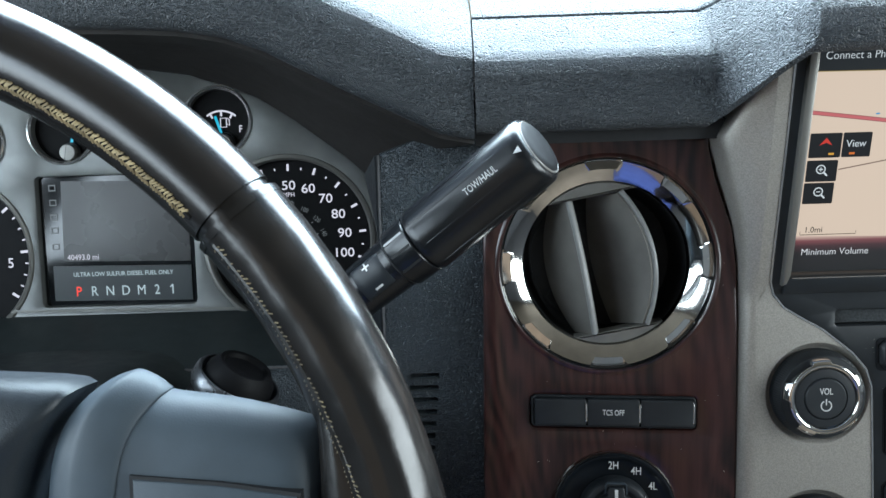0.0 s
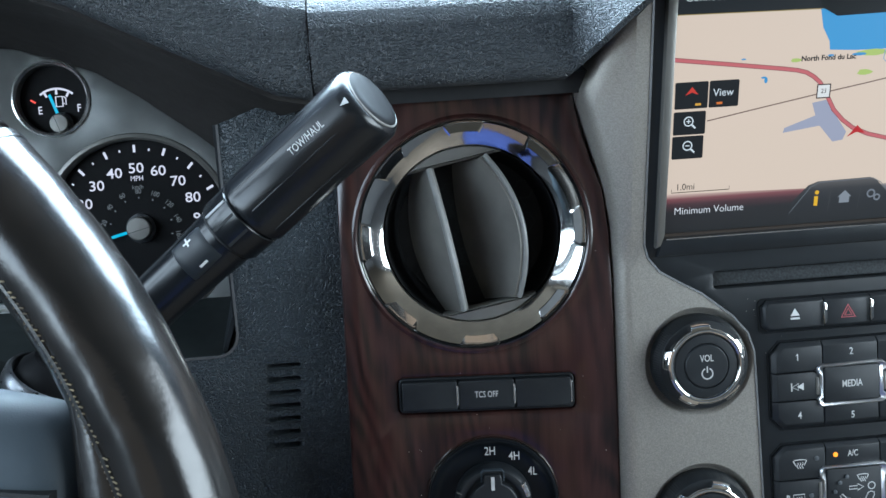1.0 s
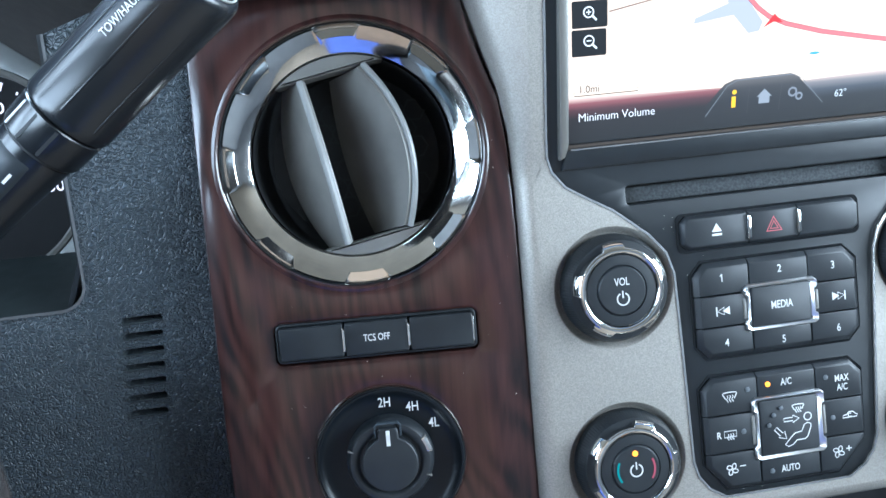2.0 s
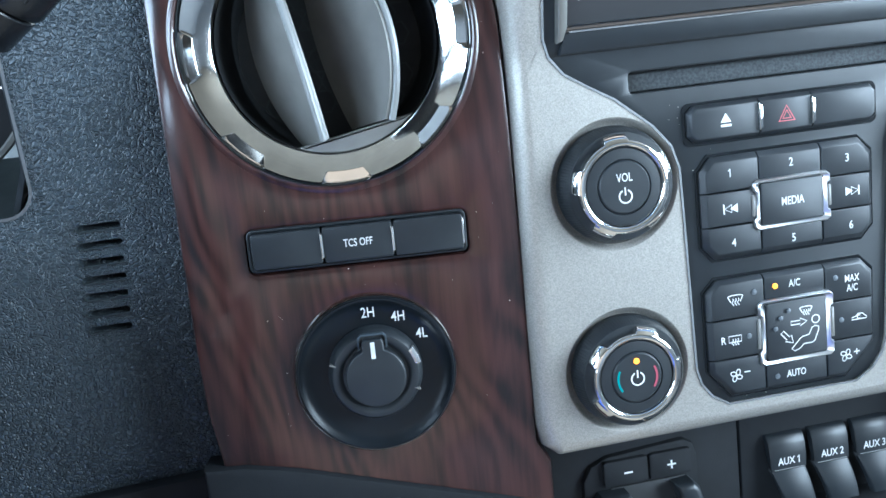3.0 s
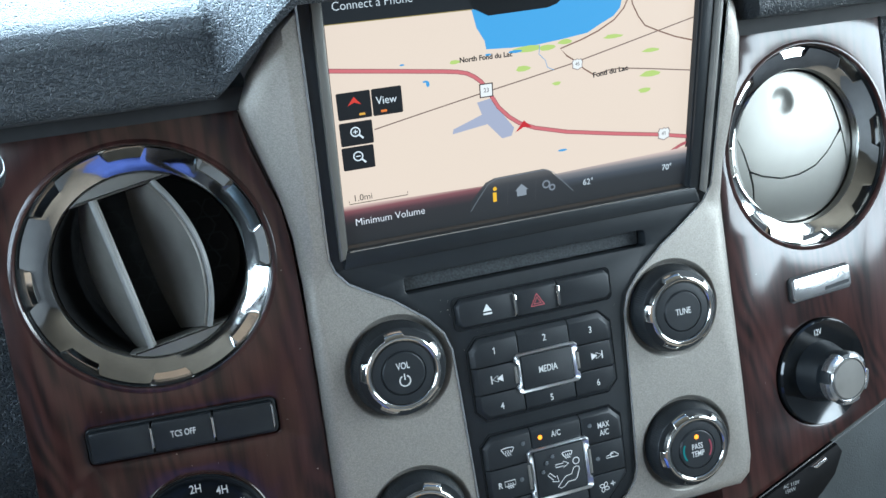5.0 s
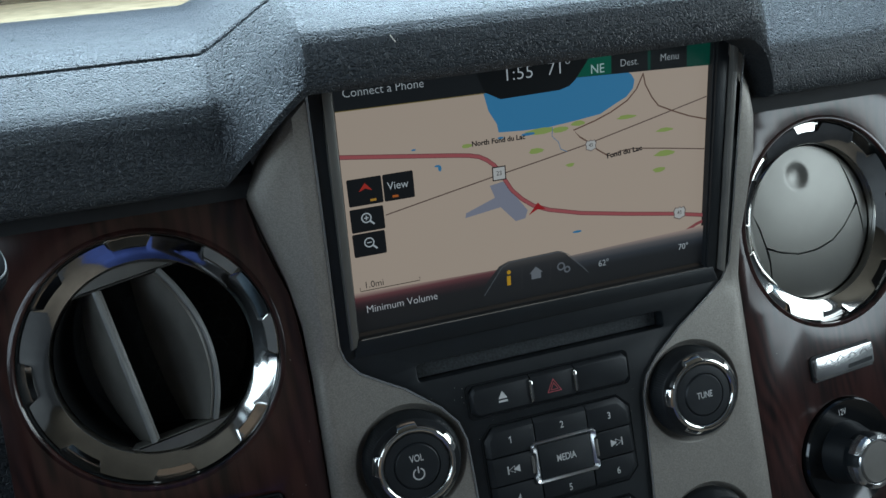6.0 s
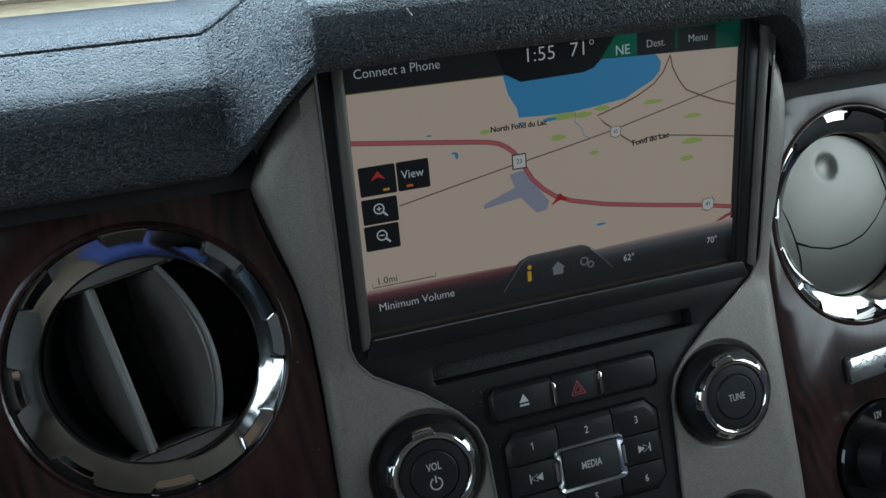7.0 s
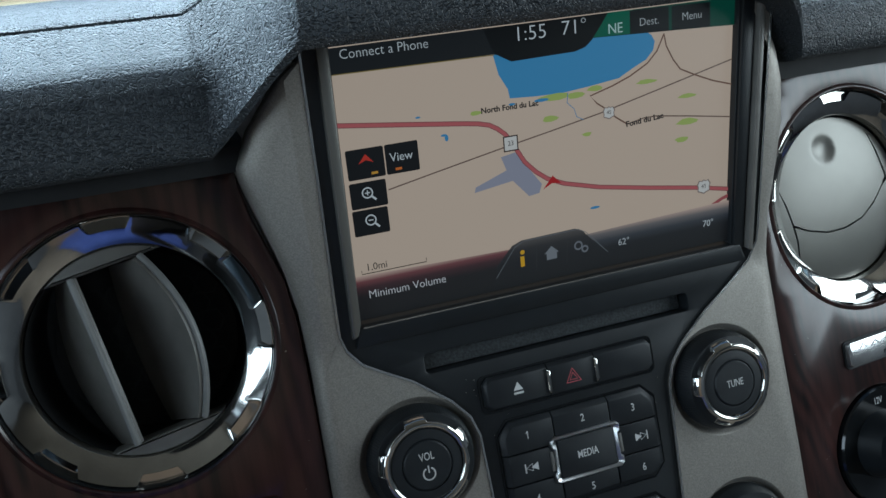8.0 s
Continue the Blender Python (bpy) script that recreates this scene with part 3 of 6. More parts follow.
# visor between the hood's lip and the instruments
PLATE_TOP = ((0.041, 0.028), (0.030, 0.038), (0.000, 0.061), (-0.022, 0.0755), (-0.035, 0.081), (-0.063, 0.0905), (-0.090, 0.0945), (-0.126, 0.097), (-0.20, 0.098), (-0.28, 0.090))
rows = []
for (x, zl), (u, v) in zip(LIP[:10], PLATE_TOP):
    a, b = Vector((x, 0.376, zl - 0.0045)), CLUSTER @ Vector((u, v, 0.001))
    row = []
    for k in range(9):
        t = k / 8
        p = a.lerp(b, t)
        p.z += 0.004 * math.sin(math.pi * t) + (0.0025 if k >= 3 else 0.0)
        row.append(p)
    rows.append(row)
# paler and browner than VISOR: lens haze over the lining put into its colour
HAZED_LINING = material("hazed_visor_lining", (0.023, 0.0205, 0.019), 0.75, patch=60, fine=(1500, 0.2), specular=0.3)
part("visor", thick(grid(rows), 0.002), HAZED_LINING, dash, "matt black visor lining")
ridge = [r[2] + Vector((0, -0.0004, -0.0006)) for r in rows]
part("visor_ridge", tube(ridge, 0.0009, 6), HAZED_LINING, dash)
# right cheek of the instrument opening
cheek = [[CLUSTER @ Vector((0.041, 0.028, 0.001)), Vector((-0.0304, 0.404, 1.147))], [CLUSTER @ Vector((0.048, 0.0, 0.001)), Vector((-0.0308, 0.400, 1.110))],
         [CLUSTER @ Vector((0.050, -0.035, 0.001)), Vector((-0.0314, 0.3935, 1.055))], [CLUSTER @ Vector((0.040, -0.055, 0.001)), Vector((-0.0385, 0.3910, 1.0365))]]
part("cheek", thick(grid(cheek), 0.002), PLAIN, dash)
shelf = [[CLUSTER @ Vector((u, -0.052, 0.001)), Vector((x, 0.391, 1.0362))] for u, x in ((0.046, -0.0372), (-0.05, -0.13), (-0.15, -0.23), (-0.30, -0.38))]
part("sill", thick(grid(shelf), 0.002), SHROUD, dash)
# raised liner round the opening's lower right corner
liner = [(-0.0304, 0.1180)] + [(-0.0310, 0.085), (-0.0316, 0.02)] + arc(0.011, 0, -90, 6, -0.0426, 0.0175) + [(-0.12, 0.0065), (-0.40, 0.0065)]
part("opening_rim", moved(stroke(liner, 0.0012, 0.0008), SIDEWALL), TRIMGREY, dash)

# side panel and knee panel, with the louvres cut through
slots = [rounded(-0.0192 - 0.00065 * i, 0.0003 - 0.00693 * i - 0.0026, -0.0030 - 0.00065 * i, 0.0003 - 0.00693 * i, 0.0010, 3) for i in range(7)]
outline = [(0.032, 0.14), (-0.0304, 0.118), (-0.0310, 0.085), (-0.0316, 0.02)] + arc(0.011, 0, -90, 5, -0.0426, 0.0175) + [(-0.45, 0.0065), (-0.62, 0.0065), (-0.62, -0.25), (0.16, -0.25), (0.16, -0.16), (0.032, -0.16)]
part("side_panel", moved(holed(outline, slots, -0.010, 0.0, 0.0005), SIDEWALL), SIDE, dash, "pebbled dark panel with seven slotted louvres")
for i in range(7):
    x0, x1, y0, y1 = -0.0192 - 0.00065 * i, -0.0030 - 0.00065 * i, 0.0003 - 0.00693 * i - 0.0026, 0.0003 - 0.00693 * i
    part("louvre_lip", moved(tube([(x0 - 0.0001, y1 - 0.0009, 0), (x0 - 0.0001, y0 + 0.0006, 0), (x0 + 0.0006, y0 - 0.0002, 0), (x1, y0 - 0.0002, 0)], 0.00042, 6), SIDEWALL), SHROUD, dash)
part("louvre_duct", moved(box(-0.028, 0.002, -0.050, 0.006, -0.018, -0.011), SIDEWALL), CAVITY, dash)
knee = prism([(-0.62, -0.135), (-0.07, -0.1155), (0.012, -0.112), (0.026, -0.135), (0.034, -0.25), (-0.62, -0.25)], 0.0, 0.006, 0.003)
part("knee_panel", moved(knee, SIDEWALL), VISOR, dash, "smooth dark knee panel")
# lower dashboard on the passenger's side, and the vinyl beside the wood
part("passenger_panel", moved(prism(mm([(54, 84), (54, -144), (90, -140), (700, -120), (700, 84)]), -0.012, 0.001, 0.002), PASSENGER), PAD, dash)
part("glovebox_panel", moved(prism(mm([(-60, -178), (60, -150), (700, -120), (700, -420), (-60, -420)]), -0.055, -0.030, 0.004), PASSENGER), LOWER, dash, "grey-green lower panel")

# ---- wooden trim panels ----

WOOD_L = [(-50, 84), (-58, 78), (-62.5, 68), (-62.8, 0), (-62.8, -110), (-62, -135), (-59, -156), (-56, -240), (72, -240), (71.5, -172.5), (66.3, -163.5), (66.3, -90), (65.4, -35), (64.3, 0), (62, 20), (57, 34),
          (52.5, 48), (50, 60), (50, 84)]
wood_left = thing("wood_trim_panel", DRIVER, "dark red-brown lacquered wood-grain trim panel beside the screen, driver's side", "trim panel", "wood trim panels")
part("veneer", holed(mm(WOOD_L), [mm(circle(53.9, 72, 0, 1.9)), mm(rounded(-38.2, -82.6, 45.4, -65.8, 2.5)), mm(circle(31.2, 56, 4.7, -126.4))], -0.024, 0.0, 0.0020), WOOD, wood_left)
part("vent_lip", moved(lathe(mm([(54.0, -1.0), (54.2, 0.2), (54.7, 0.65), (55.5, 0.55), (56.5, 0.05), (56.7, -0.4)])), pose(0, 0.0019, 0)), WOOD, wood_left, "raised lacquered lip")
WOOD_R = [(-88, -193.8), (-80, -191.5), (-66, -181.6), (-20.5, -168.4), (27, -154.4), (54, -144.5), (54, 84), (-44, 84), (-44.5, 60), (-47.5, 48), (-53, 34), (-60, 20), (-64.3, 0), (-65.4, -35), (-66.3, -90), (-66.3, -150), (-88, -157)]
wood_right = thing("wood_trim_panel", PASSENGER, "dark red-brown lacquered wood-grain trim panel reflecting the window, passenger's side", "trim panel", "wood trim panels")
part("veneer", holed(mm(WOOD_R), [mm(circle(53.9, 72, -3, 2.4)), mm(circle(30.4, 56, -13, -123))], -0.024, 0.0, 0.0014), WOOD, wood_right)
part("vent_lip", moved(lathe(mm([(54.0, -1.0), (54.2, 0.2), (54.7, 0.65), (55.5, 0.55), (56.5, 0.05), (56.7, -0.4)])), pose(-0.003, 0.0024, 0)), WOOD, wood_right, "raised lacquered lip")



def specks(parent, m, x0, y0, x1, y1, z, count, seed):
    """Dust specks lying on a face."""
    rnd, bits = random.Random(seed), []
    for _ in range(count):
        x, y, r = rnd.uniform(x0, x1), rnd.uniform(y0, y1), 0.07 + 0.12 * rnd.random() ** 3
        bits.append(flat(mm([(x + r * (1 + 0.6 * rnd.random()) * math.cos(k * 1.05), y + r * math.sin(k * 1.05)) for k in range(6)]), z))
    ob = part("dust_specks", merged(*bits), DUST, parent, "pale dust specks")
    ob["kind"] = "stuff"


specks(wood_left, DRIVER, -58, -150, 62, -58, 0.0001, 34, 3)
specks(wood_left, DRIVER, 50, -60, 62, 10, 0.0001, 4, 5)
specks(wood_right, PASSENGER, -62, -150, -48, 10, 0.0001, 9, 4)

# ---- centre stack ----
BEND = 0.052


def bend(bm):
    """Lays the upper part of the stack upright from the bend line on."""
    c, s = math.cos(radians(15)), math.sin(radians(15))
    for v in bm.verts:
        k = v.co.y - BEND
        if k > 0:
            v.co.y, v.co.z = BEND + k * c - v.co.z * 0, v.co.z + k * s
    return bm


stack = thing("centre_stack", STACK, "satin silver and black centre stack with audio and climate keys", "centre stack")
OUT_L = [(-96, 168), (-106, 161), (-118, 146), (-124, 132), (-119, 113), (-113, 90), (-110, 70), (-109.5, 45), (-110.5, 0), (-112, -50), (-112.5, -92), (-110.5, -102), (-104, -107.5)]
OUT = mm(OUT_L + [(-x - 9.0 * math.exp(-((y - 134) / 20) ** 2), y) for x, y in reversed(OUT_L)])
IN_L = [(-96.2, 172), (-96.4, 120), (-97.0, 66), (-96.9, 57), (-95.0, 50.6), (-89.8, 43.9), (-81.0, 38.4), (-70.6, 32.4), (-56, 20.5), (-49, 12), (-46.2, 3), (-45.6, -20), (-44.4, -80), (-42.5, -87), (-38, -93), (-30.5, -97.6)]
IN_R = [(106.4, 172), (104.2, 120), (101.8, 66), (101.2, 59), (96.4, 50.2), (88.5, 44.2), (80.0, 38.4)] + [(-x - (2 if y < 0 else 0) * (y / -90), y) for x, y in IN_L[7:]]
IN = mm(IN_L + IN_R[::-1])


KNOBS = ((-72.6, 0.2), (-73.4, -74.9), (72.8, -0.8), (72.4, -74.2))


def silver_frame():
    bm = bmesh.new()
    def inset(d):
        """The outline moved in; the driver's upper side keeps a tighter edge."""
        pts = [c if p[1] > 0.055 and p[0] < 0 else b for p, b, c in zip(OUT, offset_ring(OUT, d), offset_ring(OUT, d * 0.5))]
        pts[0] = (OUT[0][0] + 0.0002, 0.1680 - d * 0.25)
        pts[-1] = (OUT[-1][0] - 0.0002, 0.1680 - d * 0.25)
        return pts
    rings = [ring_of(bm, pts, z) for pts, z in ((OUT, -0.035), (OUT, -0.0160), (inset(0.0008), -0.0134), (inset(0.0026), -0.0115), (inset(0.0060), -0.0105))]
    n = len(OUT)
    for (a, _), (b, _) in zip(rings, rings[1:]):
        for i in range(n - 1):
            bm.faces.new((a[i], a[i + 1], b[i + 1], b[i]))
    mid, mide = rings[-1]
    inn, inne = ring_of(bm, IN, -0.0105)
    deep, deepe = ring_of(bm, IN, -0.020)
    m = len(IN)
    for i in range(m - 1):
        bm.faces.new((inn[i], inn[i + 1], deep[i + 1], deep[i]))
    chain = mide[:-1] + inne[:-1] + [bm.edges.new((mid[0], inn[0])), bm.edges.new((mid[-1], inn[-1]))]
    for x, y in KNOBS:
        chain += ring_of(bm, mm(circle(26.0, 48, x, y)), -0.0105)[1]
    bmesh.ops.triangle_fill(bm, edges=chain, use_beauty=True)
    bmesh.ops.recalc_face_normals(bm, faces=bm.faces)
    return bm


def refine(bm, step=0.012):
    for _ in range(2):
        long = [e for e in bm.edges if e.calc_length() > step]
        bmesh.ops.subdivide_edges(bm, edges=long, cuts=1)
    bmesh.ops.triangulate(bm, faces=[f for f in bm.faces if len(f.verts) > 4])
    return bm


def cheek_facet(bm):
    """Turns the upper driver's side of the frame away from a crease beside the screen."""
    bmesh.ops.bisect_plane(bm, geom=bm.verts[:] + bm.edges[:] + bm.faces[:], dist=1e-6, plane_co=(-0.1028, 0, 0), plane_no=(1, 0, 0))
    for v in bm.verts:
        d = -0.1028 - v.co.x
        if d > 0 and v.co.y > 0.046:
            v.co.z -= 0.34 * d * ease(min(1.0, (v.co.y - 0.046) / 0.03))
    return bm


frame_ob = part("silver_bezel", bend(cheek_facet(refine(silver_frame()))), SILVER, stack, "satin silver painted frame", angle=32)
for e in frame_ob.data.edges:
    if all(abs(frame_ob.data.vertices[k].co.x + 0.1028) < 1e-5 and frame_ob.data.vertices[k].co.y > 0.056 for k in e.vertices):
        e.use_edge_sharp = True
# thin bright lip round the black field
lip = mm([(x + 0.4, y + 0.3) for x, y in IN_L] + [(x - 0.4, y + 0.3) for x, y in reversed(IN_R)])
field = mm([(x + 0.2, y) for x, y in IN_L[3:]] + [(x - 0.2, y) for x, y in reversed(IN_R[3:])])
part("control_panel", holed(field, [mm(rounded(-63.5, 33.8, 62.5, 42, 1.8))], -0.020, -0.0118, 0.0006), BLACK, stack, "satin black control field")
part("panel_lip", bend(stroke(lip, 0.0009, -0.0101)), SATIN, stack, "thin bright lip")
cd = part("disc_slot", box(-0.064, 0.063, 0.033, 0.043, -0.030, -0.022), CAVITY, stack, "dark disc slot")
part("slot_flap", prism(mm(rounded(-62.8, 34.2, 61.8, 41.2, 1.2)), -0.0215, -0.0180, 0.001), FLAP, cd)


def keycap(parent, pts, z1=-0.0085, name="key", mat=None, field=None, slant=2.1):
    """A key of the outline pts (millimetres); the sides that lie on the edge of its key field slant down."""
    if field is None:
        return part(name, prism(mm(pts), -0.0125, z1, 0.0009, 2), mat or KEY, parent)
    top = []
    for p in pts:
        near = []
        for a, b in zip(field, field[1:] + field[:1]):
            e = Vector((b[0] - a[0], b[1] - a[1])).normalized()
            nrm, w = Vector((-e.y, e.x)), Vector((p[0] - a[0], p[1] - a[1]))
            if abs(w.dot(nrm)) < 0.25 and -0.3 < w.dot(e) < (Vector(b) - Vector(a)).length + 0.3:
                near.append(nrm)
        if len(near) > 1:
            k = near[0] + near[1]
            top.append(tuple(Vector(p) + k * (slant / (1 + near[0].dot(near[1])))))
        elif near:
            top.append(tuple(Vector(p) + near[0] * slant))
        else:
            top.append(p)
    bm = bmesh.new()
    rings = [[bm.verts.new((x * 0.001, y * 0.001, z)) for x, y in ring] for ring, z in ((pts, -0.0125), (pts, -0.0103), (top, z1))]
    n = len(pts)
    for lo, hi in zip(rings, rings[1:]):
        for i in range(n):
            bm.faces.new((lo[i], lo[(i + 1) % n], hi[(i + 1) % n], hi[i]))
    bm.faces.new(rings[-1])
    bmesh.ops.recalc_face_normals(bm, faces=bm.faces)
    if sum(f.normal.z for f in bm.faces if len(f.verts) == n) < 0:
        bmesh.ops.reverse_faces(bm, faces=bm.faces)
    edges = [e for e in bm.edges if all(abs(v.co.z - z1) < 1e-6 for v in e.verts)]
    bmesh.ops.bevel(bm, geom=edges, offset=0.00045, segments=2, profile=0.5, affect="EDGES", clamp_overlap=True)
    return part(name, bm, mat or KEY, parent)


def lug(parent, x, y, high=11.0, wide=1.7, z=-0.0083):
    """A small chrome lug between two keys."""
    return part("chrome_lug", prism(mm([(x - wide / 2, y - high / 2), (x + wide / 2, y - high / 2 + 1.2), (x + wide / 2, y + high / 2 - 1.2), (x - wide / 2, y + high / 2)]), -0.0120, z + 0.0010, 0.0004), CHROME, parent)


G = 0.25
ROW = [(-41.6, 14.6), (-38.8, 11.8), (36.4, 11.8), (39.2, 14.6), (39.2, 23.6), (36.6, 26.4), (-38.8, 26.4), (-41.6, 23.6)]
part("row_well", prism(mm(rounded(-43.0, 10.6, 40.5, 27.5, 3)), -0.0120, -0.0114), GLOSS, stack)
k1 = keycap(stack, [(-12 - G, 11.8), (-12 - G, 26.4), (-38.8, 26.4), (-41.6, 23.6), (-41.6, 14.6), (-38.8, 11.8)], name="eject_key", field=ROW, slant=1.3)
k2 = keycap(stack, [(-12 + G, 11.8), (10.6 - G, 11.8), (10.6 - G, 26.4), (-12 + G, 26.4)], name="hazard_key", field=ROW, slant=1.3)
keycap(stack, [(10.6 + G, 11.8), (36.4, 11.8), (39.2, 14.6), (39.2, 23.6), (36.6, 26.4), (10.6 + G, 26.4)], name="blank_key", field=ROW, slant=1.3)
lug(stack, -12, 19.2), lug(stack, 10.6, 19.2)
part("symbol", merged(flat(mm([(-28.5, 18.7), (-24.1, 18.7), (-26.3, 22.3)]), -0.00840), flat(mm([(-28.5, 17.0), (-24.1, 17.0), (-24.1, 17.9), (-28.5, 17.9)]), -0.00840)), PRINT, k1, "white eject symbol")
RED = material("red_printing", (0.55, 0.10, 0.12), 0.6, patch=200)
tri = lambda s: mm([(-0.5 - s, 18.3 - 0.6 * s), (-0.5 + s, 18.3 - 0.6 * s), (-0.5, 18.3 + 1.15 * s)])
part("symbol", merged(stroke(tri(3.4), 0.0006, -0.00840, True), stroke(tri(1.8), 0.0005, -0.00840, True)), RED, k2, "red warning triangle")

# audio keypad
part("audio_well", prism(mm([(-39.2, -30.6), (-39.2, 0.8), (-33.8, 6.8), (31.6, 6.8), (38.0, 0.4), (38.0, -31), (32.4, -36.8), (-34, -36.8)]), -0.0120, -0.0114), GLOSS, stack)
AX0, AX1, AX2, AX3, AY0, AY1, AY2, AY3 = -38, -13.5, 13.5, 36.7, 5.6, -8.5, -22.2, -35.5
AUDIO = [(AX0, -30.4), (-33.1, AY3), (31.6, AY3), (AX3, -30.2), (AX3, -0.4), (31, AY0), (-33, AY0), (AX0, 0.2)]
keys = {
    "1": [(AX0, AY1 + G), (AX1 - G, AY1 + G), (AX1 - G, AY0), (-33, AY0), (AX0, 0.2)], "2": [(AX1 + G, AY1 + G), (AX2 - G, AY1 + G), (AX2 - G, AY0), (AX1 + G, AY0)],
    "3": [(AX2 + G, AY1 + G), (AX3, AY1 + G), (AX3, -0.4), (31, AY0), (AX2 + G, AY0)], "back": [(AX0, AY2 + G), (AX1 - G, AY2 + G), (AX1 - G, AY1 - G), (AX0, AY1 - G)],
    "next": [(AX2 + G, AY2 + G), (AX3, AY2 + G), (AX3, AY1 - G), (AX2 + G, AY1 - G)], "4": [(AX0, AY2 - G), (AX0, -30.4), (-33.1, AY3), (AX1 - G, AY3), (AX1 - G, AY2 - G)],
    "5": [(AX1 + G, AY3), (AX2 - G, AY3), (AX2 - G, AY2 - G), (AX1 + G, AY2 - G)], "6": [(AX2 + G, AY3), (31.6, AY3), (AX3, -30.2), (AX3, AY2 - G), (AX2 + G, AY2 - G)]}
centres = {"1": (-25.8, -1.4), "2": (0.4, -0.3), "3": (25.0, -1.8), "4": (-25.6, -29.4), "5": (0.4, -31.0), "6": (26.0, -29.4)}
for key, pts in keys.items():
    cap = keycap(stack, pts, name="audio_key", field=AUDIO)
    if key in centres:
        lettering(key, 3.3, *centres[key], -8.38, cap, PRINT, bold=0.03)
    else:
        s, cx = (-1, -26.2) if key == "back" else (1, 26.8)
        arrow = lambda d, h, w: mm([(cx + s * (d - w), -15.4 - h), (cx + s * (d - w), -15.4 + h), (cx + s * (d + w), -15.4)])
        bits = [flat(arrow(-1.3, 1.8, 1.6), -0.00840), stroke(arrow(1.2, 1.6, 1.5), 0.00042, -0.00838, True)]
        part("symbol", merged(*bits, flat(mm([(cx + s * 2.7, -17.4), (cx + s * 3.3, -17.4), (cx + s * 3.3, -13.4), (cx + s * 2.7, -13.4)]), -0.00836)), PRINT, cap, "white skip symbol")


def framed_key(name, x0, y0, x1, y1):
    """A square key in a rounded chrome frame that steps in at both sides, where two satin lugs sit."""
    ob = part(name, prism(mm(rounded(x0, y0, x1, y1, 0.8)), -0.0125, -0.0078, 0.0005), KEY, stack)
    w, d, m = 3.4, 2.1, (y0 + y1) / 2
    h = 0.29 * (y1 - y0)
    half = [(x1 + 1.6, y0 - 1.9), (x1 + w, y0 - 0.4), (x1 + w, m - h - 1.0), (x1 + d, m - h), (x1 + d, m + h), (x1 + w, m + h + 1.0), (x1 + w, y1 + 0.4), (x1 + 1.6, y1 + 1.9)]
    outer = half + [(x0 + x1 - x, y) for x, y in reversed(half)]
    crest = offset_ring(outer, 0.75)
    inner = rounded(x0 + 0.15, y0 + 0.15, x1 - 0.15, y1 - 0.15, 0.8)
    bm = bmesh.new()
    loops = [[bm.verts.new((x * 0.001, y * 0.001, z)) for x, y in ring] for ring, z in ((outer, -0.0122), (outer, -0.0088), (offset_ring(outer, 0.3), -0.0077), (crest, -0.0072), (offset_ring(outer, 1.3), -0.0076))]
    for lo, hi in zip(loops, loops[1:]):
        for i in range(len(outer)):
            j = (i + 1) % len(outer)
            bm.faces.new((lo[i], lo[j], hi[j], hi[i]))
    last, verts = loops[-1], [bm.verts.new((x * 0.001, y * 0.001, -0.0092)) for x, y in inner]
    ring = [bm.edges.get((last[i], last[(i + 1) % len(last)])) for i in range(len(last))]
    ring += [bm.edges.new((verts[i], verts[(i + 1) % len(verts)])) for i in range(len(verts))]
    bmesh.ops.triangle_fill(bm, edges=ring, use_beauty=True)
    bmesh.ops.recalc_face_normals(bm, faces=bm.faces)
    part("chrome_frame", bm, FRAME, ob, "chrome frame", angle=50)
    for x in (x0 - d - 0.9, x1 + d + 0.9):
        part("chrome_lug", prism(mm(rounded(x - 0.8, m - h + 0.6, x + 0.8, m + h - 0.6, 0.4)), -0.0120, -0.0080, 0.0004), VENT, ob)
    return ob


FRAME = material("bright_frame_chrome", (0.72, 0.72, 0.71), 0.34, metal=1.0, second=(0.70, 0.70, 0.71), patch=150, rough_var=0.05)
media = framed_key("media_key", -13.4, -24.0, 13.6, -7.2)
lettering("MEDIA", 3.3, 0.1, -15.6, -7.7, media, PRINT, bold=0.05, wide=0.72)

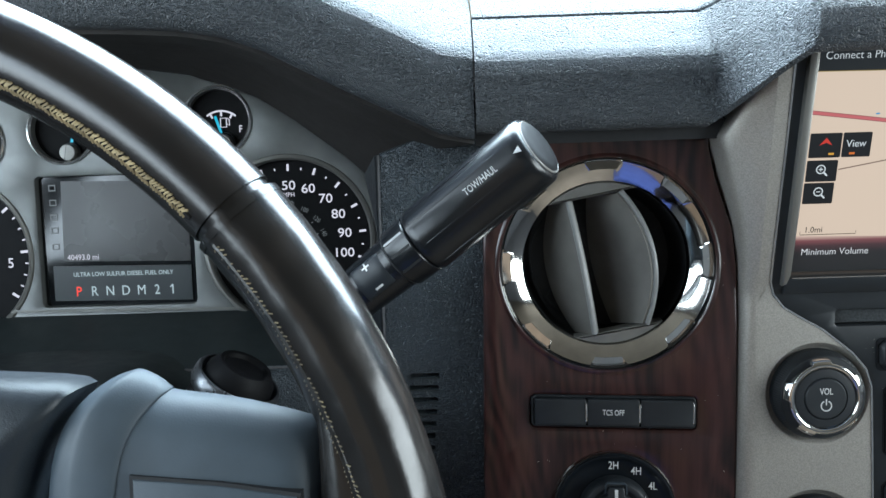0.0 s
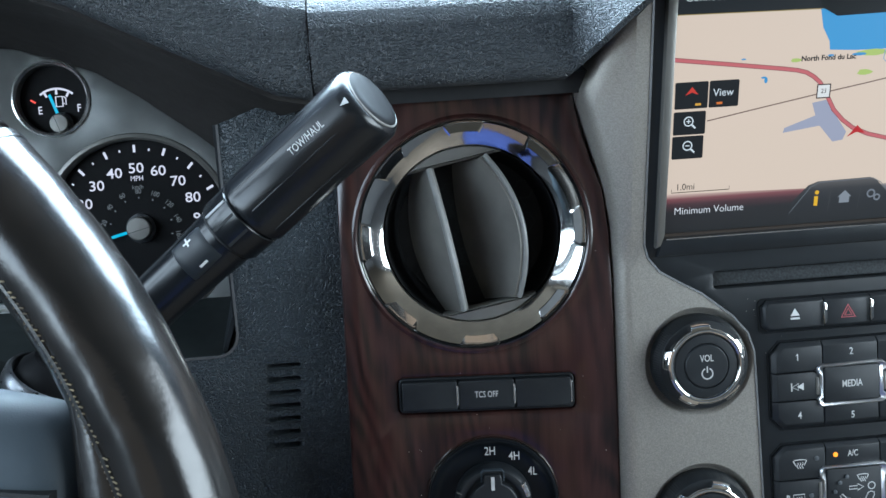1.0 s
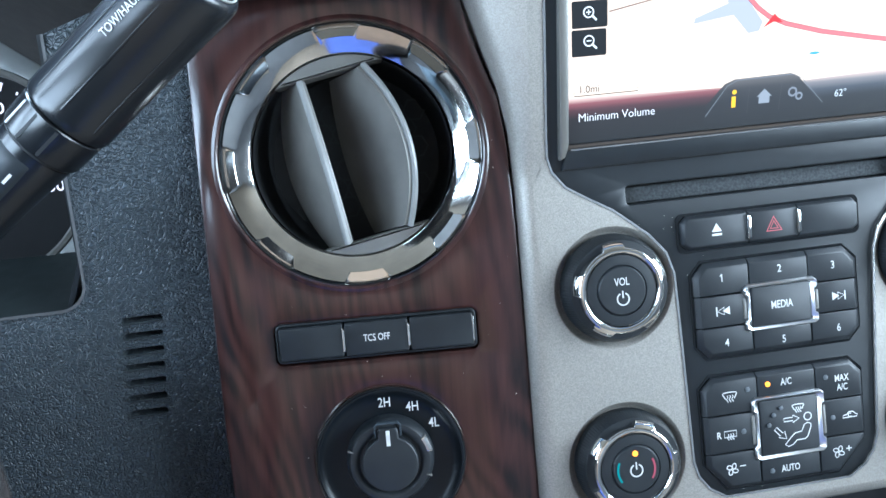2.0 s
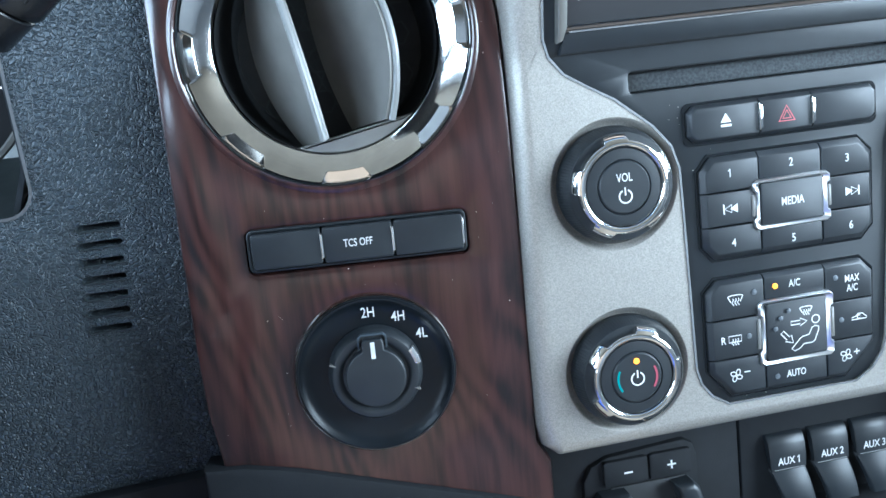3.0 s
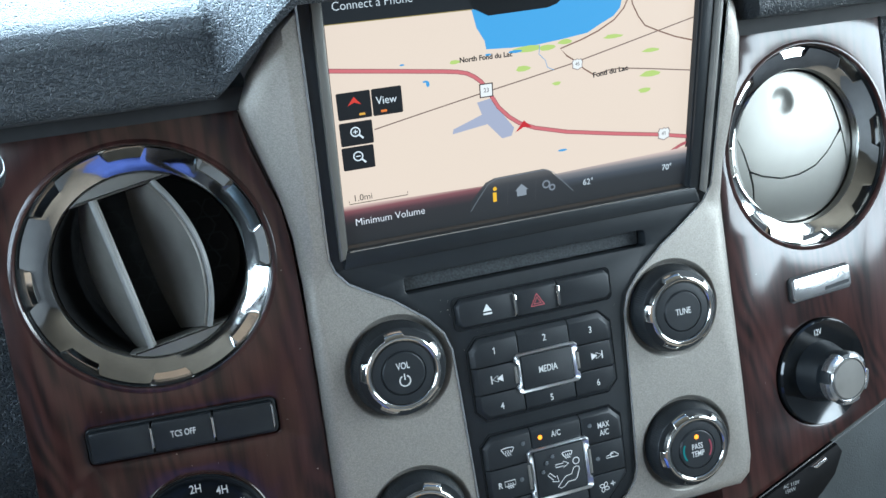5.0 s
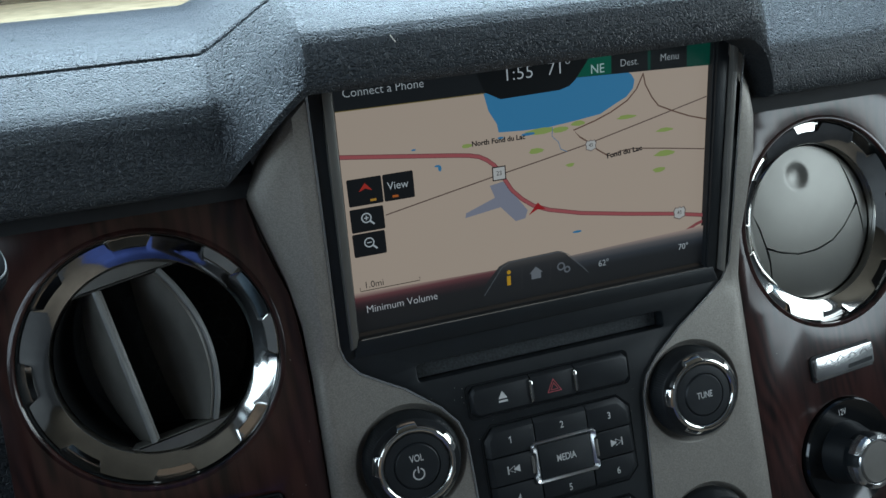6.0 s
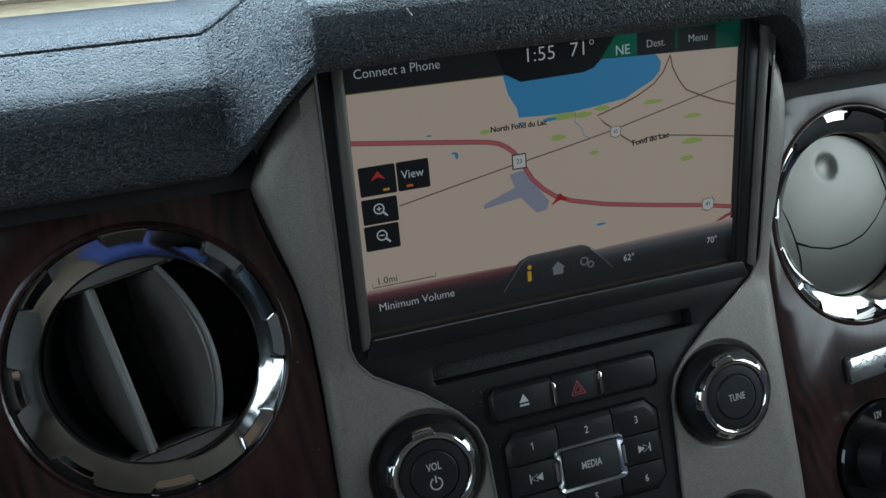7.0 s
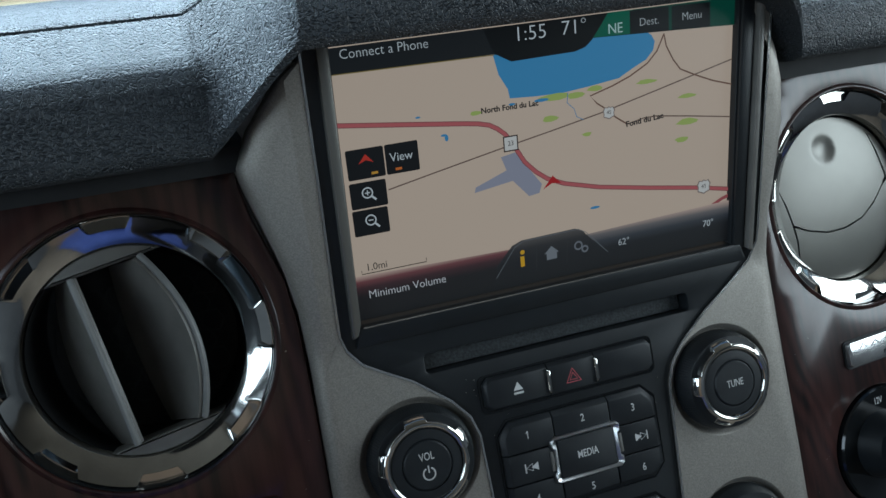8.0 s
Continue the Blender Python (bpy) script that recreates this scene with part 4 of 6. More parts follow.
# climate keypad
part("climate_well", prism(mm([(-39.6, -82.4), (-39.6, -48.6), (-34, -43.0), (31.0, -43.0), (37.2, -49.2), (36.8, -81.2), (23.4, -95.2), (-29.4, -95.2)]), -0.0120, -0.0114), GLOSS, stack)
BX0, BX1, BX2, BX3, BY0, BY1, BY2, BY3 = -38.4, -13.6, 13.4, 36.0, -44.3, -60.7, -77.4, -94.0
CLIMATE = [(BX0, -82.8), (-28.9, BY3), (22.8, BY3), (BX3, -80.8), (BX3, -50.2), (30.4, BY0), (-33.4, BY0), (BX0, -49.2)]
ckeys = {
    "defrost": [(BX0, BY1 + G), (BX1 - G, BY1 + G), (BX1 - G, BY0), (-33.4, BY0), (BX0, -49.2)], "ac": [(BX1 + G, BY1 + 5), (BX2 - G, BY1 + 5), (BX2 - G, BY0), (BX1 + G, BY0)],
    "max": [(BX2 + G, BY1 + G), (BX3, BY1 + G), (BX3, -50.2), (30.4, BY0), (BX2 + G, BY0)], "rear": [(BX0, BY2 + G), (BX1 - G, BY2 + G), (BX1 - G, BY1 - G), (BX0, BY1 - G)],
    "recirc": [(BX2 + G, BY2 + G), (BX3, BY2 + G), (BX3, BY1 - G), (BX2 + G, BY1 - G)], "fan_less": [(BX0, BY2 - G), (BX0, -82.8), (-28.9, BY3), (BX1 - 0.8 - G, BY3), (BX1 - 0.8 - G, BY2 - G)],
    "auto": [(BX1 - 0.8 + G, BY3), (BX2 - G, BY3), (BX2 - G, BY2 - 3), (BX1 - 0.8 + G, BY2 - 3)], "fan_more": [(BX2 + G, BY3), (22.8, BY3), (BX3, -80.8), (BX3, BY2 - G), (BX2 + G, BY2 - G)]}
caps = {key: keycap(stack, pts, name="climate_key", field=CLIMATE, slant=1.7) for key, pts in ckeys.items()}
mode = framed_key("airflow_key", -13.6, -81.0, 13.2, -56.8)
lettering("A/C", 3.0, -0.2, -49.8, -8.38, caps["ac"], PRINT, bold=0.03, wide=0.72)
lettering("MAX", 3.0, 25.6, -51.8, -8.38, caps["max"], PRINT, bold=0.03, wide=0.72)
lettering("A/C", 3.0, 25.7, -55.9, -8.38, caps["max"], PRINT, bold=0.03, wide=0.72)
lettering("AUTO", 3.0, -0.8, -88.2, -8.38, caps["auto"], PRINT, bold=0.03, wide=0.72)
lettering("R", 3.0, -32.6, -69.4, -8.38, caps["rear"], PRINT, bold=0.05)
AMBER, DARKLED = glow("amber_indicator", (1.0, 0.27, 0.015), 2.4), material("unlit_indicator", (0.10, 0.11, 0.12), 0.3, patch=100)
part("indicator", moved(lathe([(0.0012, -0.0088), (0.0011, -0.0082), (0, -0.0080)], 20), pose(-0.0088, -0.0498, 0)), AMBER, caps["ac"], "lit amber indicator")
for key, x, y in (("defrost", -18.1, -50.8), ("max", 18.2, -50.6), ("rear", -21.2, -68.9), ("recirc", 20.4, -69.0), ("auto", -9.4, -88.4)):
    part("indicator", moved(lathe([(0.0012, -0.0088), (0.0011, -0.0082), (0, -0.0080)], 16), pose(x * 0.001, y * 0.001, 0)), DARKLED, caps[key])


def wavy(x, y, h, n=8):
    return [(x + 0.35 * math.sin(2 * math.pi * k / n * 1.3), y - h * k / n) for k in range(n + 1)]


def defrost_symbol(parent, x, y, z, s=1.0, rear=False):
    glass = [(x - 2.9 * s, y - 0.9 * s), (x - 2.9 * s, y + 1.9 * s), (x + 2.9 * s, y + 1.9 * s), (x + 2.9 * s, y - 0.9 * s)] if rear else \
        [(x - 2.0 * s, y - 0.9 * s), (x - 3.3 * s, y + 1.5 * s)] + [(x + 3.3 * s * math.sin(radians(a)), y + s * (1.5 + 0.6 * (math.cos(radians(a * 0.9)) - 0.15))) for a in (-60, -30, 0, 30, 60)] + [(x + 3.3 * s, y + 1.5 * s), (x + 2.0 * s, y - 0.9 * s)]
    bms = [stroke(mm(glass), 0.00042, z, rear)]
    bms += [stroke(mm(wavy(x + d * s, y + 0.6 * s, 3.0 * s)), 0.00038, z) for d in (-1.2, 0, 1.2)]
    part("symbol", merged(*bms), PRINT, parent, "white defrost symbol")


def fan_symbol(parent, x, y, z, sign):
    bms = []
    for a in (45, 135, 225, 315):
        petal = [(0.35 + 1.15 * (1 - math.cos(k)), 0.95 * math.sin(k) + 0.30 * (1 - math.cos(k))) for k in (2 * math.pi * i / 12 for i in range(12))]
        c, s = math.cos(radians(a)), math.sin(radians(a))
        bms.append(stroke(mm([(x + c * u - s * v, y + s * u + c * v) for u, v in petal]), 0.00038, z, True))
    bms.append(stroke(mm([(x + 3.6, y + 0.9), (x + 6.2, y + 0.9)]), 0.0005, z))
    if sign > 0:
        bms.append(stroke(mm([(x + 4.9, y - 0.4), (x + 4.9, y + 2.2)]), 0.0005, z))
    part("symbol", merged(*bms), PRINT, parent, "white fan symbol")


Z8 = -0.00840
defrost_symbol(caps["defrost"], -26.4, -52.8, Z8)
defrost_symbol(caps["rear"], -27.4, -69.6, Z8, 0.95, True)
fan_symbol(caps["fan_less"], -27.7, -84.8, Z8, -1)
fan_symbol(caps["fan_more"], 22.1, -84.6, Z8, 1)
car = [(21.2, -68.6), (21.8, -67.2), (24, -66.8), (25.4, -65.4), (28, -65.4), (29.6, -66.9), (30.6, -67.4), (30.4, -68.6)]
car = [(28.4 + (x - 25.9) * 0.74, -68.6 + (y + 67.0) * 0.74) for x, y in car]
part("symbol", merged(stroke(mm(car), 0.00042, Z8, True), stroke(mm(arc(0.8, 40, 320, 10, 28.4, -68.8)), 0.0004, Z8 + 0.00002)), PRINT, caps["recirc"], "white recirculation symbol")
Z7 = -0.00770
seat = [(-3.0, -77.4), (0.8, -73.6), (2.0, -72.8), (5.0, -72.4), (6.4, -69.6), (7.8, -69.0), (9.4, -69.6), (9.4, -71.0), (7.6, -75.2), (6.4, -76.0), (2.6, -76.0), (0.6, -77.8), (-1.6, -78.4)]
part("symbol", merged(stroke(mm(seat), 0.00045, Z7, True), stroke(mm(circle(1.7, 18, 8.2, -66.2)), 0.00045, Z7, True),
                      stroke(mm([(-2.9, -67.2), (1.2, -67.2), (1.2, -68.1), (4.2, -66.4), (1.2, -64.8), (1.2, -65.7), (-2.9, -65.7)]), 0.00042, Z7, True),
                      stroke(mm([(-7.6, -70.2), (-5.0, -73.2), (-5.7, -73.8), (-2.2, -74.8), (-2.9, -71.4), (-3.8, -72.0), (-6.4, -69.2)]), 0.00042, Z7, True)), PRINT, mode, "white seated airflow symbol with arrows")
defrost_symbol(mode, 4.0, -61.9, Z7, 0.85)
for x, y in ((-4.1, -60.7), (-7.6, -63.4), (-10.0, -67.6)):
    part("indicator", moved(lathe([(0.0010, -0.0074), (0.0009, -0.0069), (0, -0.0067)], 14), pose(x * 0.001, y * 0.001, 0)), DARKLED, mode)

specks(stack, STACK, -62, 6, -44, 34, -0.0117, 12, 21)
specks(stack, STACK, -44, -6, 42, 12, -0.0117, 12, 22)
specks(stack, STACK, -44, -96, 42, -92, -0.0117, 8, 23)

# ---- rotary knobs ----
CYAN, PINK = glow("cyan_arc", srgb(70, 190, 190), 0.35), glow("pink_arc", srgb(220, 110, 130), 0.35)


def knob(m, label, face, lugs):
    ob = thing("rotary_knob", m, label, "knob", "rotary knobs")
    part("recess", lathe(mm([(26.1, -0.1), (25.6, -0.35), (24.6, -1.6), (23.6, -3.2), (22.4, -3.8), (20, -4.0)])), SILVER, ob, "dished silver recess")
    part("skirt", castle(mm([(22.6, -3.9), (22.9, 0.0), (22.5, 1.2), (21.1, 5.8), (20.5, 6.6), (17.0, 6.9)]), mm([(22.5, -3.9), (22.80, 0.0), (22.40, 1.2), (21.0, 5.8), (20.4, 6.6), (17.0, 6.9)]), 120, 0.5, 0, 480), BLACK, ob, "finely ribbed black skirt")
    slope = lambda r: 10.3 - 0.05 * (r - 16.4) - 0.17 * (r - 16.4) ** 2
    part("chrome_ring", crown([(14.9, 8.0), (15.0, 9.3), (15.4, 9.9), (16.0, 10.25), (16.4, 10.3)], slope, 19.9, 17.7, 5, 0.62, 4.0, lugs + 36, 6.4, 0.0), CHROME, ob, "polished chrome ring with five lugs", angle=40)
    dial = part("face", lathe(mm([(14.8, 8.6), (14.6, 9.2), (12.0, 9.6), (10.7, 9.6), (10.4, 9.0), (10.1, 9.6), (9.6, 10.0), (0, 10.15)])), KEY, ob)
    z = 10.2
    if face == "vol":
        lettering("VOL", 3.2, 0.0, 3.6, z, dial, PRINT, wide=0.72, bold=0.03)
        power(dial, 0, -3.4, 2.5, z)
    elif face == "tune":
        lettering("TUNE", 3.2, 0, 0, z, dial, PRINT, wide=0.72, bold=0.03)
    else:
        part("indicator", moved(lathe([(0.0012, 0.0100), (0.0011, 0.0104), (0, 0.0106)], 20), pose(0, 0.0068, 0)), AMBER, dial, "lit amber indicator")
        part("temperature_arc", stroke(mm(arc(8.0, 152, 216, 14)), 0.0009, z * 0.001), CYAN, dial, "cyan cold arc")
        part("temperature_arc", stroke(mm(arc(8.0, 28, -36, 14)), 0.0009, z * 0.001), PINK, dial, "pink warm arc")
        if face == "pass":
            lettering("PASS", 3.0, 0, 1.6, z, dial, PRINT, wide=0.72, bold=0.03)
            lettering("TEMP", 3.0, 0, -2.4, z, dial, PRINT, wide=0.72, bold=0.03)
        else:
            power(dial, 0, -0.4, 2.6, z)
    return ob


def power(parent, x, y, r, z):
    part("symbol", merged(stroke(mm(arc(r, 115, 425, 20, x, y)), 0.0006, z * 0.001), stroke(mm([(x, y + 0.4), (x, y + r + 0.9)]), 0.0006, z * 0.001 + 0.00002)), PRINT, parent, "white power symbol")


knob(at(STACK, -72.6, 0.2, -10.4), "black volume knob with chrome ring on the silver frame", "vol", 168)
knob(at(STACK, -73.4, -74.9, -10.4), "black driver temperature knob with chrome ring and lit indicator", "temp", 144)
knob(at(STACK, 72.8, -0.8, -10.4), "black tuning knob with chrome ring on the silver frame", "tune", 173)
knob(at(STACK, 72.4, -74.2, -10.4), "black passenger temperature knob with chrome ring and lit indicator", "pass", 113)

# ---- touch screen ----
touch = thing("touchscreen", SCREEN, "wide colour touchscreen in a black bezel showing a road map", "screen")
APERTURE = [(-87.0, -3.4), (87.6, -3.4), (90.6, 108.5), (-84.8, 108.5)]
part("bezel", holed(mm(rounded(-97.4, -13.5, 106.0, 112, 5)), [mm(APERTURE)], -0.012, 0.0008, 0.0008), BLACK, touch, "satin black bezel")
part("bezel_ledge", prism(mm([(-90.4, -12), (95, -12), (91.5, -3.6), (-88.6, -3.6)]), -0.004, 0.0030, 0.0011), BLACK, touch)
part("edge_highlight", stroke(mm([(-86.6, -3.5), (87.6, -3.5)]), 0.0006, 0.0031), SATIN, touch)
part("side_rail", prism(mm([(-91.6, -7.4), (-89.2, -6.4), (-87.6, -1.6), (-85.6, 110), (-90.2, 110)]), -0.004, 0.0042, 0.0010), VENT_LIGHT, touch, "thin grey side rail")
part("side_rail", prism(mm([(94.8, -6.0), (97.6, -8.0), (102.0, 110), (99.0, 110)]), -0.004, 0.0042, 0.0010), VENT, touch, "thin grey side rail")
part("bezel_step", prism(mm([(88.4, -4), (93.6, -6), (98.0, 110), (91.8, 110)]), -0.004, 0.0022, 0.0008), BLACK, touch)
SCALE = 1.0
lit = {}


def ink(r, g, b):
    key = (r, g, b)
    if key not in lit:
        lit[key] = glow("display_%d_%d_%d" % key, srgb(r, g, b), SCALE)
    return lit[key]


display = part("display", prism(mm([(-86.8, -2.0), (88.0, -2.0), (91.2, 106.4), (-84.6, 106.4)]), -0.006, -0.0030), ink(231, 202, 177), touch, "lit map with pale land colour")
LAYER = [-2.9]


def on_map(pts):
    """The map's own coordinates on the glass."""
    return [(1.3 + 1.0095 * x, y - 0.7) for x, y in pts]


def shape(name, pts, colour, label=""):
    pts = on_map(pts)
    LAYER[0] += 0.02
    return part(name, flat(mm(pts), LAYER[0] * 0.001), ink(*colour), display, label)


def line(name, pts, width, colour, label="", closed=False):
    pts = on_map(pts)
    LAYER[0] += 0.02
    return part(name, stroke(mm(pts), width * 0.001, LAYER[0] * 0.001, closed), ink(*colour), display, label)


def say(words, size, x, y, colour, align="LEFT", wide=0.95, bold=0.0, turn=0.0):
    ((x, y),) = on_map([(x, y)])
    LAYER[0] += 0.02
    return lettering(words, size, x, y, LAYER[0] + 0.03, display, ink(*colour), align, wide, bold, turn)


shape("lake", [(-22.5, 97.5), (-21.2, 95.2), (-19.6, 88), (-16.2, 82), (-15.6, 78.2), (-4, 77.4), (8, 77.2), (20, 78.2), (33, 79.6), (40, 83), (46, 85.6), (49.4, 89), (50.2, 92.6), (48.6, 95.4), (44, 98.2)], (88, 156, 202), "blue lake")
for x, y, a, b in ((45.7, 76.5, 4.5, 1.0), (65.5, 67.8, 4.2, 1.0), (65.5, 56.7, 5.0, 1.5), (62.6, 49.1, 3.4, 1.2), (17.6, 58.5, 2.2, 0.9), (1.1, 67.5, 3.4, 1.3), (4, 76.0, 7.0, 1.5), (-30.6, 74.5, 2.4, 0.9), (13, 75.4, 4, 1.3), (22, 77, 3.4, 1.2)):
    shape("park", [(x + a * math.cos(k * 0.7) * (1 + 0.25 * math.sin(k * 2.3 + x)), y + b * math.sin(k * 0.7)) for k in range(9)], (186, 198, 106), "small green park")
for x, y, a, b in ((-54.1, 76.3, 1.1, 0.4), (-44.4, 67.8, 1.3, 0.5), (-43.4, 66.6, 0.8, 1.4), (19.7, 26.3, 2.4, 0.6), (-2.2, 75.6, 3.4, 0.7), (-15, 75.8, 1.5, 0.5)):
    shape("pond", [(x + a * math.cos(k * 0.8), y + b * math.sin(k * 0.8)) for k in range(8)], (84, 150, 196))
shape("airfield", [(-33.8, 42.4), (-33.2, 44.6), (-19.4, 49.4), (-21.4, 55.2), (-15.2, 56.2), (-4.2, 41), (-5.6, 37.4), (-10.2, 36.8), (-17, 44.6)], (168, 164, 176), "grey airfield")
line("minor_road", [(-69, 50.1), (-46, 54.3), (-19.6, 59.0), (2, 62.6), (24.5, 66.6), (52, 72.6), (90.2, 81.1)], 0.55, (128, 104, 92))
line("minor_road", [(54.3, 95.2), (55.4, 90), (58.6, 84), (62, 79.6), (69.7, 76.0), (78, 72.6), (90.2, 68.9)], 0.65, (132, 98, 82))
line("minor_road", [(54.3, 95), (51, 88.6), (46.3, 84), (38, 79.8), (30, 77), (19.5, 74.2), (22.6, 70.6), (27.2, 67.4), (31, 63.6), (36.2, 60)], 0.65, (132, 98, 82))
line("minor_road", [(36.2, 60), (44, 61.4), (50, 61.4), (66, 59), (90.2, 55.0)], 0.55, (128, 104, 92))
line("stream", [(9.5, 77), (9, 73), (12, 70), (13, 66.6), (16, 65)], 0.3, (96, 150, 190))
ROAD = [(-86, 78.0), (-60, 74.5), (-36, 71.2), (-29.8, 70.2), (-25.4, 69.0), (-22.0, 67.0), (-19, 64.4), (-16.6, 61), (-11.3, 51.6), (-6.6, 46.6), (-1.6, 42.8), (6, 39.4), (22.0, 35), (46, 30.4), (69.9, 26.2), (85, 23), (90.2, 21.6)]
line("highway", ROAD, 2.0, (150, 84, 88))
line("highway_fill", ROAD, 1.4, (202, 106, 106), "red highway line")
line("highway", [(90.2, 20.6), (83, 18.8), (76, 15.6), (70, 13.8)], 1.6, (176, 92, 94))
for x, y, s, t in ((-16.8, 60.2, 3.2, "23"), (27.7, 66.2, 2.6, "45"), (73.4, 26.2, 3.2, "41")):
    if t == "23":
        badge_pts = [(-1, -1), (1, -1), (1, 1), (-1, 1)]
    else:
        badge_pts = [(0, -1.1), (0.55, -0.85), (1.0, -0.7), (0.95, -0.1), (1.1, 0.35), (0.75, 0.95), (0.35, 0.8), (0, 1.0), (-0.35, 0.8), (-0.75, 0.95), (-1.1, 0.35), (-0.95, -0.1), (-1.0, -0.7), (-0.55, -0.85)]
    shape("route_shield", [(x + s * u, y + s * v) for u, v in badge_pts], (60, 44, 40) if t == "23" else (150, 130, 120))
    shape("route_shield", [(x + s * 0.84 * u, y + s * 0.84 * v) for u, v in badge_pts], (236, 226, 216), "white route shield")
    say(t, s * 0.62, x, y, (80, 70, 66), "CENTER")
shape("position_arrow", [(-4.0, 38.6), (0.6, 43.8), (4.4, 40.0), (0.2, 40.6)], (190, 40, 44), "red position arrow")
say("North Fond du Lac", 2.2, -28.5, 75.0, (40, 34, 34), turn=-0.5, wide=1.02, bold=0.09)
say("Fond du Lac", 2.3, 35.3, 59.9, (40, 34, 34), turn=4, wide=1.12, bold=0.10)
shape("title_bar", [(-87.2, 96.8), (-21, 96.2), (-14.6, 93.6), (14, 93.9), (19.5, 97.4), (90, 94.8), (90, 106.4), (-87.2, 106.4)], (34, 36, 38), "dark title bar")
line("title_edge", [(-87, 96.7), (-21, 96.0)], 0.35, (150, 128, 70))
shape("compass_field", [(17.0, 97.6), (40, 96.9), (40, 106.4), (17.0, 106.4)], (28, 104, 78), "green compass field")
shape("compass_field", [(40, 96.9), (90, 94.7), (90, 106.4), (40, 106.4)], (25, 76, 60), "dim green field")
shape("soft_key", [(38.4, 97.0), (56.4, 96.2), (56.4, 105.9), (38.4, 106.1)], (24, 26, 28), "dark soft key")
shape("soft_key", [(57.8, 96.2), (76.2, 95.5), (76.2, 105.5), (57.8, 105.8)], (24, 26, 28), "dark soft key")
shape("clock_field", [(-21, 96.4), (-14.2, 92.6), (13.4, 93.0), (18.0, 94.2), (21.0, 96.6), (26.4, 103.4), (28.6, 106.4), (-25, 106.4), (-23.5, 103)], (16, 18, 20), "dark clock field")
say("Connect a Phone", 3.6, -81.5, 103.6, (214, 214, 212), wide=0.96, bold=-0.05)
say("1:55", 5.6, -12.6, 102.4, (228, 228, 226), wide=1.05, bold=-0.10)
say("71°", 5.6, 7.6, 102.4, (228, 228, 226), wide=1.05, bold=-0.10)
say("NE", 4.0, 31.6, 99.8, (214, 232, 224), "CENTER")
say("Dest.", 3.2, 47.2, 100.9, (210, 210, 208), "CENTER", bold=-0.05)
say("Menu", 3.2, 67.3, 100.9, (210, 210, 208), "CENTER", bold=-0.05)
for x0, y0, x1, y1 in ((-84.2, 56.2, -69.4, 68), (-68.9, 56.2, -55.6, 68), (-84.4, 44.6, -69.9, 55.0), (-84.6, 33.6, -70.4, 44.0)):
    shape("soft_key", rounded(x0, y0, x1, y1, 0.6, 2), (30, 31, 33), "dark map key")
shape("heading_symbol", [(-79.6, 62.2), (-76.6, 65.8), (-73.6, 62.2), (-76.6, 63.4)], (206, 60, 48), "red heading arrow")
line("key_lamp", [(-75, 58.0), (-72.4, 58.0)], 1.0, (220, 160, 60))
line("key_lamp", [(-65.4, 58.0), (-62.8, 58.0)], 1.0, (222, 118, 48))
say("View", 3.4, -62.6, 62.6, (220, 220, 218), "CENTER")
for y, plus in ((50.2, True), (39.2, False)):
    line("zoom_symbol", circle(2.0, 16, -77.6, y + 0.4), 0.55, (222, 222, 220), closed=True)
    line("zoom_symbol", [(-76.1, y - 1.1), (-74.4, y - 2.8)], 0.8, (222, 222, 220))
    line("zoom_symbol", [(-78.6, y + 0.4), (-76.6, y + 0.4)], 0.45, (222, 222, 220))
    if plus:
        line("zoom_symbol", [(-77.6, y - 0.6), (-77.6, y + 1.4)], 0.45, (222, 222, 220))
line("scale_bar", [(-84, 19.6), (-84, 18.0), (-57.2, 18.0), (-57.2, 19.6)], 0.35, (70, 60, 54))
say("1.0mi", 3.0, -82.2, 20.4, (64, 56, 52))


def fade(name, stops, strength):
    """A lit display field whose colour runs up the screen through stops of (height in millimetres, colour)."""
    mat, tree, ns, ln, bs = nodes_of(name)
    co, sep, span, ramp = ns.new("ShaderNodeTexCoord"), ns.new("ShaderNodeSeparateXYZ"), ns.new("ShaderNodeMapRange"), ns.new("ShaderNodeValToRGB")
    lo, hi = stops[0][0], stops[-1][0]
    span.inputs[1].default_value, span.inputs[2].default_value = lo * 0.001, hi * 0.001
    ln.new(co.outputs["Object"], sep.inputs[0])
    ln.new(sep.outputs[1], span.inputs[0])
    ln.new(span.outputs[0], ramp.inputs["Fac"])
    el = ramp.color_ramp.elements
    while len(el) < len(stops):
        el.new(0.5)
    for k, (y, c) in enumerate(stops):
        el[k].position, el[k].color = (y - lo) / (hi - lo), (*srgb(*c), 1)
    ln.new(ramp.outputs["Color"], bs.inputs["Emission Color"])
    bs.inputs["Base Color"].default_value = (0.02, 0.02, 0.02, 1)
    bs.inputs["Roughness"].default_value, bs.inputs["Emission Strength"].default_value = 0.35, strength * DISPLAY
    bs.inputs["Specular IOR Level"].default_value = 0.35
    return mat


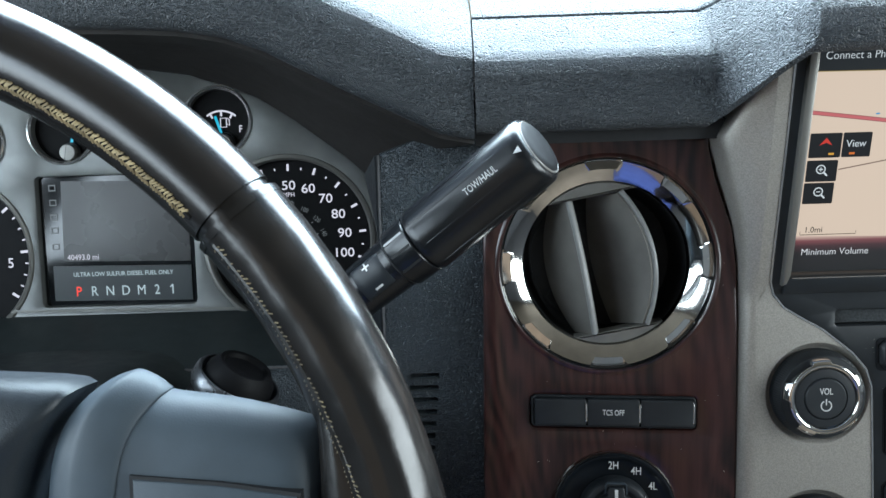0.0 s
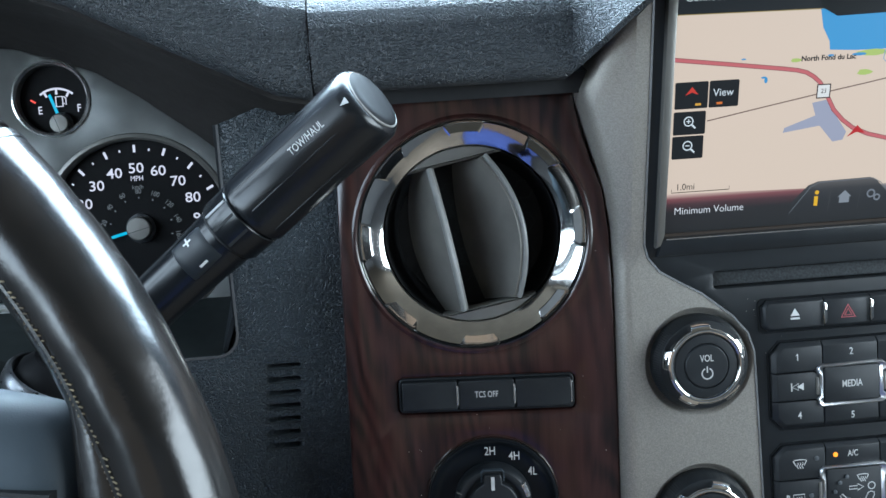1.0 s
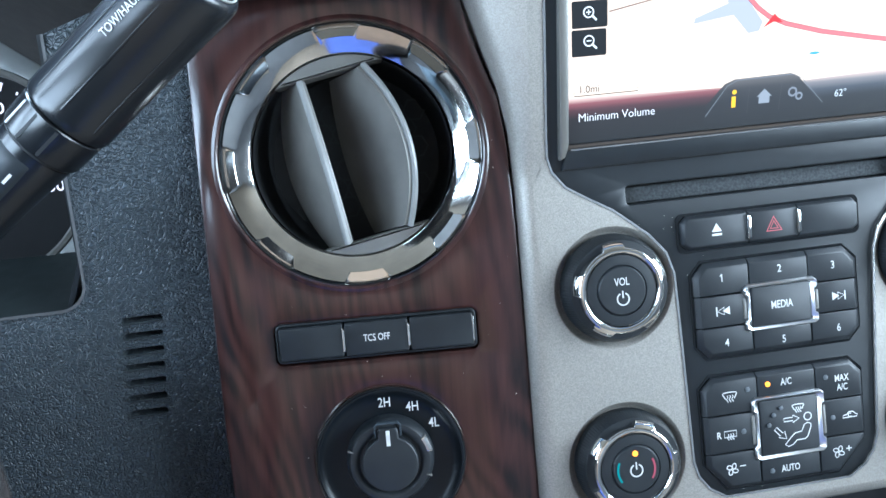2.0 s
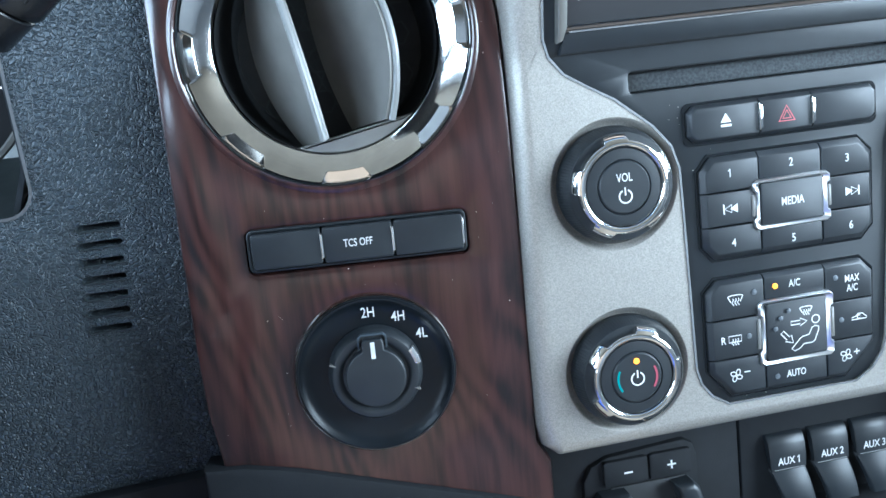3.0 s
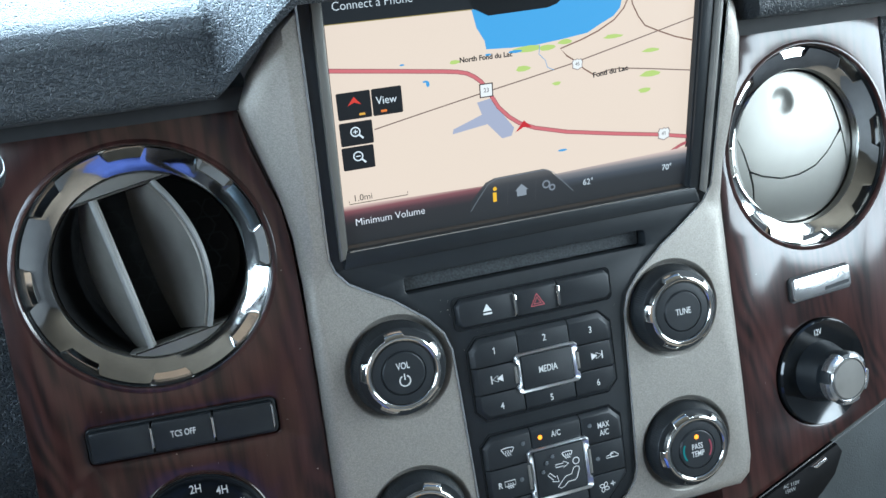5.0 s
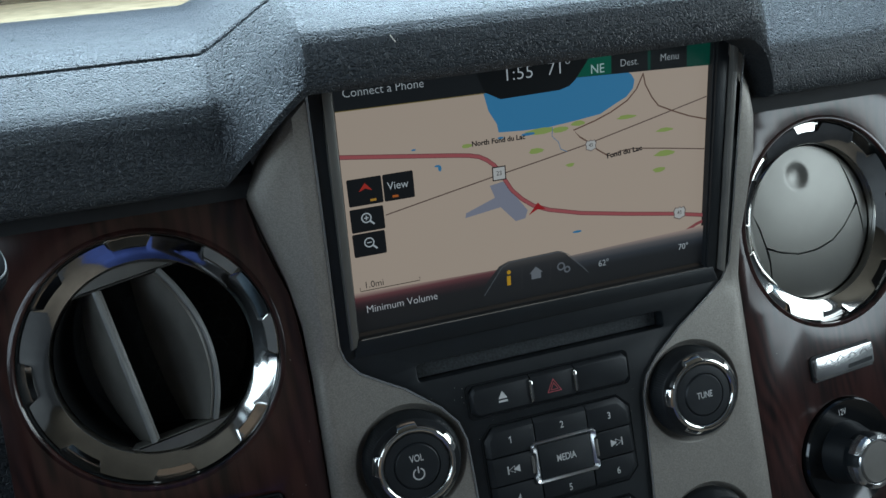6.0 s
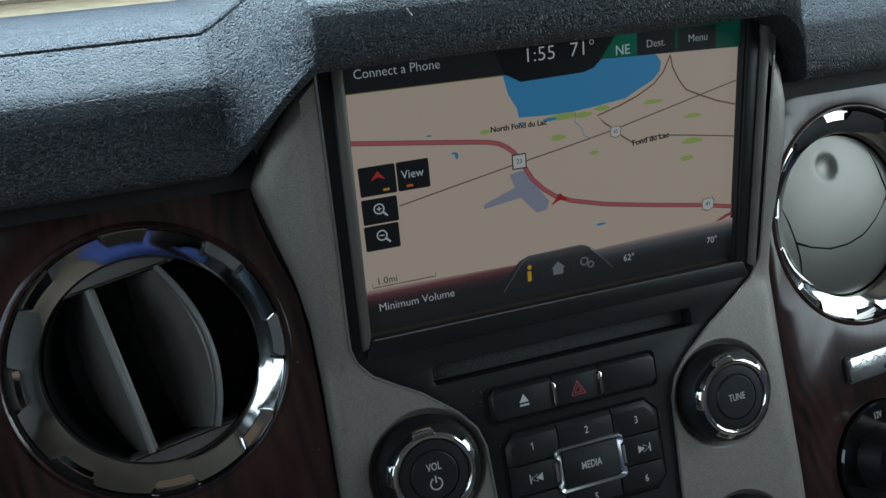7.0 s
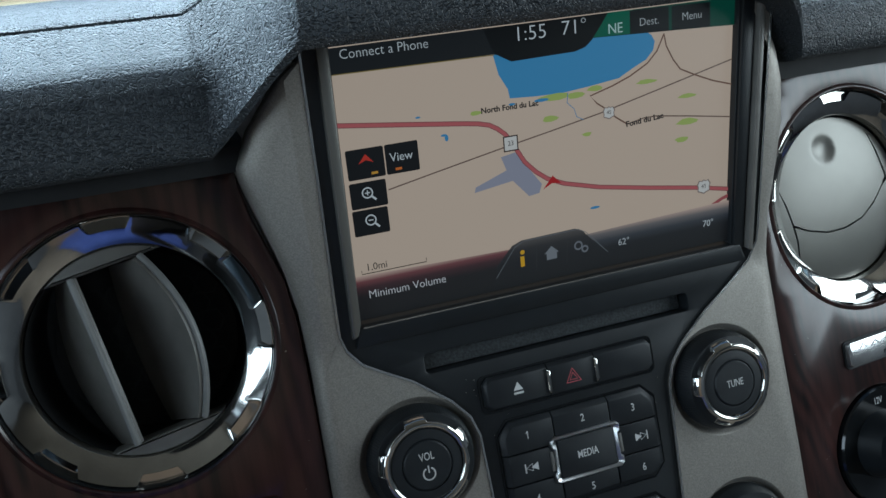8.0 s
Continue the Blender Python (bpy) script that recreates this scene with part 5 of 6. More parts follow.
LAYER[0] += 0.02
part("status_bar", flat(mm([(-87.2, -2), (-10, -2), (-10, 14.8), (-87.2, 16.8)]), LAYER[0] * 0.001), fade("status_fade_warm", [(-2, (18, 18, 20)), (8, (26, 23, 25)), (11.6, (70, 40, 44)), (14.2, (128, 70, 72)), (16.4, (214, 178, 160))], SCALE), display, "dark status bar")
part("status_bar", flat(mm([(10, -2), (90, -2), (90, 17.0), (10, 14.6)]), LAYER[0] * 0.001), fade("status_fade_cool", [(-2, (18, 18, 20)), (7, (28, 29, 32)), (10.5, (62, 64, 70)), (13.5, (120, 112, 110)), (16.4, (214, 182, 164))], SCALE), display, "dark status bar")
LAYER[0] += 0.02
part("status_tab", flat(mm([(-28, -2), (26, -2), (22, 8.2), (14.4, 16.4), (10.6, 18.4), (-14.4, 18.0), (-18.8, 16.4), (-26.6, 8.4)]), LAYER[0] * 0.001), fade("status_fade_tab", [(-2, (20, 20, 22)), (9, (30, 30, 33)), (14, (48, 46, 47)), (18.4, (96, 88, 84))], SCALE), display, "dark status tab")
for x in (-9.0, 5.2):
    line("tab_divider", [(x - 0.6, 4), (x + 0.2, 15)], 0.2, (84, 82, 82))
line("tab_edge", [(-28, 4.2), (-18.8, 16.2), (-14.4, 18.2), (10.6, 18.6), (14.4, 16.4), (24.4, 5.4)], 0.3, (120, 120, 122))
shape("info_symbol", [(-16.6, 7.0), (-14.8, 7.0), (-14.8, 11.6), (-16.6, 11.6)], (236, 178, 40), "amber information symbol")
shape("info_symbol", circle(1.0, 12, -15.5, 13.4), (236, 178, 40))
shape("home_symbol", [(-4.6, 7.6), (0.2, 7.6), (0.2, 10.4), (1.2, 10.4), (-2.2, 13.6), (-5.6, 10.4), (-4.6, 10.4)], (140, 140, 143), "grey home symbol")
for x, y, r in ((10.4, 11.2, 1.7), (13.4, 9.2, 1.3)):
    line("settings_symbol", circle(r, 14, x, y), 0.8, (128, 128, 132), closed=True)
say("62°", 3.0, 29.4, 8.6, (205, 205, 204))
say("70°", 3.0, 72.2, 8.8, (222, 222, 220))
say("Minimum Volume", 3.4, -82.6, 9.0, (232, 226, 224), bold=-0.04)

# ---- air vents ----


def vent_ring(ob, turn):
    part("gasket", lathe(mm([(53.8, -1.0), (53.5, -1.6), (53.2, -4), (52.9, -9), (51.5, -12)])), GLOSS, ob, "black gasket")
    face = lambda r: -7.4 + (r - 43.6) * 0.43 + 0.4 * math.sin(math.pi * (r - 43.6) / 9.7)
    part("chrome_ring", crown([(42.0, -14), (42.3, -8.6), (42.6, -7.9), (43.1, -7.6)], face, 52.9, 48.7, 8, 0.41, 2.6, turn, -6.0, 53.2), CHROME, ob, "polished chrome ring with eight notches", angle=24)
    part("duct", lathe(mm([(42.0, -13.5), (41.6, -30), (38, -46), (0, -48)])), CAVITY, ob)


def rule(front, back, steps=8):
    rows = []
    for f, b in zip(front, back):
        rows.append([tuple((p + (q - p) * k / steps) for p, q in zip(f, b)) for k in range(steps + 1)])
    return grid(rows)


def open_vent(m):
    ob = thing("air_vent", m, "open round air vent with chrome ring and grey vanes", "air vent", "air vents")
    vent_ring(ob, 2.0)
    drum = Matrix.Rotation(radians(11.5), 4, "Z")
    ys = [-35 + 70 * k / 20 for k in range(21)]
    one_f = [(-12.6 + 0.8 * (1 - (y / 35) ** 2), y, -5 - 3 * (y / 35) ** 2) for y in ys]
    one_b = [(-30.5 + 8.5 * (y / 35) ** 2, y, -32 + 8 * (y / 35) ** 2) for y in ys]
    two_f = [(24.2 - 9.6 * (y / 35) ** 2, y, -5 - 4 * (y / 35) ** 2) for y in ys]
    two_b = [(-3.0 + 4 * (y / 35) ** 2, y, -40 + 8 * (y / 35) ** 2) for y in ys]
    for f, b in ((one_f, one_b), (two_f, two_b)):
        bm = thick(rule(mm(f), mm(b)), 0.0028)
        vane = part("vane", bm, VENT, ob, "smooth grey vane", m=drum)
        edge = [Vector(p) for p in mm(f)]
        part("vane_edge", tube([(p.x + 0.0002, p.y, p.z + 0.0004) for p in edge], 0.0014, 10), VANE_GLINT, vane)
    for s in (1, -1):
        seg = arc(42.0, 90 - 33.5, 90 + 33.5, 16)
        bm = prism(mm([(x, y * s) for x, y in seg][::s]), -0.020, -0.0085, 0.0012)
        part("drum_end", bm, VENT, ob, "grey drum end", m=drum)
    rows = []
    for j in range(6):
        for i in range(6):
            cx, cy = -24 + i * 9.5 + (j % 2) * 4.7, -22 + j * 8.4
            rows.append(stroke(mm(circle(5.1, 6, cx, cy)), 0.0009, -0.044, True))
    part("mesh", merged(*rows), SHROUD, ob, "honeycomb mesh")
    return ob


def domed(bm, rise, r, fine=0.0035):
    bmesh.ops.triangulate(bm, faces=bm.faces)
    for _ in range(5):
        bmesh.ops.subdivide_edges(bm, edges=[e for e in bm.edges if e.calc_length() > fine], cuts=1)
        bmesh.ops.triangulate(bm, faces=[f for f in bm.faces if len(f.verts) > 3])
    for v in bm.verts:
        v.co.z += rise * (1 - (v.co.x ** 2 + v.co.y ** 2) / r ** 2)
    bmesh.ops.recalc_face_normals(bm, faces=bm.faces)
    return bm


def closed_vent(m):
    ob = thing("air_vent", m, "closed round air vent with light grey cover and chrome ring", "air vent", "air vents")
    vent_ring(ob, 0.0)
    part("cover_backing", lathe(mm([(41.8, -16.5), (20, -15.5), (0, -15.0)])), CAVITY, ob)
    R = 41.2
    smile = [(-32.2, -8.6), (-24, -12.2), (-12, -15.4), (0, -15.4), (12, -12.6), (22, -6.4), (30, 1), (34.6, 6.4)]
    top_arc = arc(R, math.degrees(math.atan2(33.0, 24.6)), math.degrees(math.atan2(14.4, -38.6)), 26)
    upper = top_arc + [(-34.2, 3), (-32.2, -6.0), (-31.6, -7.8)] + [(x, y + 0.45) for x, y in smile[1:-1]] + [(33.2, 5.4), (32.8, 8), (29.4, 20)]
    low_arc = arc(R, math.degrees(math.atan2(-27.5, -30.6)), math.degrees(math.atan2(-18, 37.0)), 24)
    lower = low_arc + [(35.6, -6), (34.2, 3.6)] + [(x, y - 0.45) for x, y in smile[1:-1][::-1]] + [(-31.4, -9.2), (-30.4, -16)]
    left = arc(R, math.degrees(math.atan2(14.4, -38.6)), 360 + math.degrees(math.atan2(-27.5, -30.6)), 12) + [(-31.2, -27), (-31.4, -16), (-33.0, -6.5), (-35.2, 3)]
    right = arc(R, math.degrees(math.atan2(-18, 37.0)), math.degrees(math.atan2(33.0, 24.6)), 12) + [(30.6, 20), (34.2, 8), (36.8, -6)]
    for pts, name in ((upper, "cover"), (lower, "cover_lower"), (left, "cover_side"), (right, "cover_side")):
        bm = domed(prism(mm(pts), -0.0150, -0.0128), 0.0026, 0.0415, 0.0018 if name == "cover" else 0.0035)
        for v in bm.verts:
            if name == "cover":
                d = math.hypot(v.co.x + 0.0055, v.co.y - 0.0262)
                if d < 0.0085:
                    v.co.z -= 0.0018 * (1 - (d / 0.0085) ** 2) ** 1.5
        part(name, bm, COVER, ob, "satin light grey cover" if name == "cover" else "")
    return ob


open_vent(at(DRIVER, 0.0, 1.9, 0))
closed_vent(at(PASSENGER, -3.0, 2.4, 0))

# ---- switches on the driver's wood panel ----
bank = thing("switch_bank", at(DRIVER, -0.2, -0.9), "row of three black push switches set in wood trim", "switch")
part("surround", holed(mm(rounded(-37.8, -80.8, 45.4, -64.4, 2.4)), [mm(rounded(-36.4, -79.6, 44.0, -65.6, 1.6))], -0.010, 0.0012, 0.0006), BLACK, bank)
part("backing", prism(mm(rounded(-37, -80, 44.8, -65, 2)), -0.014, -0.004), CAVITY, bank)
for x0, x1, words in ((-36.2, -9.9, ""), (-9.3, 17.0, "TCS OFF"), (17.6, 43.8, "")):
    key = part("switch", prism(mm(rounded(x0, -79.4, x1, -65.8, 0.9, 3)), -0.008, 0.0034, 0.0008), KEY, bank, "black push switch")
    if words:
        lettering(words, 2.9, (x0 + x1) / 2, -72.6, 3.46, key, PRINT, wide=0.70, bold=0.02)
for x in (-9.6, 17.3):
    part("chrome_lug", prism(mm([(x - 0.9, -78), (x + 0.3, -77), (x + 0.3, -68.4), (x - 0.9, -67.4)]), 0.0, 0.0038, 0.0004), SATIN, bank)
part("chrome_lug", prism(mm([(43.3, -78.2), (44.3, -77.2), (44.3, -67.6), (43.3, -66.6)]), 0.0, 0.0036, 0.0004), SATIN, bank)

drive = thing("drive_mode_knob", at(DRIVER, 4.7, -126.4, 0), "round black four-wheel-drive selector knob on wood trim", "knob")
part("disc", lathe(mm([(31.0, -6), (31.0, 1.8), (30.5, 2.7), (29.8, 2.7), (29.0, 1.9), (27.4, 0.8), (25, 0.25), (17.5, 0.1), (0, 0.1)])), material("sheen_black_plastic", (0.006, 0.008, 0.0105), 0.32, patch=70, fine=(2000, 0.03), specular=0.2), drive, "dished black disc")
# added bright ring in place of the reflections on the wood hole's lacquered lip
part("hole_edge_glint", lathe(mm([(31.2, -2), (31.7, 0.2), (31.5, 1.0), (31.0, 0.8)])), CHROME, drive, "thin bright ring for the reflection on the hole's edge")
for words, x, y in (("2H", -0.6, 24.6), ("4H", 10.9, 21.9), ("4L", 19.3, 14.2)):
    lettering(words, 4.0, x, y, 0.95, drive, PRINT, wide=0.78, bold=0.03)
dial = part("dial", lathe(mm([(18.4, 0.1), (18.3, 2.6), (17.4, 6.4), (16.4, 7.6), (15.0, 8.0), (13.6, 7.6), (12.6, 6.6), (0, 6.4)])), KEY, drive, "rounded black grip ring", m=Matrix.Translation((0.0, 0.0012, 0)))
keyhole = arc(11.6, 112, 428, 40) + [(4.3, 13.6), (3.5, 15.2), (-3.5, 15.2), (-4.3, 13.6)]
part("pointer_cap", prism(mm(keyhole), 0.004, 0.0104, 0.0008, 3), KEY, dial, "keyhole-shaped black cap")
part("pointer_bracket", thick(stroke(mm([(-5.3, 11.2), (-5.3, 15.6), (-4.2, 16.7), (4.2, 16.7), (5.3, 15.6), (5.3, 11.2)]), 0.0007, 0.0088), 0.0020), SPOKE, dial, "grey bracket round the pointer")
part("pointer_line", prism(mm([(-0.8, 7.8), (0.8, 7.8), (0.8, 14.2), (-0.8, 14.2)]), 0.0100, 0.0106), PRINT, dial, "white pointer line")
part("chrome_lug", prism(mm(arc(18.1, 10, 34, 6) + arc(15.3, 34, 10, 6)), 0.004, 0.0078, 0.0006), SATIN, dial, "silver lug")
for a in (160, -24):
    part("grip_notch", thick(stroke(mm([(15.2 * math.cos(radians(a)), 15.2 * math.sin(radians(a))), (18.2 * math.cos(radians(a)), 18.2 * math.sin(radians(a)))]), 0.0005, 0.0078), 0.0022), VENT, dial)

lowplate = thing("lower_switch_plate", DRIVER, "black switch plate with a round dimmer knob under the wood trim", "switch plate")
part("plate", prism(mm([(-64, -240), (63.5, -240), (63.5, -192), (61, -187.5), (57, -186), (-30, -161.5), (-50, -157.5), (-66, -157)]), -0.012, 0.0035, 0.0018), VISOR, lowplate, "smooth black plate")
ring = part("knob", moved(castle(mm([(17.6, 3), (17.6, 8), (16.4, 10.6), (13.4, 11.2), (12.6, 9.6), (11.8, 11), (0.01, 11.4)]), mm([(16.4, 3), (16.4, 8), (15.4, 10.0), (13.4, 11.2), (12.6, 9.6), (11.8, 11), (0.01, 11.4)]), 3, 0.2, 70, 200), pose(0.0065, -0.1955, 0)), KEY, lowplate, "ribbed dimmer knob")

# ---- under the silver frame ----
lower = thing("lower_console_panel", STACK, "dark recessed panel below the centre stack with two sections", "panel")
part("panel", prism(mm([(-118, -98), (-118, -215), (-12.2, -215), (-12.2, -98)]), -0.060, -0.040, 0.0006), VISOR, lower)
part("panel", prism(mm([(-11.2, -98), (-11.2, -215), (118, -215), (118, -98)]), -0.060, -0.040, 0.0006), VISOR, lower)
tray_rows = []
for x in range(-34, 125, 6):
    tray_rows.append([(x * 0.001, (-166 + 1.5 * math.sin(x * 0.05)) * 0.001, -0.045), (x * 0.001, -0.1705, -0.036), (x * 0.001, -0.1735, -0.022), (x * 0.001, -0.178, 0.010), (x * 0.001, -0.188, 0.060), (x * 0.001, -0.21, 0.10)])
part("tray", thick(grid(tray_rows), 0.004), VISOR, lower, "smooth dark tray edge")

brake = thing("brake_controller", at(STACK, 0, 0, -40), "black trailer brake controller with plus and minus keys", "controller")
part("body", prism(mm([(-88, -160), (-88, -134), (-84, -127.5), (-76, -124), (-40, -122), (-35.6, -124.5), (-33.6, -131), (-33.6, -160)]), -0.006, 0.003, 0.0015), VISOR, brake)
for x0, x1, w, cx in ((-79, -58.2, "-", -67.6), (-57.4, -37.6, "+", -47.2)):
    key = part("key", prism(mm(rounded(x0, -137.5, x1, -125.5, 1.6)), 0.002, 0.0052, 0.0008), VISOR, brake)
    bits = [stroke(mm([(cx - 2, -131.8), (cx + 2, -131.8)]), 0.0008, 0.00526)]
    if w == "+":
        bits.append(stroke(mm([(cx, -133.8), (cx, -129.8)]), 0.0008, 0.00528))
    part("symbol", merged(*bits), PRINT, key, "white plus sign" if w == "+" else "white minus sign")
part("socket", prism(mm(rounded(-78, -170, -39, -138.6, 3)), 0.002, 0.0040, 0.0004), CAVITY, brake)
for s, pts in ((0, [(-82, -139), (-70, -139), (-67.5, -143), (-66, -158), (-72, -172), (-84, -172), (-84, -142)]), (1, [(-48, -139.5), (-40, -139), (-37, -142), (-33.5, -156), (-33.5, -172), (-41, -172), (-42, -155), (-46.5, -146)])):
    part("lever_arm", prism(mm(pts), 0.002, 0.013, 0.003, 3), BLACK, brake, "rounded squeeze lever arm")


def aux_switch(m, words):
    """A rocker with a hooked paddle: a lettered upper face that bends out into a tapered lower paddle."""
    ob = thing("upfitter_switch", m, "black auxiliary rocker switch with white lettering " + words.lower(), "switch", "auxiliary rocker switches")
    rows = []
    for y, z, w in ((0.6, -4, 9.0), (0.6, 1.4, 9.2), (-0.6, 3.2, 9.3), (-4, 4.8, 9.3), (-10, 5.6, 9.2), (-15.6, 5.8, 9.0)):
        rows.append([(-w * 0.001, y * 0.001, (z - 3.0) * 0.001), (-(w - 0.25) * 0.001, y * 0.001, (z - 0.5) * 0.001), (-(w - 1.1) * 0.001, y * 0.001, z * 0.001), ((w - 1.1) * 0.001, y * 0.001, z * 0.001), ((w - 0.25) * 0.001, y * 0.001, (z - 0.5) * 0.001), (w * 0.001, y * 0.001, (z - 3.0) * 0.001)])
    up = grid(rows)
    bmesh.ops.holes_fill(up, edges=up.edges, sides=0)
    top = part("rocker", up, BLACK, ob, "lettered rocker face", angle=50)
    rows = []
    for k in range(9):
        t = k / 8
        y, z, w = -15.9 - 17.5 * t, 5.6 + 9.5 * t - 5.0 * t * t, 8.7 - 1.3 * t
        sh = 3.6 * t
        d = 3.2 - 0.6 * t
        rows.append([((sh - w) * 0.001, y * 0.001, (z - d) * 0.001), ((sh - w + 0.3) * 0.001, y * 0.001, (z - 0.6) * 0.001), ((sh - w + 1.2) * 0.001, y * 0.001, z * 0.001), ((sh + w - 1.2) * 0.001, y * 0.001, z * 0.001), ((sh + w - 0.3) * 0.001, y * 0.001, (z - 0.6) * 0.001), ((sh + w) * 0.001, y * 0.001, (z - d) * 0.001)])
    low = grid(rows)
    bmesh.ops.holes_fill(low, edges=low.edges, sides=0)
    bmesh.ops.recalc_face_normals(low, faces=low.faces)
    part("paddle", low, PLAIN, ob, "tapered paddle", angle=50)
    part("printed_edge", stroke(mm([(-7.4, -15.2), (7.4, -15.2)]), 0.00025, 0.0059), PRINT_DIM, top)
    lettering(words, 3.5, 0.3, -11.6, 5.74, top, PRINT, wide=0.80, bold=0.05)
    return ob


for i in range(4):
    aux_switch(at(STACK, 9.6 + 21.7 * i, -129.6, -40), "AUX %d" % (i + 1))

# ---- passenger's wood panel ----
badge = thing("maker_badge", at(PASSENGER, -7.8, -72.8, 0), "small brushed metal badge plate set in the wood trim", "badge")
part("recess", prism(mm(rounded(-21.6, -7.0, 21.6, 7.0, 2.6)), -0.002, 0.0006), CAVITY, badge)
plate = part("plate", prism(mm(rounded(-20.4, -5.8, 20.4, 6.2, 1.8)), 0.0, 0.0030, 0.0007), SATIN, badge)
part("chrome_foot", stroke(mm([(-20, -6.7), (20.6, -6.7)]), 0.0008, 0.0012), CHROME, badge)
part("mark", merged(*[stroke(mm([(-14 + i * 8.2, 1.4), (-11.2 + i * 8.2, 4.2), (-8.6 + i * 8.2, 2.0)]), 0.0006, 0.0031) for i in range(4)]), PRINT_DIM, plate, "plain outline shapes")
part("mark", merged(flat(mm([(1.5, -4.2), (18.6, -3.6), (18.8, -1.4), (1.8, -2.2)]), 0.0031)), BLACK, plate, "plain dark bar")

outlet = thing("power_outlet", at(PASSENGER, -11.5, -123.5, 0), "black twelve volt power outlet with plug cap on wood trim", "power outlet")
part("disc", lathe(mm([(30.2, -8), (30.2, 0.6), (29.4, 1.6), (28.2, 1.2), (18, -1.6), (12, -2.0), (0, -2)])), GLOSS, outlet, "dished gloss black disc")
part("collar", lathe(mm([(17.5, -2), (16.4, 2), (14.6, 8), (13.8, 11.5), (13.2, 12)])), BLACK, outlet)
plug = part("plug_cap", castle(mm([(13.4, 8.0), (14.4, 10.0), (14.4, 16.4), (13.6, 18.0), (11.4, 18.6), (10.6, 17.8), (0.01, 18.2)]), mm([(13.0, 8.0), (13.2, 10.0), (13.2, 16.4), (12.8, 17.6), (11.4, 18.6), (10.6, 17.8), (0.01, 18.2)]), 6, 0.28, 10, 240), PLAIN, outlet)
part("notched_ring", castle(mm([(13.8, 12.0), (14.9, 13.0), (14.9, 17.0), (13.9, 18.6), (12.0, 19.0), (11.2, 18.2)]), mm([(12.6, 12.0), (12.8, 13.0), (12.8, 17.0), (12.6, 18.2), (12.0, 19.0), (11.2, 18.2)]), 5, 0.34, 20, 240), SATIN, plug, "notched silver ring")
part("cap_face", lathe(mm([(11.2, 18.0), (10.4, 19.2), (0, 19.6)])), VENT, plug, "grey cap face")
lettering("12V", 3.4, -1.6, 23.4, 0.9, outlet, PRINT, wide=0.72)

socket = thing("inverter_socket", PASSENGER, "black inverter socket cover under the wood trim", "power outlet")
part("cover", prism(mm([(-79, -192.0), (-67, -183.0), (-20.5, -169.8), (-9, -166.6), (-6, -172), (-13, -184), (-23, -191.5), (-29, -195), (-48, -194.6), (-66, -192.8)][::-1]), -0.006, 0.003, 0.0012), DIAL, socket)
part("trim_edge", stroke(mm([(-66, -181.8), (-20.5, -168.6), (27, -154.6), (58, -143.5)]), 0.0008, 0.0012), SATIN, socket, "thin silver edge")
part("latch", prism(mm([(-30, -173.6), (-20, -170.4), (-19, -172.6), (-27, -175.2)]), 0.002, 0.0050, 0.0008), SATIN, socket, "silver latch")
lettering("AC 110V", 2.2, -44.6, -179.8, 3.1, socket, PRINT_DIM, wide=0.95)
lettering("150W", 2.2, -45.8, -182.9, 3.1, socket, PRINT_DIM, wide=0.95)

# ---- instrument cluster ----
TEAL = glow("teal_needle", srgb(60, 190, 220), 1.0)
cluster = thing("instrument_cluster", CLUSTER, "grey instrument cluster with black dials and white numerals", "instrument cluster")
SPEED, FUEL, REV = (-8.0, -10.5), (-48.0, 63.4), (-217.0, -15.0)
small = [(-48.0, 63.4), (-97, 80), (-142.3, 60.6), (-198, 55)]
edge = [(-300, -62), (-300, 88)] + [(u * 1000, v * 1000) for u, v in PLATE_TOP[::-1]] + [(46, 15), (50, -20), (50, -62)]
holes = [circle(49.2, 72, *SPEED)] + [circle(18.6, 40, *small[0]), circle(18.6, 40, *small[2]), circle(18.6, 40, *small[3])] + [rounded(-161, -47, -66, 33, 3, 4), circle(49.2, 72, *REV)]
part("face_plate", holed(mm(edge[::-1]), [mm(h) for h in holes], -0.006, 0.0008, 0.0006), PLATE, cluster, "satin grey face plate")
part("backing", prism(mm([(-300, -62), (50, -62), (50, 30), (0, 60), (-60, 90), (-300, 95)]), -0.014, -0.009), DIAL, cluster)
part("lower_edge", stroke(mm([(-180, -48.4), (-40, -50.4)]), 0.0016, 0.0026), VENT_LIGHT, cluster, "thin silver lower edge")
WHITE = glow("backlit_white_numerals", srgb(225, 215, 222), 1.1)
GREYLIT = glow("backlit_grey_numerals", srgb(120, 122, 122), 0.8)
TEXTLIT = glow("backlit_pale_text", srgb(165, 175, 175), 1.6)
REDLIT = glow("red_gear_letter", srgb(255, 70, 50), 1.3)


def gauge(cx, cy, r, name, m=None):
    ob = part(name, lathe(mm([(r + 0.2, -4.6), (r * 0.5, -5.2), (0, -5.2)]), 64), DIAL, cluster, "black dial", m=at(Matrix.Identity(4), cx, cy))
    part("bezel_ring", lathe(mm([(r + 0.3, -5), (r + 0.3, 0.8), (r + 1.4, 2.2), (r + (3.2 if r > 30 else 2.4), 1.8), (r + (4.0 if r > 30 else 2.8), 0.4)]), 96), VENT_LIGHT if r > 30 else SATIN, ob, "silver bezel ring")
    return ob


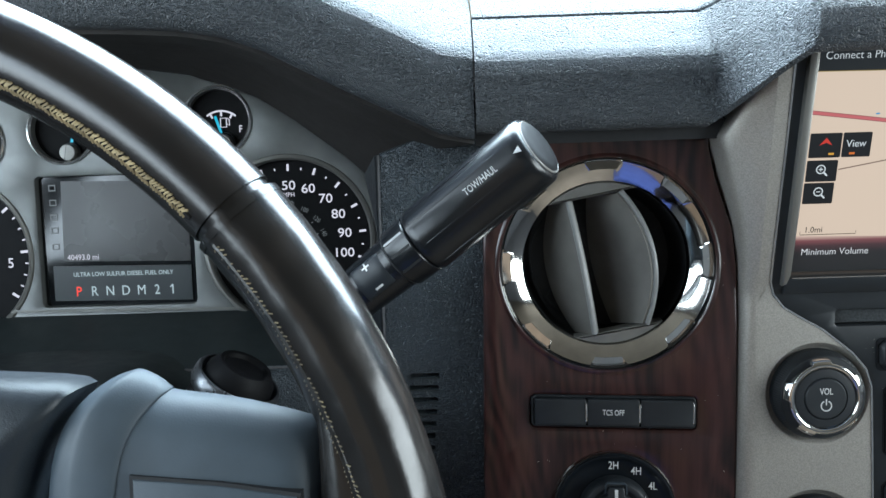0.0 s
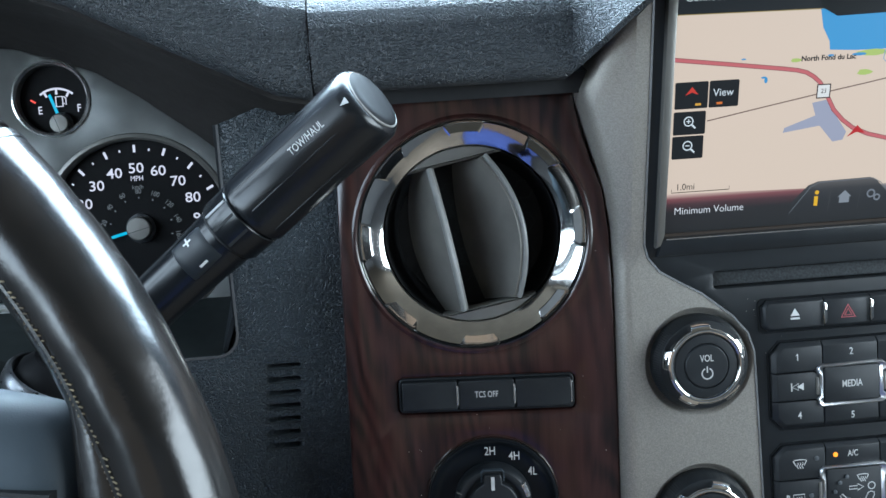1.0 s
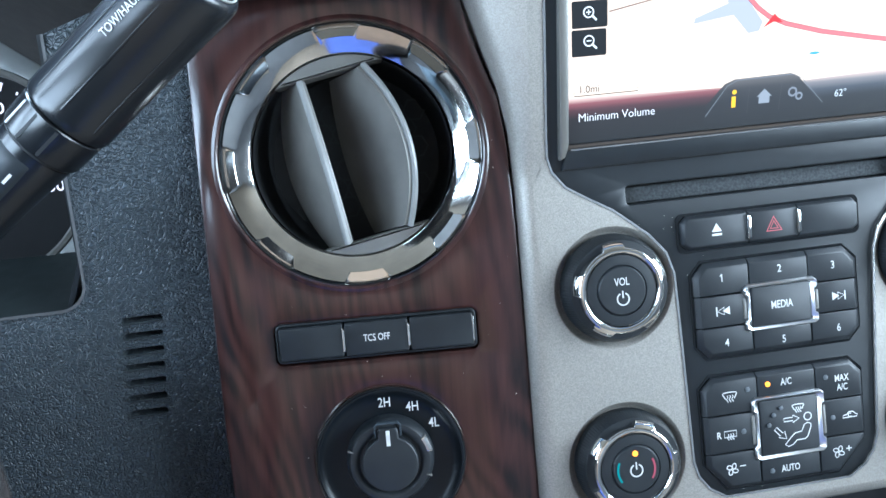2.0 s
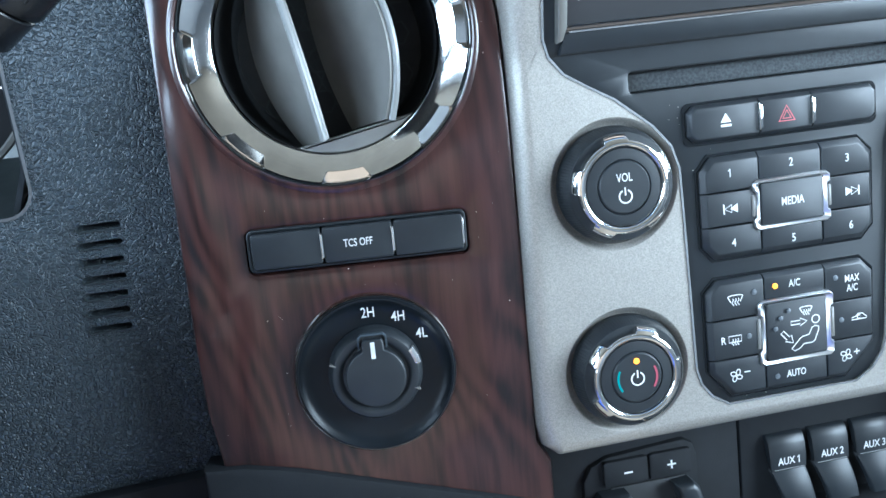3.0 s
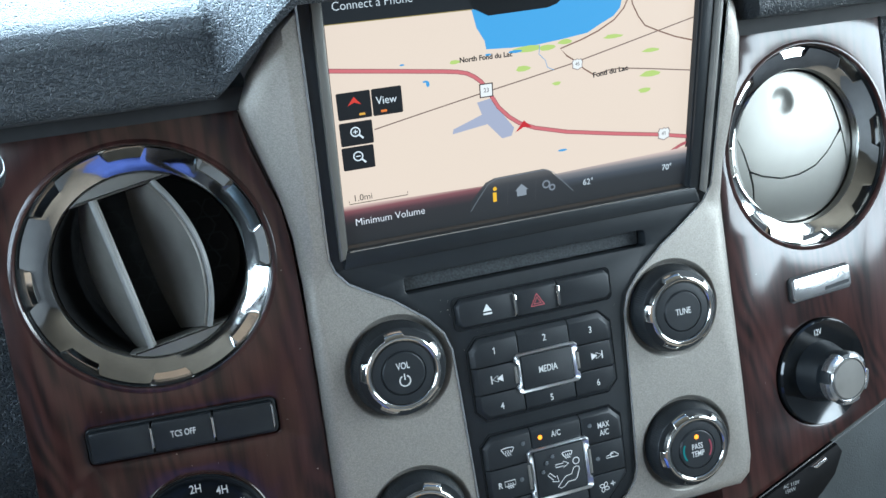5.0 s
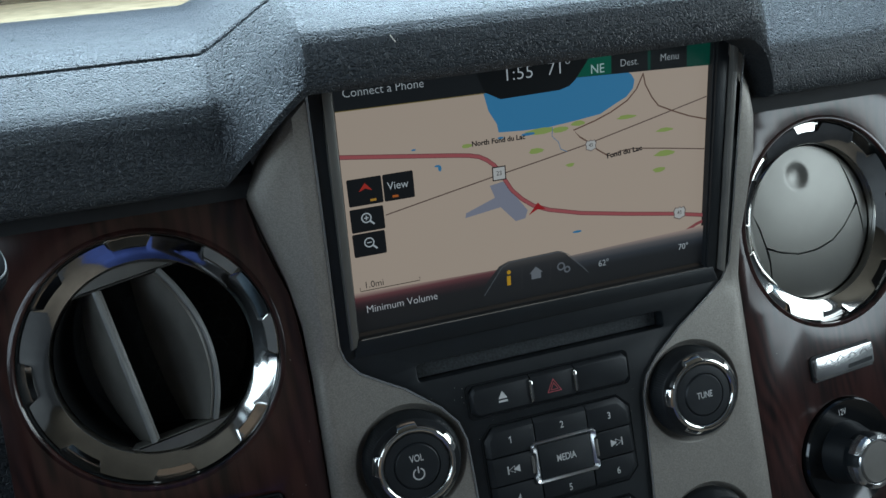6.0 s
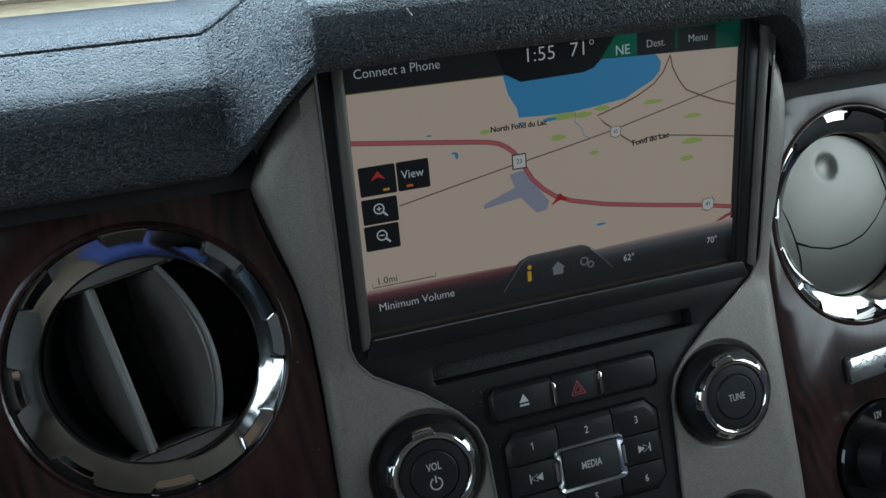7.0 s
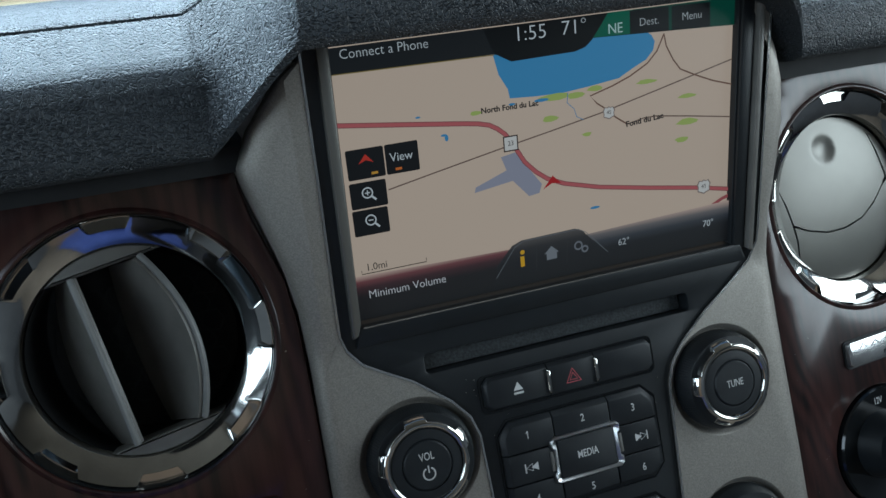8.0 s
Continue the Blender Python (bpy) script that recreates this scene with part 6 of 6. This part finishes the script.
def needle(parent, x, y, length, angle, hub):
    d = (math.cos(radians(angle)), math.sin(radians(angle)))
    part("needle", stroke(mm([(x, y), (x + d[0] * length, y + d[1] * length)]), 0.0016, -0.0030), TEAL, parent, "teal needle")
    part("hub_shadow", moved(lathe(mm([(hub * 1.28, -5), (hub * 1.24, -3), (hub, -2.6), (0, -2.6)]), 40), pose(x * 0.001, y * 0.001, 0)), BLACK, parent)
    part("hub", moved(lathe(mm([(hub, -3), (hub * 0.98, 1.4), (hub * 0.9, 2.0), (0, 2.2)]), 40), pose(x * 0.001, y * 0.001, 0)), VENT_LIGHT, parent, "silver needle hub")
    part("hub_line", merged(stroke(mm([(x - d[0] * hub * 0.9 - d[1] * 0.9, y - d[1] * hub * 0.9 + d[0] * 0.9), (x + d[0] * hub * 0.9 - d[1] * 0.9, y + d[1] * hub * 0.9 + d[0] * 0.9)]), 0.0003, 0.00225)), BLACK, parent)


speed = gauge(*SPEED, 49, "speed_dial")
for i in range(11):
    a = 195 - i * 21.0
    c, s = math.cos(radians(a)), math.sin(radians(a))
    if 2 <= i <= 10:
        lettering(str(i * 10), 5.5, 33.4 * c, 33.4 * s, -4.4, speed, WHITE, wide=1.12, bold=0.05, name="numeral")
    part("tick", stroke(mm([(42.4 * c, 42.4 * s), (46.6 * c, 46.6 * s)]), 0.0014, -0.0043), WHITE, speed)
    if i < 10:
        a2 = radians(a - 10.5)
        part("tick", stroke(mm([(43.4 * math.cos(a2), 43.4 * math.sin(a2)), (44.8 * math.cos(a2), 44.8 * math.sin(a2))]), 0.0009, -0.0043), WHITE, speed)
lettering("MPH", 2.8, 0, 27.8, -4.4, speed, WHITE, wide=0.9)
lettering("km/h", 2.4, 0, 23.0, -4.4, speed, GREYLIT, wide=0.9)
for i in range(9):
    a = 194 - i * 26.0
    c, s = math.cos(radians(a)), math.sin(radians(a))
    if i:
        lettering(str(i * 20), 2.8, 20.6 * c, 20.6 * s, -4.4, speed, GREYLIT, wide=0.85, turn=(a - 90) * 0.8, name="numeral")
    part("tick", stroke(mm([(16.6 * c, 16.6 * s), (17.6 * c, 17.6 * s)]), 0.0007, -0.0043), GREYLIT, speed)
needle(speed, 0, 0, 17, 194, 6.6)
fuel = gauge(*FUEL, 18.4, "fuel_dial")
part("scale_arc", stroke(mm(arc(14.0, 128, 50, 16, 1.0, -8.0)), 0.0011, -0.0043), WHITE, fuel)
for a in (118, 89, 60):
    part("tick", stroke(mm([(1 + 10.8 * math.cos(radians(a)), -8 + 10.8 * math.sin(radians(a))), (1 + 14 * math.cos(radians(a)), -8 + 14 * math.sin(radians(a)))]), 0.0012, -0.0042), WHITE, fuel)
lettering("E", 4.2, -8.4, -5.6, -4.4, fuel, WHITE, bold=0.05)
lettering("F", 4.2, 12.6, -5.4, -4.4, fuel, WHITE, bold=0.05)
part("pump_symbol", merged(stroke(mm([(0.6, -3.8), (4.2, -3.8), (4.2, 1.6), (0.6, 1.6)]), 0.0007, -0.0042, True), stroke(mm([(4.6, -2), (6.0, -3), (6.0, 0.6), (4.8, 1.6)]), 0.0006, -0.0041)), WHITE, fuel)
part("reserve_mark", stroke(mm([(-13, 0.6), (-10.4, -1.2)]), 0.0009, -0.0042), REDLIT, fuel)
needle(fuel, 3.0, -13.4, 17, 108, 5.0)
temp = gauge(*small[2], 18.4, "temperature_dial")
part("scale_arc", stroke(mm(arc(14.0, 128, 50, 16, 1.0, -8.0)), 0.0011, -0.0043), WHITE, temp)
needle(temp, 3.0, -13.4, 15, 80, 5.0)
oil = gauge(*small[3], 18.4, "oil_dial")
part("scale_arc", stroke(mm(arc(14.0, 128, 50, 16, 1.0, -8.0)), 0.0011, -0.0043), WHITE, oil)
needle(oil, 3.0, -13.4, 15, 86, 5.0)
rev = gauge(*REV, 49, "rev_dial")
for i in range(29):
    a = 223 - i * 9.15
    c, s = math.cos(radians(a)), math.sin(radians(a))
    part("tick", stroke(mm([((44.5 if i % 4 else 42) * c, (44.5 if i % 4 else 42) * s), (46.6 * c, 46.6 * s)]), 0.0009 if i % 4 else 0.0016, -0.0043), WHITE, rev)
lettering("5", 6.0, 35.4, -4.5, -4.4, rev, WHITE, wide=0.95, bold=0.08, name="numeral")
info = part("message_display", prism(mm(rounded(-160.6, -46.6, -66.4, 32.6, 2)), -0.006, -0.0040), GLOSS, cluster, "dark message display")
part("display_glass", prism(mm([(-148, -19), (-70, -21), (-70, 28), (-147, 30)]), -0.0040, -0.0034), material("display_off", (0.034, 0.033, 0.032), 0.28, patch=14, second=(0.015, 0.014, 0.013)), info, "unlit grey screen")
part("gear_strip", prism(mm([(-155, -43.5), (-70, -45), (-70, -23.5), (-155, -22)]), -0.0040, -0.0032), material("gear_strip", (0.024, 0.029, 0.031), 0.4, patch=20), info)
for i, ch in enumerate("PRNDM21"):
    lettering(ch, 6.0, -140.1 + 9.7 * i, -38.3, -3.1, info, REDLIT if i == 0 else TEXTLIT, wide=0.85, name="gear_letter")
lettering("ULTRA LOW SULFUR DIESEL FUEL ONLY", 2.6, -112, -27.6, -3.1, info, TEXTLIT, wide=0.92, bold=0.02)
lettering("40493.0 mi", 3.4, -136, -17.0, -3.1, info, WHITE, wide=0.9)
for y in (26, 17, 8, 0, -10):
    part("warning_symbol", stroke(mm([(-154.5, y - 1.6), (-150.8, y - 1.6), (-150.8, y + 1.6), (-154.5, y + 1.6)]), 0.0009, -0.0036, True), GREYLIT, info, "small grey symbol")

# ---- gear stalk ----
a0, a1 = Vector((-0.0320, 0.3305, 1.1055)), Vector((0.0425, 0.3265, 1.1665))
along = (a1 - a0).normalized()
side = Vector((0, -1, 0)).cross(along).normalized()
out = along.cross(side).normalized()
stalk_m = Matrix((along, side, out)).transposed().to_4x4()
stalk_m.translation = a1
stalk = thing("gear_stalk", stalk_m, "black column gear stalk with plus minus rocker and tow haul button", "gear lever")


def bar(profile, n=48, squash=0.94):
    """A turned bar along x from (x, radius) in millimetres."""
    rows = [[(x * 0.001, r * 0.001 * math.cos(2 * math.pi * k / n), r * 0.001 * squash * math.sin(2 * math.pi * k / n)) for k in range(n)] for x, r in profile]
    bm = grid(rows, close_v=True)
    bmesh.ops.holes_fill(bm, edges=bm.edges, sides=0)
    bmesh.ops.recalc_face_normals(bm, faces=bm.faces)
    return bm


STALK = material("stalk_black_plastic", (0.008, 0.009, 0.0105), 0.25, patch=80, fine=(1800, 0.03), rough_var=0.03, specular=0.38)
part("shaft", bar([(-128, 10.6), (-120, 11.2), (-98, 11.6), (-90, 12.0), (-77.6, 12.5), (-77, 11.6)]), STALK, stalk, "lower shaft")
part("collar", bar([(-77.2, 11.8), (-76.4, 13.5), (-75.6, 13.9), (-65.0, 14.3), (-64.4, 13.9), (-63.8, 12.6)]), STALK, stalk, "slotted collar")
def oblique(bm):
    """The grip's end is cut off slanting, so that its button faces the driver."""
    for v in bm.verts:
        k = min(1.0, max(0.0, (v.co.x + 0.020) / 0.018))
        v.co.x -= 0.20 * k * v.co.z
    return bm


def on_bar(x, deg, r, squash=0.94):
    a = radians(deg)
    p = Vector((x * 0.001, r * 0.001 * math.cos(a), r * 0.001 * squash * math.sin(a)))
    n = Vector((0, math.cos(a), math.sin(a) / squash)).normalized()
    t = Vector((1, 0, 0))
    m = Matrix((t, n.cross(t), n)).transposed().to_4x4()
    m.translation = p
    return m


head = part("head", oblique(bar([(-64.2, 12.8), (-63.6, 14.6), (-62.6, 15.1), (-60, 15.1), (-30, 15.0), (-6, 15.4), (-2.4, 15.2), (-0.8, 14.4), (0, 13.2), (0.2, 12.6)])), STALK, stalk, "fluted grip")
part("end_button", oblique(bar([(-1.2, 12.3), (0.7, 12.2), (1.3, 11.4), (1.6, 9.0), (1.7, 0.01)])), DIAL, stalk, "oval black end button")
part("end_rim", oblique(bar([(-0.6, 12.9), (0.5, 12.9), (0.8, 12.5), (0.5, 12.1), (-0.4, 12.1)])), VENT, stalk, "thin grey rim")


def print_on(ob_parent, words, size, x, deg, r, wide=0.72):
    ob = lettering(words, size, 0, 0, 0, ob_parent, PRINT, wide=wide, bold=0.02)
    ob.matrix_basis = on_bar(x, deg, r + 0.08)
    return ob


print_on(head, "TOW/HAUL", 3.05, -25.0, 60, 15.35)
part("mark", flat(mm([(1.6, -1.4), (-1.8, 0), (1.6, 1.4)][::-1]), 0), PRINT, head, "white triangle mark", m=on_bar(-6.0, 60, 15.5))
for deg in (40, 14, 84, 130, -40):
    part("flute", prism(mm(rounded(-26, -0.45, 26, 0.45, 0.4, 2)), -0.0006, 0.0003, 0.0002), STALK, head, m=on_bar(-33, deg, 14.95))
for deg, white in ((98, False), (66, False), (38, True)):
    part("slot", prism(mm(rounded(-5.2, -0.55, 5.2, 0.55, 0.5, 2)), -0.0005, 0.00025), PRINT_DIM if white else CAVITY, stalk, m=on_bar(-70.4, deg, 14.0))
rows = []
for i in range(11):
    rim = (0.7, 0.15, 0, 0, 0, 0, 0, 0, 0, 0.15, 0.7)[i]
    row = []
    for j in range(19):
        dip = max(rim, (0.9, 0.15)[j] if j < 2 else ((0.15, 0.9)[j - 17] if j > 16 else 0.0))
        row.append(on_bar(-96.0 + 15.2 * i / 10, 28 + 78 * j / 18, 13.0 - dip).translation)
    rows.append(row)
rock = part("rocker", thick(grid(rows), 0.0014), PLAIN, stalk, "plus minus rocker", angle=50)
part("symbol", merged(stroke(mm([(-2, 0), (2, 0)]), 0.0008, 0.0), stroke(mm([(0, -1.9), (0, 1.9)]), 0.0008, 0.00003)), PRINT, rock, "white plus sign", m=on_bar(-88.0, 45, 13.14))
part("symbol", stroke(mm([(-2, 0), (2, 0)]), 0.0010, 0.0), PRINT, rock, "white minus sign", m=on_bar(-88.0, 92, 13.14))
for x in (-77.0, -64.0):
    part("groove", bar([(x - 0.5, 11.0), (x - 0.5, 12.45), (x + 0.5, 12.55), (x + 0.5, 11.0)]), CAVITY, stalk)

# ---- steering wheel ----
AIRBAG = material("grained_airbag_vinyl", (0.016, 0.021, 0.026), 0.42, patch=40, grain=(900, 0.10), fine=(1700, 0.1), specular=0.35)
wheel = thing("steering_wheel", COLUMN, "black leather steering wheel with tan stitching and blue-grey spokes", "steering wheel")
RW, rw = 0.2055, 0.0141


def rim_piece(a0, a1, r, n=60, k=22, wob=0.0):
    rows = []
    for i in range(n + 1):
        a = radians(a0 + (a1 - a0) * i / n)
        e = Vector((math.cos(a), math.sin(a), 0))
        row = []
        for j in range(k):
            b = 2 * math.pi * j / k
            rr = r * (1 + wob * noise.noise(Vector((i * 0.35, math.cos(b) * 2, math.sin(b) * 2))))
            row.append(e * (RW + rr * math.cos(b)) + Vector((0, 0, rr * 1.08 * math.sin(b))))
        rows.append(row)
    bm = grid(rows, close_v=True)
    bmesh.ops.holes_fill(bm, edges=bm.edges, sides=0)
    bmesh.ops.recalc_face_normals(bm, faces=bm.faces)
    return bm


JOINT = 41.5
part("upper_rim", rim_piece(JOINT + 0.4, 180 - JOINT - 0.4, rw, 90), RIM_TOP, wheel, "smooth dark upper rim")
part("grip", rim_piece(JOINT - 0.4, -60, rw * 1.035, 110, 26, 0.02), LEATHER, wheel, "worn leather grip")
part("grip", rim_piece(180 - JOINT + 0.4, 240, rw * 1.035, 60, 22, 0.02), LEATHER, wheel, "worn leather grip")
part("lower_rim", rim_piece(-60.4, -119.6, rw, 40), RIM_TOP, wheel)
for a in (JOINT, 180 - JOINT):
    part("joint_groove", rim_piece(a - 0.5, a + 0.5, rw * 0.94, 2), LEATHER, wheel)
    part("joint_bead", rim_piece(a - 1.1, a - 0.45, rw * 1.055, 3), LEATHER, wheel)
stitches = []
for i in range(300):
    a = radians(180 - JOINT - 2 + (-(180 - 2 * JOINT) + 4) * i / 299)
    b0, rnd = radians(128 + random.uniform(-1.6, 1.6)), random.uniform(-0.0004, 0.0004)
    if random.random() < 0.03:
        continue
    e, t = Vector((math.cos(a), math.sin(a), 0)), Vector((-math.sin(a), math.cos(a), 0))
    for db in (-6.5, 6.5):
        b = b0 + radians(db)
        c = e * (RW + (rw + 0.0002) * math.cos(b)) + Vector((0, 0, (rw + 0.0002) * 1.08 * math.sin(b)))
        c2 = e * (RW + (rw + 0.0003) * math.cos(b0)) + Vector((0, 0, (rw + 0.0003) * 1.08 * math.sin(b0))) + t * (0.0012 + rnd)
        stitches.append(tube([c, c2], 0.00042, 5))
for a0, a1, k in ((180 - JOINT - 1.5, JOINT + 1.5, 1.0), (JOINT - 1.5, JOINT - 94, 1.035)):
    cord = []
    for i in range(61):
        a, b = radians(a0 + (a1 - a0) * i / 60), radians(127.5)
        e = Vector((math.cos(a), math.sin(a), 0))
        cord.append(e * (RW + (rw * k - 0.0005) * math.cos(b)) + Vector((0, 0, (rw * k - 0.0005) * 1.08 * math.sin(b))))
    part("seam", tube(cord, 0.0011, 8), LEATHER, wheel, "raised leather seam")
sti = part("stitching", merged(*stitches), THREAD, wheel, "tan baseball stitching")
sti["kind"] = "stuff"
stitches = []
for i in range(210):
    a = radians(JOINT - 2 - 92 * i / 209)
    e, t = Vector((math.cos(a), math.sin(a), 0)), Vector((-math.sin(a), math.cos(a), 0))
    b0, r2 = radians(127 + random.uniform(-1.8, 1.8)), rw * 1.043
    if random.random() < 0.15:
        continue
    for db in (-5.5, 5.5):
        b = b0 + radians(db)
        c = e * (RW + r2 * math.cos(b)) + Vector((0, 0, r2 * 1.08 * math.sin(b)))
        c2 = e * (RW + r2 * math.cos(b0)) + Vector((0, 0, r2 * 1.08 * math.sin(b0))) + t * 0.0009
        stitches.append(tube([c, c2], 0.00024, 5))
sti = part("stitching", merged(*stitches), THREAD_DARK, wheel, "dull tan seam stitching")
sti["kind"] = "stuff"


SPOKE_KEYS = ((112.6, 84.6, 2), (113.4, 86.4, 11), (116, 88.0, 15.0), (120, 89.2, 17.0), (123, 89.6, 18), (128.5, 87.0, 17.8), (132.2, 83.9, 16.6), (134, 83.0, 15.8), (151, 80.4, 15.8), (167, 76.5, 14.8), (174.5, 74.2, 12.6), (178, 73, 8), (179, 72.6, 2))


def spoke(sign):
    """A rounded arm from the hub to the rim, with a raised band at the hub."""
    rows = []
    for x, top, h in spline(SPOKE_KEYS, 3):
        row, fade = [], max(0.0, min(1.0, (179 - x) / 55)) ** 0.8
        for j in range(25):
            t = 0.5 - 0.5 * math.cos(math.pi * j / 24)
            d = (top + 6) * (1 - t)
            z = max(0.0, h) * max(0.0, 1 - abs(2 * t - 1) ** 5) ** 0.5 - 4
            row.append((sign * (x - 15.5 * fade * (1 - math.exp(-d / 11))) * 0.001, (top - d) * 0.001, z * 0.001))
        rows.append(row)
    return grid(rows)


for sign in (1, -1):
    arm = part("spoke", spoke(sign), SPOKE, wheel, "blue-grey moulded spoke", angle=70)
    part("key_gap", prism(mm([(sign * 124.6, 61.4), (sign * 150.5, 58.8), (sign * 173.5, 55.0), (sign * 172.4, 18), (sign * 125.6, 22)][::-sign]), 0.006, 0.0130), CAVITY, arm)
    part("key_panel", prism(mm([(sign * 125.5, 60.5), (sign * 150.5, 57.9), (sign * 172.6, 54.2), (sign * 171.5, 19.0), (sign * 126.5, 22.9)][::-sign]), 0.008, 0.0136, 0.0009), SPOKE, arm, "blue-grey key panel")
    cuff = []
    for i in range(25):
        a = radians(30 - 62 * i / 24)
        k = 0.35 + 0.65 * ease(min(1.0, i / 9))
        cuff.append([Vector((sign * (RW * math.cos(a) - d * k), RW * math.sin(a), z)) for d, z in ((0.004, 0.0100), (0.010, 0.0119), (0.016, 0.0118), (0.021, 0.0112), (0.0245, 0.0085), (0.026, -0.012))])
    part("leather_cuff", thick(grid(cuff), 0.002), LEATHER, arm, "leather cuff at the rim", angle=60)
edge_r = [(0, 92), (40, 91.4), (72, 90.0), (88, 89.0), (98, 88.3), (105, 87.2), (107.6, 85.6), (106.6, 82.8), (102.0, 76.4), (96.1, 67.1), (91.8, 53.7), (90, 40), (88, 0), (82, -40), (64, -72), (30, -84)]
ring0 = [(-x, y) for x, y in edge_r[:0:-1]] + edge_r
rows = [[(x * k * 0.001, (5 + (y - 5) * k) * 0.001, z * 0.001) for x, y in ring0] for k, z in ((1.0, -8), (1.0, 1), (0.996, 5), (0.985, 8.6), (0.965, 11.6), (0.93, 14), (0.86, 16), (0.7, 18), (0.4, 19.4), (0.001, 20))]
part("airbag_cover", grid(rows, close_v=True), AIRBAG, wheel, "grained black airbag cover", angle=60)
part("hub", lathe(mm([(0.01, -6), (112, -8), (108, -30), (60, -52), (0.01, -56)])), CAVITY, wheel)

column = thing("steering_column", COLUMN @ Matrix.Translation((0, 0, -0.06)), "dark plastic steering column shroud behind the wheel", "steering column")
rows = []
for z, w, h0, h1 in ((0.0, 70, -60, 58), (-40, 80, -64, 64), (-100, 90, -70, 70), (-190, 96, -74, 74)):
    rows.append([(w * 0.001 * math.copysign(abs(math.cos(a)) ** 0.5, math.cos(a)), ((h0 + h1) / 2 + (h1 - h0) / 2 * math.copysign(abs(math.sin(a)) ** 0.5, math.sin(a))) * 0.001, z * 0.001) for a in (2 * math.pi * k / 40 for k in range(40))])
bm = grid(rows, close_v=True)
bmesh.ops.holes_fill(bm, edges=bm.edges, sides=0)
bmesh.ops.recalc_face_normals(bm, faces=bm.faces)
part("shroud", bm, SHROUD, column, "smooth dark shroud", angle=60)
lock_m = Matrix.Translation((0.116, 0.0640, -0.083)) @ Vector((0.50, 0.84, 0.20)).to_track_quat("Z", "Y").to_matrix().to_4x4()
ign = part("ignition_lock", lathe(mm([(21, -60), (19.5, -8), (19, -3), (17.2, -2), (16.4, 4), (13.6, 8), (12.6, 9.4), (11, 9.0), (10, 7), (0.01, 6)]), 56), DIAL, column, "black ignition lock", m=lock_m)
part("lock_ring", lathe(mm([(20.6, -6), (21.4, -4), (21.0, 1.0), (20.2, 2.2), (19.0, 2.4), (18.4, 1.2), (18.0, -3)]), 56), material("dull_lock_metal", (0.15, 0.157, 0.168), 0.30, metal=0.9, patch=120), ign, "dull metal lock ring")
